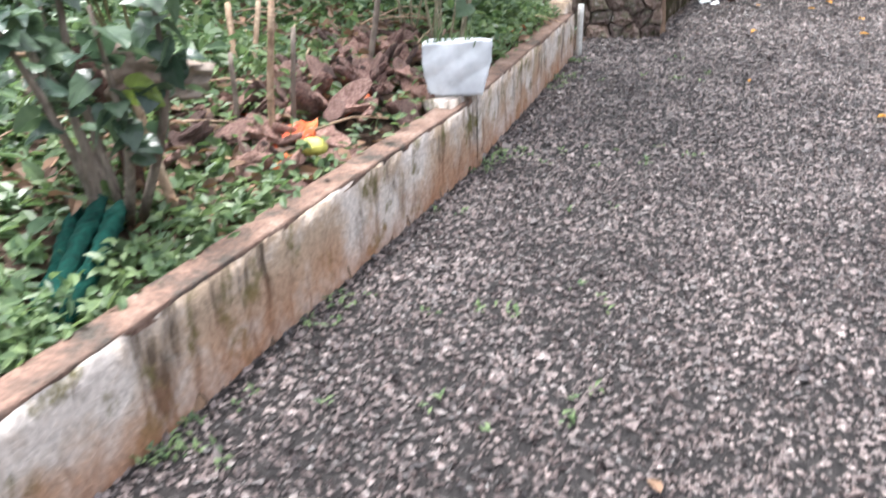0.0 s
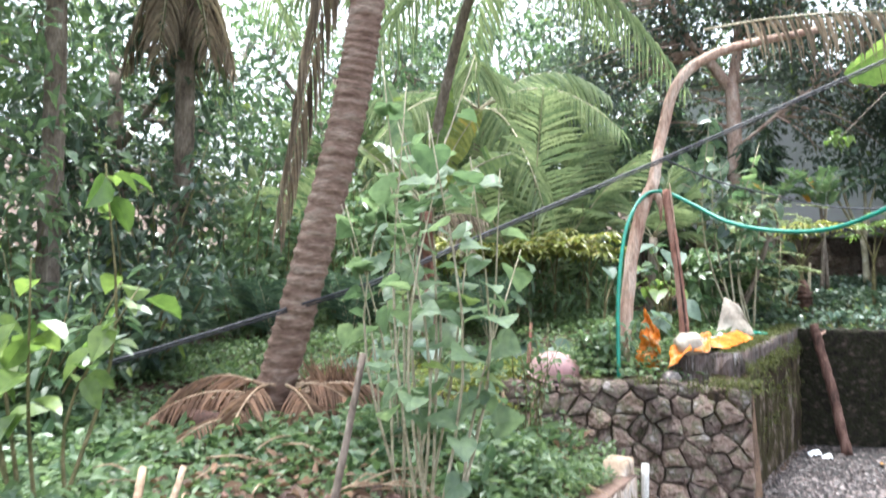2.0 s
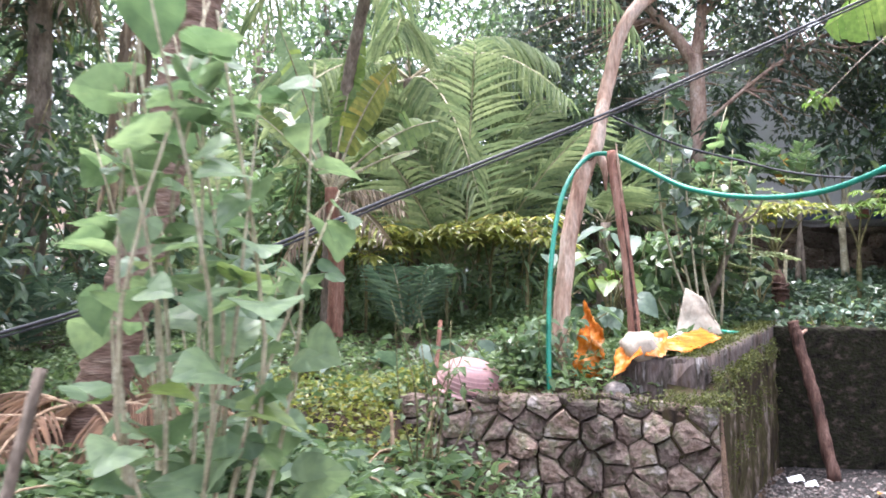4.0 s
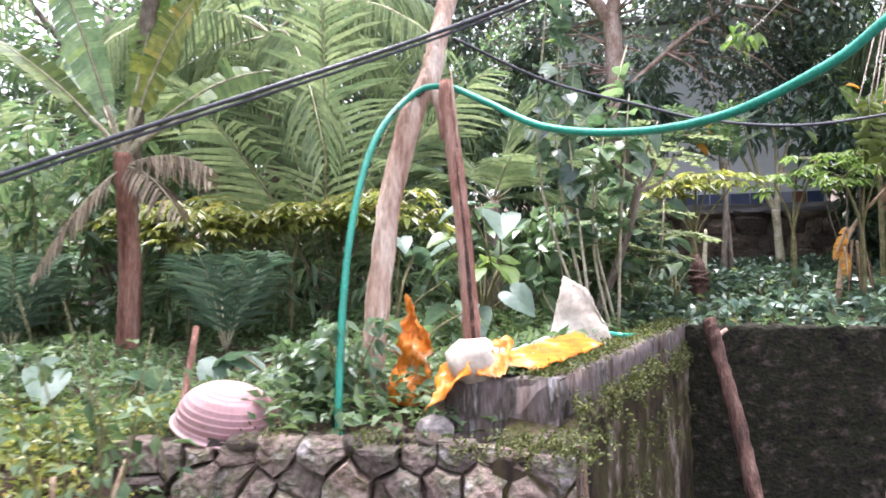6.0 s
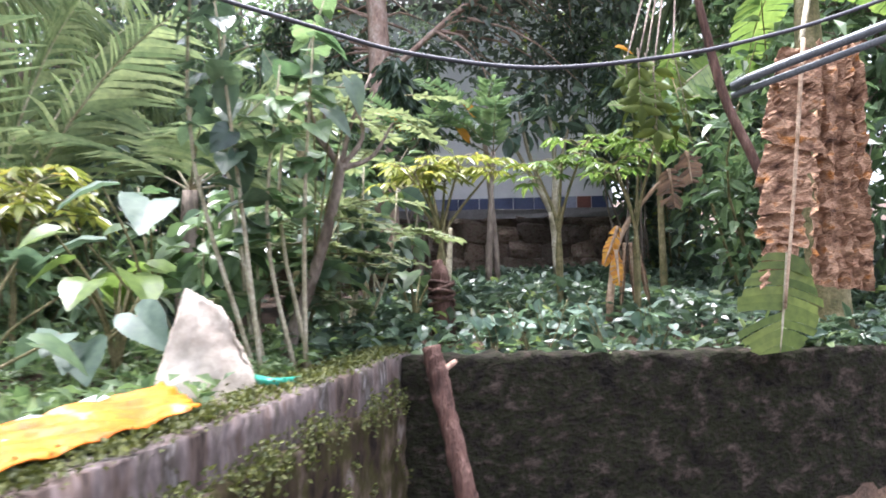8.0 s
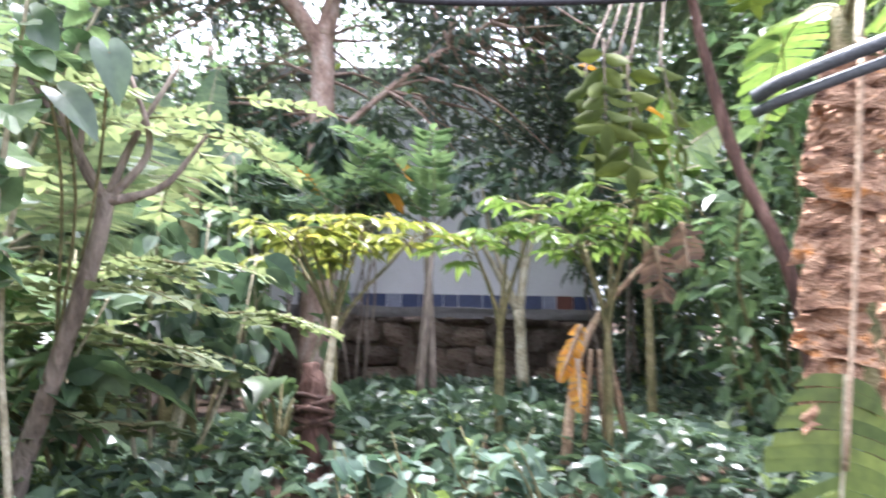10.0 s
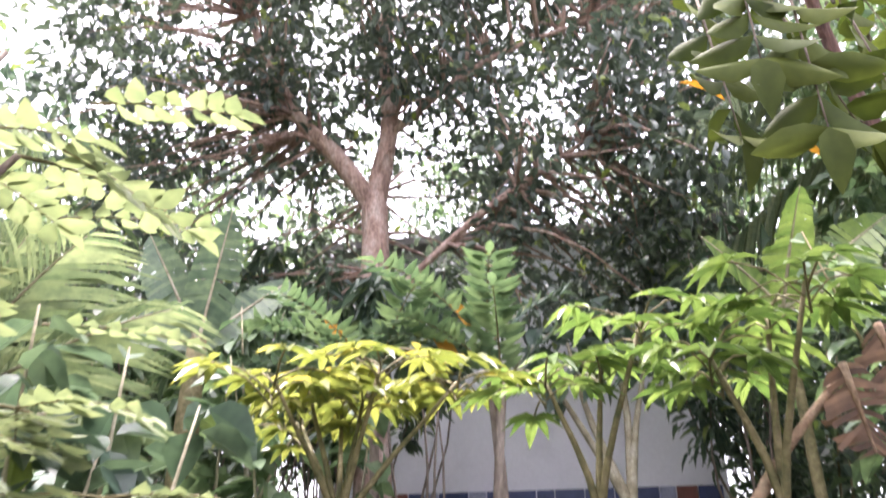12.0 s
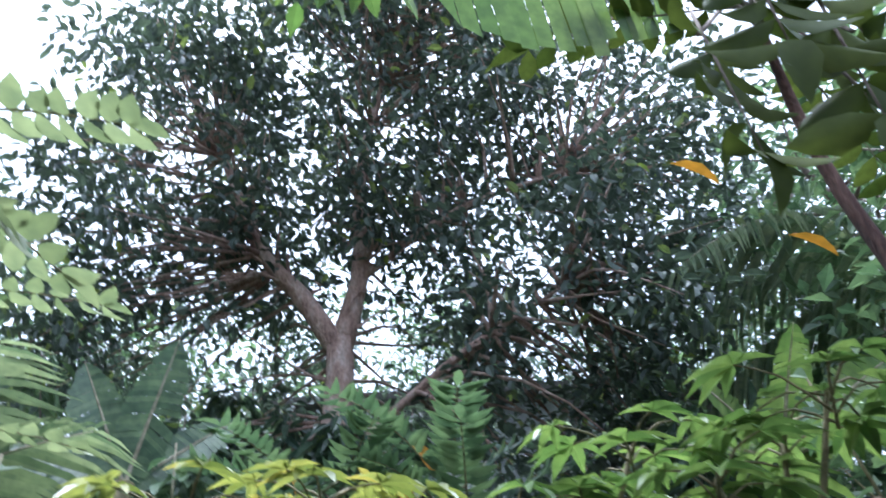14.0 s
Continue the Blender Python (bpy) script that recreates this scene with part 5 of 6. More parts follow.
for dx, dy, dz, L in ((1.0, -0.1, 0.75, 1.25), (0.75, -0.3, 1.1, 1.2), (0.3, 0.1, 1.3, 1.2), (1.0, -0.3, 0.2, 1.1), (-0.6, 0.3, 1.0, 1.2), (-1.0, -0.2, 0.6, 1.2), (0.4, 0.8, 0.7, 1.1), (0.2, -0.9, 0.6, 0.9)):
    set_frond(fan, M_L_PALM, (1.72, 12.25, 2.25), (dx, dy, dz), L, 0.2, 0.42, 26, 0.15, 0.015, 0.010, 1.0)
dead = thing("coconut_palm", (-3.95, 10.3, 0.9), "coconut palm with a skirt of dead hanging fronds", "palm tree")
part("trunk", ring_trunk([(-3.95, 10.3, 0.8), (-3.9, 10.3, 3.4), (-3.95, 10.25, 6.3)], 0.13, 0.1, 44), M_BARK, dead, smooth=True)
for i in range(14):
    a = i * 2.4
    d = (0.35 * math.cos(a), 0.35 * math.sin(a), -1) if i < 7 else (math.cos(a), math.sin(a), 0.5 - 0.05 * i)
    set_frond(dead, M_L_GREYDRY if i < 7 else M_L_PALM, (-3.95, 10.25, 6.2), d, 2.0 if i < 7 else 2.7, 0.1 if i < 7 else 0.6, 0.5, 40, 0.6, 0.03, 0.014)
lf, st = Geo(), Geo()
frond(lf, st, (-0.75, 7.5, 7.3), (-1.05, 0.35, -5.2), 5.3, 0.0, 0.62, 70, 0.8, 0.026, 0.016, 1.6)
old = part("frond", lf, M_L_GREYDRY, palm, "dry brown frond hanging beside the trunk")
part("rib", st, M_STRAWRIB, old, smooth=True)
caught = thing("dry_palm_frond", (2.6, 9.0, 3.98), "dry grey palm frond caught over the dead trunk", "dry frond")
set_frond(caught, M_L_GREYDRY, (1.85, 9.05, 4.0), (1.0, -0.05, 0.16), 2.2, 0.16, 0.42, 30, 1.9, 0.018, 0.012)
# backdrop trees
def back_tree(x, y, h, r, mat, L, per, clumps, label):
    z = on_ground(x, y)
    tree((x, y, z), [(x, y, z - 0.1), (x + 0.1, y, z + h * 0.4), (x, y + 0.1, z + h * 0.7)], [0.2, 0.15, 0.08],
         [([(x, y, z + h * 0.45), (x + r * 0.5, y, z + h * 0.7)], [0.07, 0.03]), ([(x, y, z + h * 0.5), (x - r * 0.5, y - 0.2, z + h * 0.75)], [0.07, 0.03])],
         [((x, y, z + h * 0.66), (r, r, h * 0.36)), ((x + r * 0.5, y - 0.5, z + h * 0.4), (r * 0.7, r * 0.7, h * 0.28)), ((x - r * 0.5, y - 0.5, z + h * 0.35), (r * 0.7, r * 0.7, h * 0.28))],
         mat, label, per, clumps, OVAL, L, L * 0.45, clump_r=0.7, sides=8)


for x, y, h, r, mat in ((-3.6, 15.5, 6.0, 2.4, M_L_MID), (-1.4, 17.5, 6.4, 2.6, M_L_DARK), (0.6, 18.5, 5.6, 2.4, M_L_MID), (-5.6, 11.5, 5.0, 2.1, M_L_DARK), (-7.0, 16.0, 6.5, 2.8, M_L_MID),
                     (-6.2, 7.6, 5.0, 2.2, M_L_MID), (1.0, 24.5, 9.5, 3.2, M_L_DARK), (6.6, 24.0, 9.5, 2.8, M_L_DARK), (8.6, 15.0, 7.0, 2.3, M_L_MID), (10.2, 18.0, 9, 2.8, M_L_DARK), (7.8, 12.8, 4.5, 1.5, M_L_MID),
                     (-3.5, 20.5, 6, 2.8, M_L_DARK), (-9, 11, 8, 2.6, M_L_DARK), (8.6, 19.5, 5.5, 2.2, M_L_MID), (3.6, 24.3, 9.5, 2.8, M_L_MID), (-1.2, 23.0, 7.5, 2.8, M_L_MID), (14, 5, 6, 2.4, M_L_MID), (13, -4, 6, 2.4, M_L_DARK), (4, -11, 6, 2.6, M_L_MID), (-7, -3, 6, 2.4, M_L_DARK), (-7.5, 3, 5.5, 2.2, M_L_MID), (11.5, 13.5, 7, 2.4, M_L_DARK)):
    back_tree(x, y, h, r, mat, 0.19, 46, 110, "leafy tree in the thicket behind the terrace")
for x, y, h in ((-3.0, 10.4, 2.3), (-4.0, 9.3, 2.2), (-2.3, 11.6, 2.0), (-4.6, 7.8, 2.0), (-1.9, 12.9, 2.2), (-3.4, 8.2, 1.5), (-5.2, 6.0, 2.2), (-3.2, 6.4, 1.3), (-3.6, 4.6, 1.4), (0.9, 13.6, 2.0), (-0.6, 14.0, 2.2), (6.2, 12.4, 2.2)):
    shrub((x, y), h, 0.95, 10, 70, OVATE, 0.16, 0.075, M_L_DARK if rng.uniform() < 0.5 else M_L_MID, M_STEM, "leafy undergrowth shrub in the thicket", thick=0.014, start=0.1)
for x, y, n in ((-2.6, 9.9, 7), (-1.9, 10.6, 7), (-0.3, 10.7, 6), (-3.3, 9.2, 7)):
    p = thing("palm_seedling", (x, y, on_ground(x, y)), "palm seedling with stiff grey-green leaflets", "palm tree")
    for i in range(n):
        a = i * 2.4 + x
        set_frond(p, M_L_BLUE, (x, y, on_ground(x, y)), (0.6 * math.cos(a), 0.6 * math.sin(a), 1.6), 1.05, 0.25, 0.34, 14, 0.1, 0.03, 0.008)

for x, y, h in ((-1.5, 12.9, 1.3), (-0.6, 13.1, 1.3), (0.35, 13.0, 1.2), (1.2, 12.8, 1.2), (0.8, 11.9, 0.7), (-0.2, 12.0, 0.7), (-1.1, 11.9, 0.7)):
    shrub((x, y), h, 0.6, 9, 34, LANCE, 0.2, 0.05, M_L_WEED if h < 1 else M_L_GRASS, M_STEM, "fresh green undergrowth behind the cassava row", thick=0.01, start=0.1)
# saplings and stems behind the parapet
for x, y, h, mat in ((2.3, 10.7, 1.0, M_L_MID), (2.75, 11.3, 1.1, M_L_DARK), (1.95, 11.2, 1.1, M_L_MID), (3.1, 12.8, 1.7, M_L_MID)):
    shrub((x, y), h, 0.42, 6, 26, OVATE, 0.15, 0.09, mat, M_PALESTEM, "slender sapling with broad dull leaves", "sapling", "sapling", 0.5, thick=0.011)

for x, y, h, mat in ((2.40, 10.02, 2.35, M_L_DARK), (2.5, 10.25, 2.0, M_L_MID)):
    shrub((x, y), h, 0.42, 3, 22, HEART, 0.12, 0.13, mat, M_PALESTEM, "tall slender sapling with broad dark leaves behind the parapet", "sapling", "sapling", 0.45, 0.2, 0.013)
# weeds between the low wall and the bank
shrub((0.0, 5.05), 2.15, 0.5, 8, 11, HEART, 0.11, 0.15, M_L_WEED, M_PALESTEM, "tall many-stemmed weed with broad pale leaves", "shrub", "shrub", 0.3, 0.15, 0.009)
shrub((-0.45, 6.4), 1.6, 0.45, 6, 11, HEART, 0.11, 0.14, M_L_WEED, M_PALESTEM, "tall weed with broad pale leaves near the palm", "shrub", "shrub", 0.3, 0.2, 0.008)
shrub((-0.18, 5.5), 2.3, 0.45, 6, 11, HEART, 0.115, 0.155, M_L_WEED, M_PALESTEM, "tall weed with broad bright green leaves", "shrub", "shrub", 0.4, 0.15, 0.009)
shrub((-1.85, 4.9), 1.75, 0.45, 6, 13, OVATE, 0.2, 0.12, M_L_BRIGHT, M_STEM, "shrub with bright green leaves above the rubbish", start=0.5)
shrub((-1.13, 2.7), 1.1, 0.42, 8, 24, HEART, 0.085, 0.10, M_L_DARK, M_BARK, "shrub with blue-green leaves behind the low wall", start=0.45, thick=0.02)
shrub((0.35, 7.35), 1.0, 0.3, 9, 12, OVAL, 0.07, 0.04, M_L_GRASS, M_STEM, "thin dry-stemmed weed before the stone wall", start=0.3, thick=0.006)
shrub((0.95, 8.45), 0.5, 0.35, 9, 40, OVATE, 0.09, 0.05, M_L_MID, M_STEM, "leafy weed on the terrace edge", start=0.1, thick=0.006)
shrub((-1.0, 8.0), 0.35, 0.3, 6, 14, OVATE, 0.13, 0.08, M_L_BLUE, M_STEM, "low weed with broad leaves on the bank", start=0.1, thick=0.006)

# ---------------------------------------------------------------- ground cover
ground_cover(-5, 2.6, 8.0, 13.0, 900, OVAL, 0.075, 0.04, 0.3, M_L_GRASS, "weeds", "low green weeds over the terrace")
ground_cover(-3.0, 0.2, 7.2, 8.9, 2200, OVAL, 0.05, 0.032, 0.28, M_L_YELLOW, "creeper", "small-leaved yellow-green creeper over the bank", lambda x, y: x > -1.6)
ground_cover(-5, 1.1, 0, 7.7, 700, OVAL, 0.075, 0.045, 0.22, M_L_GRASS, "weeds", "small weeds among the rubbish behind the low wall", lambda x, y: ~((x > wall_x(y) - 1.1) & (y > 3.0) & (y < 5.2)) | (rng.uniform(size=len(x)) < 0.25))
ground_cover(2.4, 9, 10.35, 16.5, 640, ROUNDED, 0.1, 0.06, 0.4, M_L_DARK, "undergrowth", "broad-leaved undergrowth above the back wall", far=0.3)
ground_cover(2.6, 9, 10.3, 10.8, 800, ROUNDED, 0.06, 0.04, 0.16, M_L_GRASS, "weeds", "small weeds hanging over the back wall")
ground_cover(-3.5, 0.9, 0.5, 7.6, 380, ROUNDED, 0.11, 0.06, 0.4, M_L_MID, "undergrowth", "grey-green weeds behind the low wall", lambda x, y: ~((x > wall_x(y) - 1.3) & (y > 3.0) & (y < 5.4)) & (x < wall_x(y) - 0.3))
ground_cover(-14, 12, 13, 26, 40, OVATE, 0.3, 0.16, 0.9, M_L_DARK, "undergrowth", "dark undergrowth in the thicket", lambda x, y: (x < 1.8) | (x > 7.4) | (y > 19))
ground_cover(-14, -1.4, -12, 0.8, 90, OVAL, 0.12, 0.07, 0.35, M_L_GRASS, "weeds", "weeds on the open ground beside the yard", lambda x, y: x < wall_x(y) - 0.2)
ground_cover(11.1, 16, -8, 16, 60, OVAL, 0.14, 0.08, 0.4, M_L_MID, "weeds", "weeds beyond the yard's far edge")
ground_cover(9, 11.1, 10.45, 16, 120, OVAL, 0.14, 0.08, 0.4, M_L_MID, "weeds", "weeds above the back wall's far end")
ground_cover(-14, -4.6, -4, 13, 90, OVAL, 0.16, 0.09, 0.5, M_L_MID, "undergrowth", "weeds in the thicket beside the garden")

ground_cover(-2.2, 0.2, 0.8, 3.3, 1400, ROUNDED, 0.07, 0.04, 0.36, M_L_GRASS, "weeds", "fresh green weeds behind the low wall", lambda x, y: x < wall_x(y) - 0.14)
ground_cover(-2.6, 1.0, 4.6, 7.5, 500, ROUNDED, 0.09, 0.05, 0.42, M_L_GRASS, "weeds", "pale fresh weeds before the stone wall", lambda x, y: x < wall_x(y) - 0.25)

ground_cover(-1.8, 0.0, 3.0, 5.0, 330, ROUNDED, 0.07, 0.035, 0.4, M_L_GRASS, "weeds", "pale ferny weeds growing through the heap", lambda x, y: x < wall_x(y) - 0.5)

ground_cover(-0.6, 1.2, 5.3, 7.9, 900, ROUNDED, 0.06, 0.035, 0.25, M_L_GRASS, "weeds", "small fresh weeds between the low wall and the rubble wall", lambda x, y: (x > wall_x(y) - 0.75) & (y < stone_y(x) + 0.02))
ground_cover(-4.5, -0.9, 6.2, 8.5, 700, ROUNDED, 0.08, 0.045, 0.25, M_L_GRASS, "weeds", "fresh weeds over the bank round the palm", lambda x, y: x < wall_x(y) - 0.8)
upright = thing("banana_plant", (2.5, 13.3, 1.35), "banana plant with tall upright green blades", "plant")
part("stalk", tube(Geo(), [(2.5, 13.3, 1.3), (2.5, 13.3, 3.0)], [0.1, 0.05], 10, 8, 0.05), M_STEM, upright, smooth=True)
for d, L, w in (((0.10, 0.0, 0.85), 0.84, 0.27), ((-0.36, -0.05, 0.7), 0.72, 0.26), ((0.5, 0.3, 0.6), 0.7, 0.25), ((-0.8, 0.3, 0.4), 0.8, 0.26)):
    set_blade(upright, M_L_MID, (2.5, 13.3, 2.98), d, L, w, 0.03, 0.04, (0.1, -1, 0.3))
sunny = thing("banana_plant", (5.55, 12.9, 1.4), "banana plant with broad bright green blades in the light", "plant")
part("stalk", tube(Geo(), [(5.55, 12.9, 1.35), (5.5, 12.85, 3.1)], [0.035, 0.02], 9, 8, 0.05), M_STEM, sunny, smooth=True)
for d, L, w, u in (((-0.5, -0.2, 0.45), 0.6, 0.2, (0.2, -1, 0.4)), ((0.05, -0.3, 0.6), 0.7, 0.26, (0.1, -1, 0.3)), ((-0.8, -0.2, 0.1), 0.5, 0.22, (0.1, -0.7, 0.8)), ((0.6, -0.2, 0.6), 0.8, 0.28, (0, -1, 0.5)), ((0.3, 0.6, 0.6), 0.8, 0.28, (0, 0, 1)), ((0.4, -0.3, 0.15), 0.6, 0.22, (0, -0.5, 1))):
    set_blade(sunny, M_L_BRIGHT, (5.5, 12.85, 3.05), d, L, w, 0.12, 0.1, u)
# ---------------------------------------------------------------- loose things
def cloth(corners, nx, ny, amp, seed, thick=0.004, waves=5.0):
    """A crumpled sheet between four corners, with two faces and closed edges."""
    r = np.random.default_rng(seed)
    c = np.array(corners, float)
    u, v = np.meshgrid(np.linspace(0, 1, nx), np.linspace(0, 1, ny))
    p = ((1 - u) * (1 - v))[..., None] * c[0] + (u * (1 - v))[..., None] * c[1] + (u * v)[..., None] * c[2] + ((1 - u) * v)[..., None] * c[3]
    nrm = unit(np.cross(c[1] - c[0], c[3] - c[0]))
    h = np.zeros_like(u)
    for k in range(7):
        f = r.normal(0, waves, 2) * (1 + k * 0.35)
        h += np.abs(np.sin(f[0] * u + f[1] * v + r.uniform(0, 6))) / (1 + k * 0.5)
    h = (h - h.mean()) * amp
    p = p + nrm * h[..., None] + r.normal(0, amp * 0.12, p.shape)
    q = p - nrm * thick
    n = nx * ny
    i = (np.arange(ny - 1)[:, None] * nx + np.arange(nx - 1)[None]).ravel()
    t = np.concatenate([np.stack([i, i + 1, i + nx + 1], 1), np.stack([i, i + nx + 1, i + nx], 1)])
    edge = list(range(nx)) + [nx * k + nx - 1 for k in range(1, ny)] + [n - 1 - k for k in range(1, nx)] + [nx * (ny - 1 - k) for k in range(1, ny - 1)]
    s = []
    for a, b in zip(edge, edge[1:] + edge[:1]):
        s += [(a, a + n, b + n), (a, b + n, b)]
    return Geo().add(np.vstack([p.reshape(-1, 3), q.reshape(-1, 3)]), np.concatenate([t, t[:, ::-1] + n, np.array(s)]))


def lump(at, size, seed, amp=0.16, power=0.8):
    """A crumpled rounded bundle."""
    r = np.random.default_rng(seed)
    bm = bmesh.new()
    bmesh.ops.create_icosphere(bm, subdivisions=3, radius=1)
    k = r.normal(size=(6, 3)) * 2.5
    for vert in bm.verts:
        c = np.array(vert.co)
        c = np.sign(c) * np.abs(c) ** power
        f = 1 + amp * sum(abs(math.sin(k[i] @ c + i)) / (1 + 0.4 * i) for i in range(6)) - amp * 1.6
        vert.co = Vector(c * f * np.array(size)) + Vector(at)
    return bm


M_SACK = rough_material("white_woven_plastic", [(0.50, 0.52, 0.55), (0.68, 0.70, 0.73), (0.78, 0.80, 0.82)], 3, 0.5, 0.12, 14, coarse=0.3)
M_SACK2 = rough_material("dirty_woven_plastic", [(0.30, 0.25, 0.20), (0.40, 0.345, 0.285), (0.47, 0.42, 0.355)], 5, 0.65, 0.15, 40, coarse=0.25)
M_ORANGE = rough_material("orange_plastic_sheet", [(0.40, 0.095, 0.005), (0.56, 0.15, 0.009), (0.60, 0.185, 0.013), (0.60, 0.42, 0.27)], 5, 0.42, 0.2, 60, coarse=0.5)
M_CARD = rough_material("dirty_brown_sacking", [(0.11, 0.075, 0.055), (0.21, 0.155, 0.12), (0.36, 0.30, 0.255)], 4, 0.8, 0.3, 25)
M_PINK = rough_material("faded_pink_plastic", [(0.56, 0.33, 0.345), (0.66, 0.42, 0.43), (0.70, 0.50, 0.48)], 3, 0.5, 0.08, 60, coarse=0.2)
M_HOSE = plain_material("green_garden_hose", (0.012, 0.22, 0.15), 0.4)
M_CABLE = plain_material("black_cable", (0.035, 0.035, 0.045), 0.5)
M_GREY = plain_material("grey_pipe", (0.10, 0.11, 0.12), 0.45)
M_GREENCLOTH = plain_material("dark_green_net", (0.004, 0.042, 0.032), 0.85, 0.15, 0.5, 30.0, 0.5)
M_HUSK = rough_material("wet_coconut_husk", [(0.11, 0.058, 0.05), (0.27, 0.16, 0.135), (0.42, 0.30, 0.26)], 8, 0.5, 0.8, 50, random_tone=True)
M_RED = rough_material("red_orange_rag", [(0.42, 0.05, 0.02), (0.62, 0.13, 0.04), (0.68, 0.22, 0.09)], 8, 0.7, 0.4)
M_FRUIT = rough_material("yellow_green_rind", [(0.38, 0.36, 0.06), (0.58, 0.52, 0.14), (0.62, 0.58, 0.25)], 7, 0.45, 0.2)
M_STRAW = rough_material("dry_straw", [(0.20, 0.13, 0.08), (0.36, 0.25, 0.17), (0.46, 0.36, 0.26)], 9, 0.85, 0.5)

# plant bag on the pier
bag = thing("plastic_plant_bag", (0.04, 4.1, 0.42), "white plastic grow bag filled with soil on the wall pier", "plant bag")
g = cloth([(-0.135, 4.02, 0.425), (0.2, 4.05, 0.42), (0.215, 4.06, 0.70), (-0.13, 4.03, 0.69)], 22, 18, 0.006, 3, 0.006, 2.5)
g2 = cloth([(0.2, 4.05, 0.42), (0.16, 4.2, 0.42), (0.17, 4.2, 0.68), (0.215, 4.06, 0.70)], 10, 18, 0.008, 4, 0.006)
g.add(np.concatenate(g2.v), np.concatenate(g2.t))
g3 = cloth([(0.16, 4.2, 0.42), (-0.1, 4.2, 0.42), (-0.1, 4.2, 0.68), (0.17, 4.2, 0.68)], 12, 12, 0.008, 5, 0.006)
g.add(np.concatenate(g3.v), np.concatenate(g3.t))
g4 = cloth([(-0.1, 4.2, 0.42), (-0.135, 4.02, 0.425), (-0.13, 4.03, 0.69), (-0.1, 4.2, 0.68)], 10, 12, 0.008, 6, 0.006)
g.add(np.concatenate(g4.v), np.concatenate(g4.t))
sack = part("bag", g, M_SACK, bag, smooth=True)
sack.location.x += 0.03
for vert in sack.data.vertices:
    k = 0.80 + 0.2 * min(1, max(0, (vert.co.z - 0.42) / 0.16))
    vert.co.x = 0.04 + (vert.co.x - 0.04) * k
    vert.co.y = 4.11 + (vert.co.y - 4.11) * k
part("soil", lump((0.04, 4.11, 0.53), (0.10, 0.045, 0.10), 8), M_SOIL, bag)
lf = Geo()
leaves(lf, STRIP, np.stack([rng.uniform(-0.1, 0.16, 26), rng.uniform(4.06, 4.17, 26), np.full(26, 0.63)], 1), sphere_dirs(26) * (0.4, 0.4, 0.1) + (0, 0, 1), (0, 1, 0.1), rng.uniform(0.08, 0.2, 26), 0.008)
part("seedling_tuft", lf, M_L_GRASS, bag)

# overturned basin
basin = thing("plastic_basin", (0.52, 8.34, 0.77), "faded pink ribbed plastic basin lying upside down on the stones", "basin")
prof = [(0.265, 0.0), (0.27, 0.012), (0.258, 0.02)]
for i in range(8):
    u = i / 7
    rr = 0.255 * math.cos(u * 1.12)
    prof += [(rr, 0.03 + 0.175 * math.sin(u * 1.4)), (rr - 0.008, 0.036 + 0.175 * math.sin(u * 1.4))]
prof += [(0.08, 0.214), (0.0, 0.214)]
bm = bmesh.new()
rings = []
for rr, zz in prof:
    rings.append([bm.verts.new((rr * math.cos(a) * 1.0, rr * math.sin(a) * 0.85, zz)) for a in np.linspace(0, 2 * np.pi, 40, endpoint=False)] if rr > 0 else [bm.verts.new((0, 0, zz))])
for r0, r1 in zip(rings, rings[1:]):
    for j in range(40):
        k = (j + 1) % 40
        if len(r1) > 1:
            bm.faces.new((r0[j], r0[k], r1[k], r1[j]))
        else:
            bm.faces.new((r0[j], r0[k], r1[0]))
bmesh.ops.solidify(bm, geom=bm.faces[:], thickness=0.004)
bm.transform(pose(0.50, 8.28, 0.85, 18, 9, 14) @ Matrix.Scale(0.88, 4))
bowl = part("bowl", bm, M_PINK, basin)
ring = np.linspace(0, 2 * np.pi, 41)
rim = part("rim", tube(Geo(), np.stack([0.268 * np.cos(ring), 0.228 * np.sin(ring), np.full(41, 0.006)], 1), [0.008, 0.008], 6, 60), M_PINK, basin, "rolled pink rim", True)
rim.data.transform(pose(0.50, 8.28, 0.85, 18, 9, 14) @ Matrix.Scale(0.88, 4))

# hose hung over the dead arch
hose = thing("garden_hose", (1.05, 8.14, 0.77), "green garden hose hung over a dead trunk across the yard", "hose")
part("hose_run", tube(Geo(), [(1.55, 8.55, 0.95), (1.25, 8.35, 0.80), (1.05, 8.14, 0.77), (1.02, 8.2, 1.15), (1.04, 8.35, 1.7), (1.12, 8.55, 2.15), (1.28, 8.76, 2.42), (1.45, 8.7, 2.45), (1.65, 8.48, 2.32), (1.9, 8.19, 2.14), (2.2, 7.85, 2.045), (2.47, 7.54, 2.04), (2.7, 7.28, 2.13), (2.83, 7.14, 2.235), (3.1, 6.8, 2.5), (3.6, 6.2, 3.05)], [0.0165, 0.0165], 10, 150), M_HOSE, hose, smooth=True)
for c in ((1.20, 8.67, 2.32), (1.33, 8.77, 2.44)):
    loop = np.linspace(0, 2 * np.pi, 14)
    part("tie", tube(Geo(), np.stack([c[0] + 0.022 * np.cos(loop), c[1] + 0.02 * np.sin(loop), c[2] + 0.024 * np.sin(loop + 0.8)], 1), [0.005, 0.005], 5, 26), M_VINE, hose, "dark twine tied round the hose", True)
hose2 = part("garden_hose", tube(Geo(), [(2.2, 9.55, 1.17), (2.32, 9.42, 1.185), (2.4, 9.3, 1.18), (2.5, 9.45, 1.17)], [0.016, 0.016], 8, 20), M_HOSE, smooth=True)
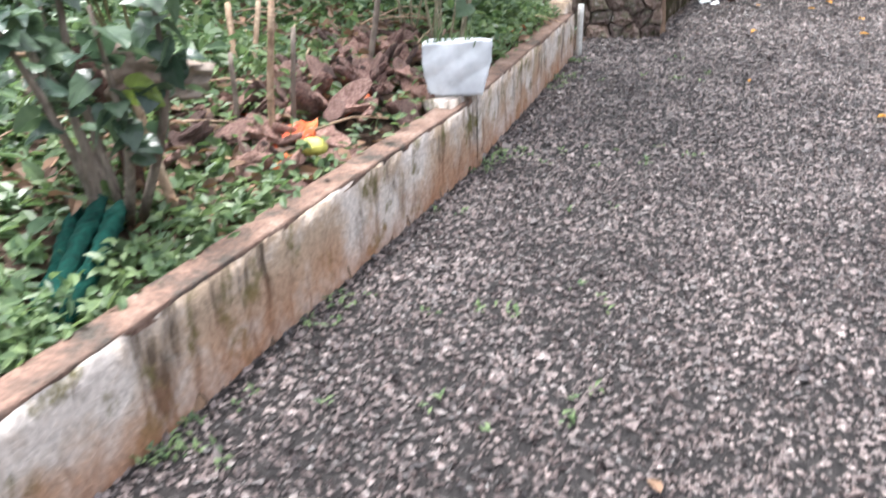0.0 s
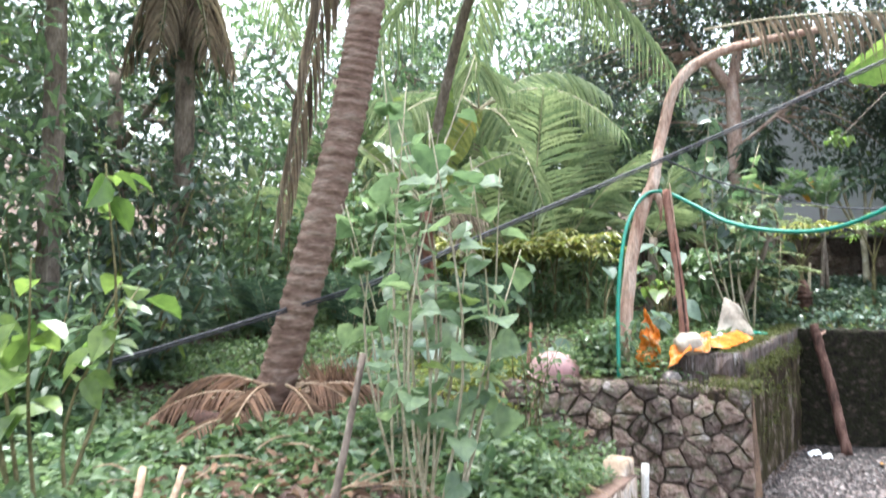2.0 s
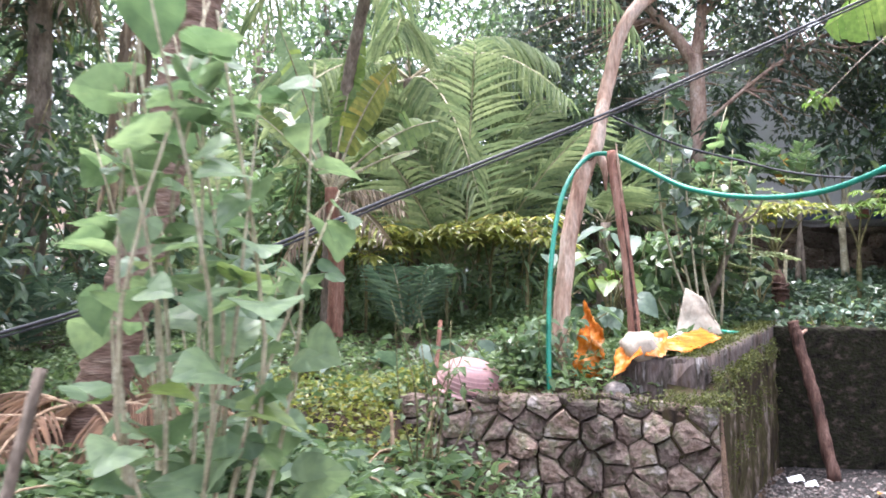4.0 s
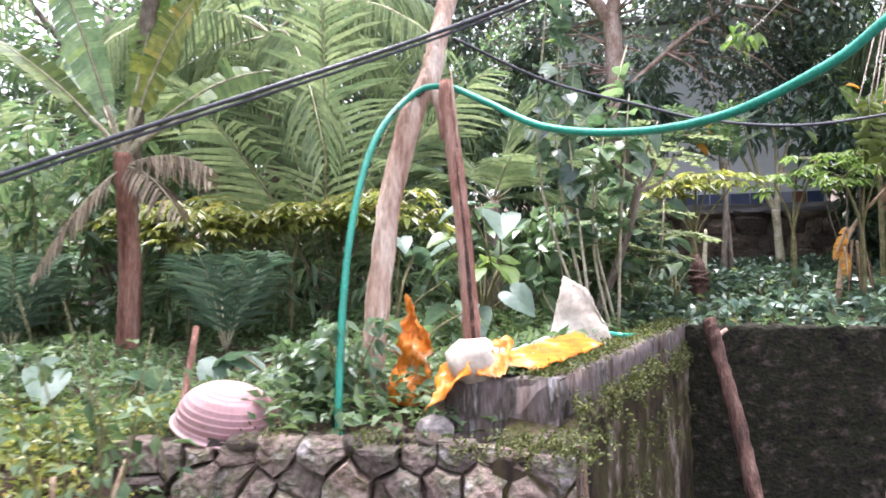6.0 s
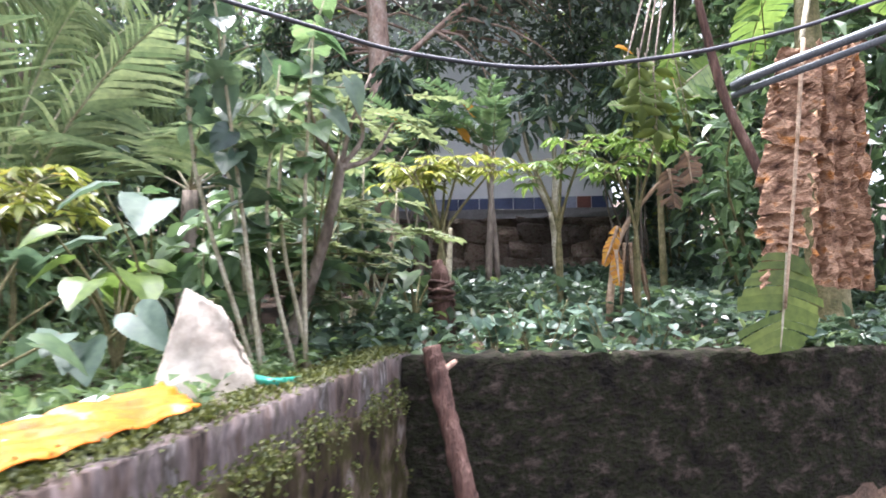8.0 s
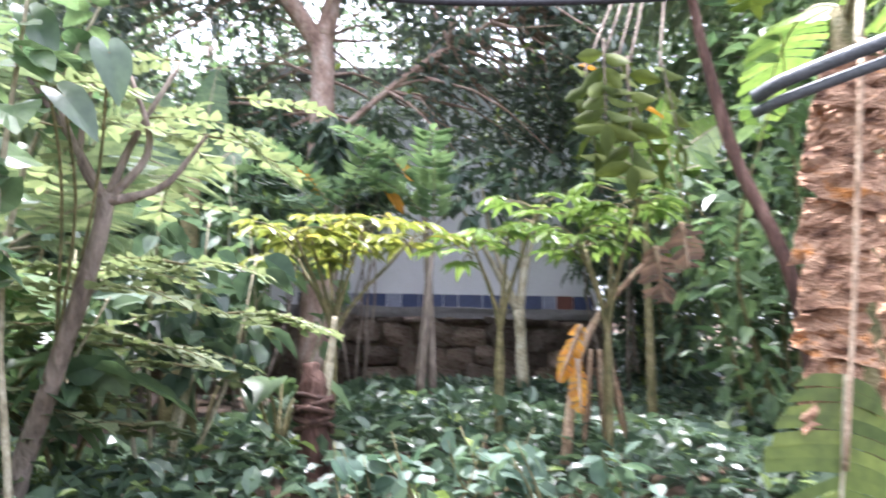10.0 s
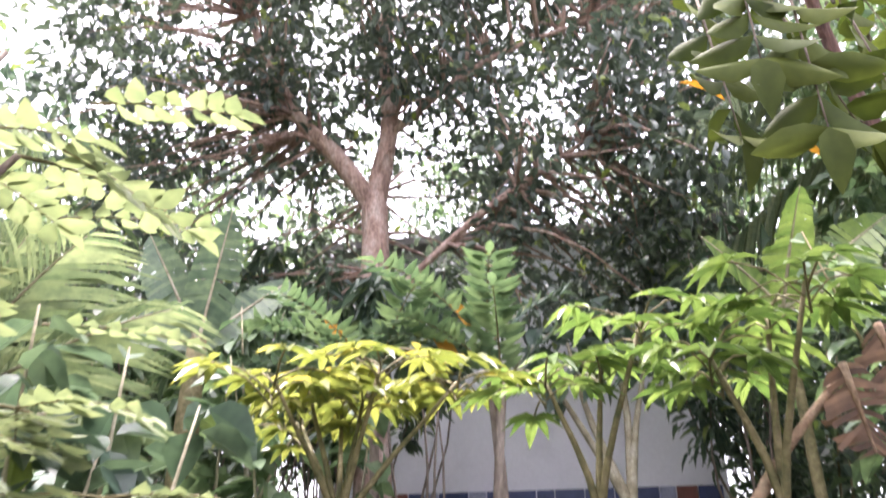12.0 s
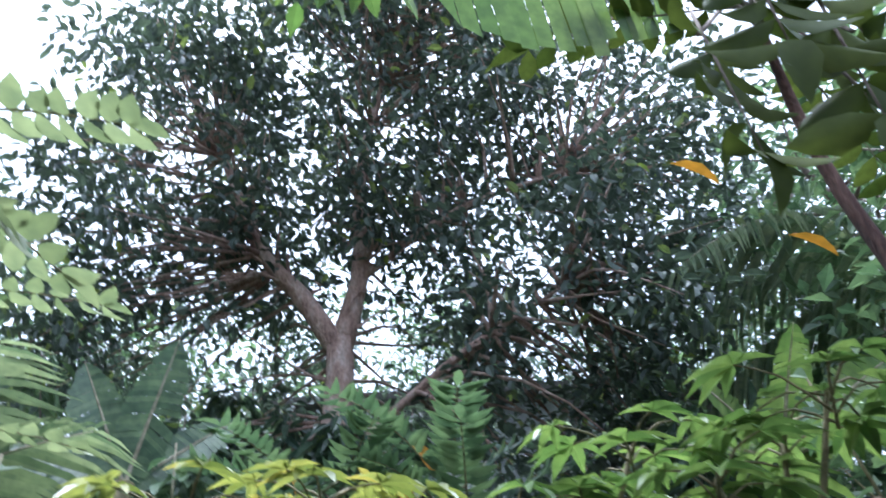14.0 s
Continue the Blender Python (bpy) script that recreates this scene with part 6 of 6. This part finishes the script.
tagged(hose2, "short end of green hose on the parapet", "hose")

# dead arching trunk and its split prop
arch = thing("dead_trunk", (1.1, 8.65, 0.9), "bare bent dead trunk, reddish and barkless", "dead tree")
part("trunk", tube(Geo(), [(1.1, 8.62, 0.8), (1.11, 8.65, 1.25), (1.17, 8.72, 1.85), (1.27, 8.8, 2.3), (1.37, 8.86, 2.55), (1.40, 8.9, 2.72), (1.46, 9.0, 3.0), (1.61, 9.0, 3.5), (2.0, 9.0, 3.78), (2.85, 9.0, 3.95)], [0.062, 0.058, 0.058, 0.06, 0.055, 0.05, 0.05, 0.05, 0.045, 0.03], 12, 60, 0.1), M_DEADWOOD, arch, smooth=True)
part("snag", tube(Geo(), [(1.36, 8.86, 2.5), (1.42, 8.8, 2.38), (1.43, 8.78, 2.2)], [0.04, 0.03, 0.008], 7, 8, 0.15), M_DEADWOOD, arch, smooth=True)
prop = thing("wooden_prop", (1.60, 8.39, 0.95), "split reddish wooden pole propping the dead trunk", "pole")
PROP = np.array([(1.60, 8.39, 0.95), (1.58, 8.43, 1.28), (1.545, 8.5, 1.7), (1.50, 8.58, 2.1), (1.455, 8.65, 2.46)])
shaft = part("shaft", tube(Geo(), PROP, [0.043, 0.040, 0.036, 0.038, 0.034], 11, 34, 0.17), M_REDWOOD, prop, smooth=True)
part("split", tube(Geo(), PROP[:4] + (0.006, -0.037, 0), [0.003, 0.009, 0.011, 0.006, 0.002], 6, 30, 0.3), M_VINE, shaft, "dark crack running up the pole", True)
part("splinter", tube(Geo(), PROP[3:] + ((0.02, -0.03, 0.02), (0.03, -0.03, 0.06)), [0.006, 0.011, 0.002], 6, 12, 0.25), M_DEADWOOD, shaft, "pale raised splinter", True)

# cables
def hang_cable(pts, r, mat, label, n=80):
    return tagged(part("cable", tube(Geo(), pts, [r, r], 7, n), mat, smooth=True), label, "cable")


CABLE = np.array([(-5.31, 5.52, 0.12), (-3.39, 6.60, 0.79), (-1.79, 7.5, 1.345), (-1.14, 7.55, 1.55), (-0.75, 7.65, 1.70), (0.10, 8.1, 2.12), (1.475, 8.8, 2.776), (2.53, 9.0, 3.265), (5.0, 9.2, 4.4)])
hang_cable(CABLE, 0.0115, M_CABLE, "thick black cable slung across the garden")
hang_cable(CABLE + (0.0, 0.012, -0.024), 0.008, M_CABLE, "black cable slung beside a thicker one")
hang_cable([(1.48, 9.05, 2.8), (2.0, 9.3, 2.62), (2.55, 9.4, 2.49), (2.92, 9.4, 2.40), (3.42, 9.4, 2.36), (3.95, 9.4, 2.42), (4.36, 9.4, 2.51), (4.84, 9.4, 2.66), (6.0, 9.4, 3.1)], 0.009, M_CABLE, "thin black wire sagging over the back wall")
hang_cable([(4.56, 9.95, 2.46), (4.66, 9.8, 2.50), (5.3, 9.4, 2.72), (6.4, 8.8, 3.1)], 0.022, M_GREY, "grey plastic pipe held up beside the wall", 24)
hang_cable([(4.57, 9.97, 2.42), (4.68, 9.82, 2.455), (5.3, 9.42, 2.66), (6.4, 8.82, 3.04)], 0.017, M_GREY, "grey plastic pipe held up beside the wall", 24)

# withered blades hanging from the banana at the wall
M_BLADE = rough_material("withered_banana_blade", [(0.09, 0.045, 0.028), (0.27, 0.15, 0.09), (0.40, 0.25, 0.16), (0.46, 0.19, 0.05)], 7, 0.8, 0.9, 60, (1, 1, 2.2))
for k in range(7):
    z = 2.72 - 0.165 * k
    x = 5.03 - 0.024 * k
    w = 0.15 + 0.05 * math.sin(k * 0.5 + 0.4)
    tilt = 0.05 * math.sin(k * 2.3)
    part("blade", cloth([(x - w, 10.10 + 0.03 * (k % 2), z - 0.20 - tilt), (x + w * 0.9, 10.13, z - 0.17 + tilt), (x + w * 0.75, 10.15, z + 0.01), (x - w * 0.6, 10.12 + 0.03 * (k % 2), z)], 14, 12, 0.022, 71 + k, 0.003, 6), M_BLADE, ban, "dry brown folded section of a leaf blade")
part("blade", cloth([(5.12, 10.24, 1.5), (5.46, 10.2, 1.46), (5.48, 10.22, 2.8), (5.2, 10.2, 2.8)], 16, 48, 0.06, 72, 0.004, 9), M_BLADE, ban, "dry brown crumpled leaf blade")
part("midrib", tube(Geo(), [(5.04, 10.08, 2.76), (4.94, 10.06, 2.0), (4.86, 10.06, 1.38)], [0.012, 0.007], 6, 12), M_STRAWRIB, ban, smooth=True)

# leaning log in the corner
log = thing("leaning_log", (3.26, 9.78, 0), "dark reddish log with notches leaning in the wall corner", "log")
part("shaft", tube(Geo(), [(3.28, 9.72, 0.0), (3.2, 9.9, 0.6), (3.12, 10.04, 1.05), (3.085, 10.09, 1.24)], [0.05, 0.048, 0.046, 0.05, 0.042], 11, 34, 0.14), M_DARKLOG, log, smooth=True)
part("peg", tube(Geo(), [(3.11, 10.04, 1.12), (3.2, 10.1, 1.17)], [0.02, 0.012], 7, 5, 0.1), M_DEADWOOD, log, smooth=True)

# orange plastic and sacks on the parapet
up = part("orange_plastic_sheet", cloth([(1.18, 8.52, 0.92), (1.40, 8.42, 0.9), (1.38, 8.5, 1.22), (1.27, 8.6, 1.42)], 16, 22, 0.045, 11), M_ORANGE, smooth=True)
tagged(up, "crumpled orange plastic sheet standing up among weeds", "plastic sheet")
flat = part("orange_plastic_sheet", cloth([(1.40, 8.03, 0.95), (1.58, 8.02, 1.12), (1.62, 8.3, 1.24), (1.45, 8.3, 1.13)], 14, 14, 0.02, 12), M_ORANGE, smooth=True)
tagged(flat, "orange plastic sheet hanging over the parapet's end", "plastic sheet")
strip = part("orange_plastic_sheet", cloth([(1.62, 8.1, 1.16), (1.86, 8.06, 1.125), (2.22, 8.8, 1.165), (2.1, 8.9, 1.23)], 16, 26, 0.012, 13), M_ORANGE, smooth=True)
tagged(strip, "orange plastic sheet spread along the parapet top", "plastic sheet")
fold = part("orange_plastic_sheet", cloth([(1.60, 8.06, 1.10), (1.72, 8.02, 1.10), (1.76, 8.2, 1.24), (1.62, 8.22, 1.22)], 12, 12, 0.022, 14), M_ORANGE, smooth=True)
tagged(fold, "folded orange plastic sheet on the parapet", "plastic sheet")
bundle = part("sack", lump((1.60, 8.22, 1.135), (0.11, 0.13, 0.085), 5, 0.26), M_SACK2, smooth=True)
tagged(bundle, "crumpled dirty white sack on the parapet", "sack")
white = part("plastic_sheet", cloth([(1.75, 8.42, 1.17), (1.85, 8.35, 1.16), (2.05, 8.75, 1.17), (1.95, 8.85, 1.20)], 10, 16, 0.015, 15), M_SACK, smooth=True)
tagged(white, "white plastic sheet lying on weeds behind the parapet", "plastic sheet")
tent = thing("sack", (2.1, 9.35, 1.1), "grey-white woven sack standing in a peak on the parapet", "sack")
part("cloth", cloth([(1.97, 9.28, 1.08), (2.37, 9.32, 1.12), (2.22, 9.42, 1.44), (2.09, 9.42, 1.52)], 20, 20, 0.014, 16, 0.005, 2.2), M_SACK2, tent, smooth=True)
part("back_fold", cloth([(2.37, 9.32, 1.12), (2.36, 9.55, 1.10), (2.22, 9.5, 1.36), (2.22, 9.42, 1.44)], 12, 12, 0.02, 17, 0.005), M_SACK2, tent, smooth=True)
rock = part("white_stone", lump((1.43, 8.1, 0.86), (0.075, 0.06, 0.065), 21, 0.1, 0.75), rough_material("pale_stone", [(0.17, 0.14, 0.13), (0.36, 0.32, 0.30)], 9, 0.85))
tagged(rock, "pale stone lying at the parapet's foot", "stone")

# old sack caught on the stems behind the low wall
old_sack = part("sack", cloth([(-1.14, 2.75, 0.76), (-0.81, 2.75, 0.76), (-0.75, 2.75, 0.88), (-1.1, 2.75, 0.97)], 18, 12, 0.03, 33, 0.004, 4), M_CARD, smooth=True)
tagged(old_sack, "torn dirty white sack draped over stems behind the wall", "sack")

dump = part("sack", lump((-1.62, 3.75, 0.52), (0.33, 0.16, 0.17), 44, 0.22, 0.75), M_CARD, smooth=True)
tagged(dump, "bulging dirty brown-white sack dumped behind the low wall", "sack")

# upright sticks
for pts, r, mat, lab in ((((0.265, 8.2, 0.42), (0.27, 8.33, 0.85), (0.29, 8.48, 1.28)), 0.018, M_REDWOOD, "reddish stick leaning on the stone wall"),
                         (((0.28, 7.4, 0.3), (0.33, 7.45, 0.6), (0.36, 7.6, 0.85)), 0.012, M_STRAW, "pale dry stalk before the stone wall"),
                         (((0.15, 7.42, 0.3), (0.14, 7.5, 0.6), (0.12, 7.55, 0.8)), 0.014, M_STRAW, "pale dry stalk before the stone wall"),
                         (((-0.46, 4.72, 0.3), (-0.38, 4.8, 0.75), (-0.3, 4.9, 1.3)), 0.02, M_BARK, "thin brown trunk cut off among the rubbish"),
                         (((-1.14, 4.3, 0.25), (-1.13, 4.4, 0.5), (-1.18, 4.6, 0.82)), 0.022, M_STRAW, "cut pale stem among the rubbish"),
                         (((-1.05, 4.4, 0.3), (-1.04, 4.5, 0.55), (-1.02, 4.65, 0.82)), 0.018, M_STRAW, "cut pale stem among the rubbish"),
                         (((-0.72, 3.42, 0.25), (-0.74, 3.45, 0.55), (-0.70, 3.5, 0.98)), 0.018, M_STRAW, "pale brown stem standing in the rubbish"),
                         (((-0.66, 3.5, 0.25), (-0.66, 3.52, 0.5), (-0.63, 3.55, 0.86)), 0.013, M_BARK, "thin brown stem standing in the rubbish"),
                         (((-1.75, 3.1, 0.86), (-1.45, 3.15, 0.84), (-1.05, 3.2, 0.74)), 0.014, M_STRAW, "pale peeled branch lying over a sack"),
                         (((-0.95, 3.5, 0.25), (-0.92, 3.55, 0.5), (-0.93, 3.6, 0.75)), 0.014, M_BARK, "thin dark stem among the rubbish"),
                         (((-1.18, 2.85, 0.2), (-1.12, 2.8, 0.55), (-1.2, 2.75, 0.95)), 0.042, M_VINE, "dark mossy trunk behind the low wall"),
                         (((-0.93, 2.75, 0.2), (-1.0, 2.75, 0.5), (-1.05, 2.75, 0.8)), 0.022, M_STRAW, "pale bamboo-like stem behind the low wall")):
    tagged(part("stick", tube(Geo(), pts, [r, r * 0.8], 7, 10, 0.08), mat, smooth=True), lab, "stick")

# green netting rolled behind the low wall
net = thing("green_net_roll", (-1.1, 2.2, 0.28), "dark green netting rolled up behind the low wall", "netting")
for pts in (((-1.12, 1.9, 0.3), (-1.1, 2.2, 0.42), (-1.16, 2.6, 0.46)), ((-1.05, 1.95, 0.32), (-1.04, 2.25, 0.42), (-1.1, 2.6, 0.44)), ((-1.17, 2.0, 0.28), (-1.2, 2.3, 0.36), (-1.25, 2.6, 0.42))):
    part("roll", tube(Geo(), pts, [0.022, 0.034, 0.026, 0.036, 0.02], 9, 24, 0.22), M_GREENCLOTH, net, smooth=True)

# rubbish heap: husks, rags, fruit
HUSKS = []
for s in range(6):
    bm = lump((0, 0, 0), (1, 0.62, 0.42), 40 + s, 0.2, 0.85)
    for vert in bm.verts:
        if vert.co.z > 0:
            vert.co.z *= 0.35 - 0.5 * max(0, 0.6 - (vert.co.x ** 2 + vert.co.y ** 2))
    me = bpy.data.meshes.new("coconut_husk")
    bm.to_mesh(me)
    bm.free()
    me.materials.append(M_HUSK)
    HUSKS.append(me)
rh = np.random.default_rng(12)
for i in range(210):
    y = rh.uniform(3.0, 5.6)
    off = rh.uniform(0.18, 1.15) if i % 3 else rh.uniform(0.18, 1.7)
    x = float(wall_x(y)) - off
    if y > 4.6 and off < 0.3:
        continue
    pile = 0.16 * math.exp(-((off - 0.55) / 0.4) ** 2) * math.exp(-((y - 4.0) / 0.9) ** 2)
    s = rh.uniform(0.05, 0.10)
    ob = new("coconut_husk", HUSKS[rh.integers(6)])
    ob.matrix_world = Matrix.LocRotScale((x, y, on_ground(x, y) + pile * rh.uniform(0.3, 1.0) + s * 0.3), Euler(rh.uniform(-0.9, 0.9, 3) * (1, 1, 3.4)), (s * 1.2, s * 0.85, s * 0.85))
    tagged(ob, "wet brown coconut husk on the rubbish heap", "coconut husk", "coconut husks on the heap")
for x, y, z, s, seed in ((-0.80, 3.6, 0.42, 0.07, 1), (-0.64, 3.2, 0.40, 0.06, 2), (-0.62, 3.42, 0.47, 0.07, 3), (-0.42, 3.85, 0.47, 0.08, 4), (-0.95, 3.75, 0.42, 0.05, 5), (0.2, 5.5, 0.42, 0.08, 6), (0.5, 5.9, 0.45, 0.07, 7), (-0.75, 3.3, 0.42, 0.05, 8)):
    z -= 0.05
    c = [(x - s, y - s, z), (x + s, y - s * 0.6, z), (x + s, y + s, z + 0.05), (x - s, y + s, z + 0.03)]
    tagged(part("rag", cloth(c, 10, 10, 0.025, seed), M_RED, smooth=True), "torn red-orange rag on the rubbish heap", "rag")
fruit = part("fruit_rind", lump((-0.54, 3.25, 0.425), (0.06, 0.04, 0.035), 31, 0.08, 0.9), M_FRUIT, smooth=True)
tagged(fruit, "yellow-green fruit rind on the rubbish heap", "fruit")
for i in range(60):
    y = rh.uniform(3.2, 7.3)
    x = float(wall_x(y)) - rh.uniform(0.25, 2.2)
    z = on_ground(x, y) + rh.uniform(0.05, 0.16)
    a, L = rh.uniform(0, 6.3), rh.uniform(0.15, 0.5)
    tagged(part("dry_twig", tube(Geo(), [(x, y, z), (x + L * 0.5 * math.cos(a), y + L * 0.5 * math.sin(a), z + 0.03), (x + L * math.cos(a), y + L * math.sin(a), z)], [0.007, 0.004], 5, 5), M_STRAW, smooth=True), "pale dry twig on the rubbish heap", "twig", "twigs on the heap")
n = 1700
y = rng.uniform(2.6, 7.6, n)
x = wall_x(y) - rng.uniform(0.14, 2.3, n)
litter = leaves(Geo(), OVATE, np.stack([x, y, ground_z(x, y) + rng.uniform(0.0, 0.09, n)], 1), sphere_dirs(n) * (1, 1, 0.3), np.array([0, 0, 1.0]) + rng.normal(0, 0.5, (n, 3)), rng.uniform(0.04, 0.13, n), 0.045)
tagged(part("leaf_litter", litter, M_L_DRY), "dry brown leaves littering the heap", "leaf litter", kind="stuff")

n = 2600
y = rng.uniform(1.2, 7.5, n)
x = wall_x(y) - rng.uniform(0.10, 0.36, n)
keep = (y < stone_y(x) - 0.02) & ((y < 2.9) | (y > 5.0) | (rng.uniform(size=n) < 0.15))
x, y = x[keep], y[keep]
n = len(x)
edge = leaves(Geo(), ROUNDED, np.stack([x, y, ground_z(x - 0.2, y) + rng.uniform(0.01, 0.14, n)], 1), sphere_dirs(n) * (1, 1, 0.4) + (0, 0, 0.15), np.array([0, 0, 1.0]) + rng.normal(0, 0.4, (n, 3)), rng.uniform(0.03, 0.075, n), rng.uniform(0.02, 0.04, n))
tagged(part("weeds", edge, M_L_GRASS), "small weeds crowding against the low wall", "weeds", kind="stuff")

# dry fronds round the palm's foot
heap = thing("dry_frond_heap", (-1.7, 7.3, 0.5), "heap of dry brown palm fronds at the palm's foot", "dry fronds")
for i in range(26):
    a = rng.uniform(0, 6.3)
    L = rng.uniform(0.5, 1.1)
    b = (-1.6 + 0.15 * math.cos(a), 7.35 + 0.2 * math.sin(a), 0.55 + 0.3 * rng.uniform())
    lf, st = Geo(), Geo()
    frond(lf, st, b, (math.cos(a), math.sin(a) * 0.8 - 0.25, rng.uniform(-0.05, 0.5)), L, rng.uniform(0.35, 0.8), 0.3, 26, 0.5, 0.018, 0.012)
    f = part("frond", lf, M_L_HEAP, heap)
    f["kind"] = "stuff"
    part("rib", st, M_STRAW, f, smooth=True)
for i in range(9):
    b = np.array((-1.38 + 0.05 * i - 0.05 * (i % 3), 7.86 + 0.05 * (i % 4), 0.5))
    lf = Geo()
    k = 34
    d = np.array([0.0, -0.1, 1.0]) + rng.normal(0, 0.26, (k, 3)) * (1, 0.7, 0.3)
    leaves(lf, STRIP, b + rng.normal(0, 0.03, (k, 3)), d, sphere_dirs(k), rng.uniform(0.28, 0.55, k), rng.uniform(0.007, 0.016, k))
    f = part("frond", lf, M_L_HEAP, heap, "upright broom of dry brown leaflets")
    f["kind"] = "stuff"
log2 = part("fallen_log", tube(Geo(), [(-2.35, 6.95, 0.55), (-2.0, 6.85, 0.6), (-1.75, 6.8, 0.58)], [0.09, 0.1, 0.085], 10, 10, 0.1), M_DARKLOG, smooth=True)
tagged(log2, "pale fallen palm log among weeds", "log")

# fallen leaves and scraps on the gravel
for x, y, s, m in ((2.9, 7.75, 0.06, 1), (4.24, 9.4, 0.07, 1), (3.73, 7.5, 0.06, 1), (2.63, 4.84, 0.06, 1), (2.9, 9.6, 0.08, 0), (2.98, 9.45, 0.06, 0), (2.19, 5.85, 0.03, 1), (3.4, 9.2, 0.05, 1), (4.6, 9.7, 0.06, 1), (0.55, 1.6, 0.04, 2), (0.05, 1.2, 0.05, 1), (0.15, 4.05, 0.03, 2), (3.9, 8.9, 0.05, 1), (4.1, 8.2, 0.06, 1)):
    a = rh.uniform(0, 6.3)
    g = leaves(Geo(), OVATE, [(x, y, 0.035)], [(math.cos(a), math.sin(a), 0.1)], (0.1, 0.1, 1), s * 1.6, s * 0.9)
    if m == 0:
        tagged(part("paper_scrap", cloth([(x, y, 0.02), (x + s * 1.4, y, 0.02), (x + s * 1.4, y + s, 0.05), (x, y + s, 0.04)], 7, 7, 0.012, int(x * 10)), M_SACK), "pale crumpled scrap on the gravel", "scrap")
    else:
        tagged(part("fallen_leaf", g, M_L_ORANGE if m == 1 else M_L_DRY), "withered leaf on the gravel", "leaf", "fallen leaves on the gravel")
# sprouts in the gravel along the wall
n = 420
y = rng.uniform(1.5, 7.0, n)
off = np.where(rng.uniform(size=n) < 0.6, rng.uniform(0.02, 0.16, n), rng.uniform(0.1, 1.2, n))
x = wall_x(y) + off
keep = np.sin(3.1 * y + 1.2) + np.sin(7.7 * y) + rng.normal(0, 0.3, n) > 0.7
x, y = x[keep], y[keep]
k = len(x)
spr = leaves(Geo(), OVAL, np.stack([np.repeat(x, 4), np.repeat(y, 4), np.full(4 * k, 0.02)], 1) + rng.normal(0, 0.015, (4 * k, 3)) * (1, 1, 0.3), sphere_dirs(4 * k) * (1, 1, 0.2) + (0, 0, 0.5), (0, 0, 1), rng.uniform(0.02, 0.045, 4 * k), 0.014)
tagged(part("sprouts", spr, M_L_GRASS), "tiny green sprouts in the gravel beside the wall", "weeds", kind="stuff")

# moss and small creepers on the retaining wall
def moss_clumps(n, per, place, facing):
    g = Geo()
    for k in range(n):
        p, r = place()
        q = p + rng.normal(0, 1, (per, 3)) * r
        leaves(g, OVAL, q, sphere_dirs(per) + facing, sphere_dirs(per) * 0.5 + facing, rng.uniform(0.012, 0.028, per), 0.013)
    return g


def on_side():
    u = rng.uniform(0, 1)
    y = 7.74 + 2.45 * u
    if rng.uniform() < 0.62:
        z, dx = rng.normal(0.95 + 0.06 * u - 0.14 * max(0, 0.1 - u) / 0.1, 0.03), 0.0
    else:
        z, dx = (0.9 + 0.08 * u) * rng.uniform(0.15, 1.0) ** 0.7, 0.012
    return np.array([float(side_x(y)) - 0.045 + dx - 0.02 * z, y, z]), np.array([0.012, 0.05, 0.022])


def on_stones():
    u = rng.uniform(0.2, 1.95)
    return np.array([u, float(stone_y(u)) + 0.13 + rng.uniform(-0.02, 0.22), rng.uniform(0.80, 0.88)]), np.array([0.05, 0.02, 0.015])


tagged(part("moss", moss_clumps(150, 24, on_side, np.array([0.8, -0.4, 0.4])), M_L_MOSS), "moss and tiny creepers on the retaining wall's ledge", "moss", kind="stuff")
tagged(part("moss", moss_clumps(46, 22, on_stones, np.array([0, -0.6, 0.7])), M_L_MOSS), "moss on the rubble wall's upper stones", "moss", kind="stuff")
tagged(part("moss", moss_clumps(170, 26, lambda: ((lambda u: np.array([1.93 + 1.08 * u - 0.09, 7.96 + 2.35 * u + 0.04, 1.10 + 0.115 * u]))(rng.uniform(0, 1)), np.array([0.05, 0.06, 0.008])), np.array([0, 0, 1.0])), M_L_MOSS), "moss along the parapet's top", "moss", kind="stuff")
tagged(part("moss", moss_clumps(40, 24, lambda: (np.array([rng.uniform(1.7, 2.03), rng.uniform(7.74, 7.95), rng.uniform(0.80, 0.9)]), np.array([0.04, 0.03, 0.012])), np.array([0, -0.6, 0.7])), M_L_MOSS), "moss where the two retaining walls meet", "moss", kind="stuff")
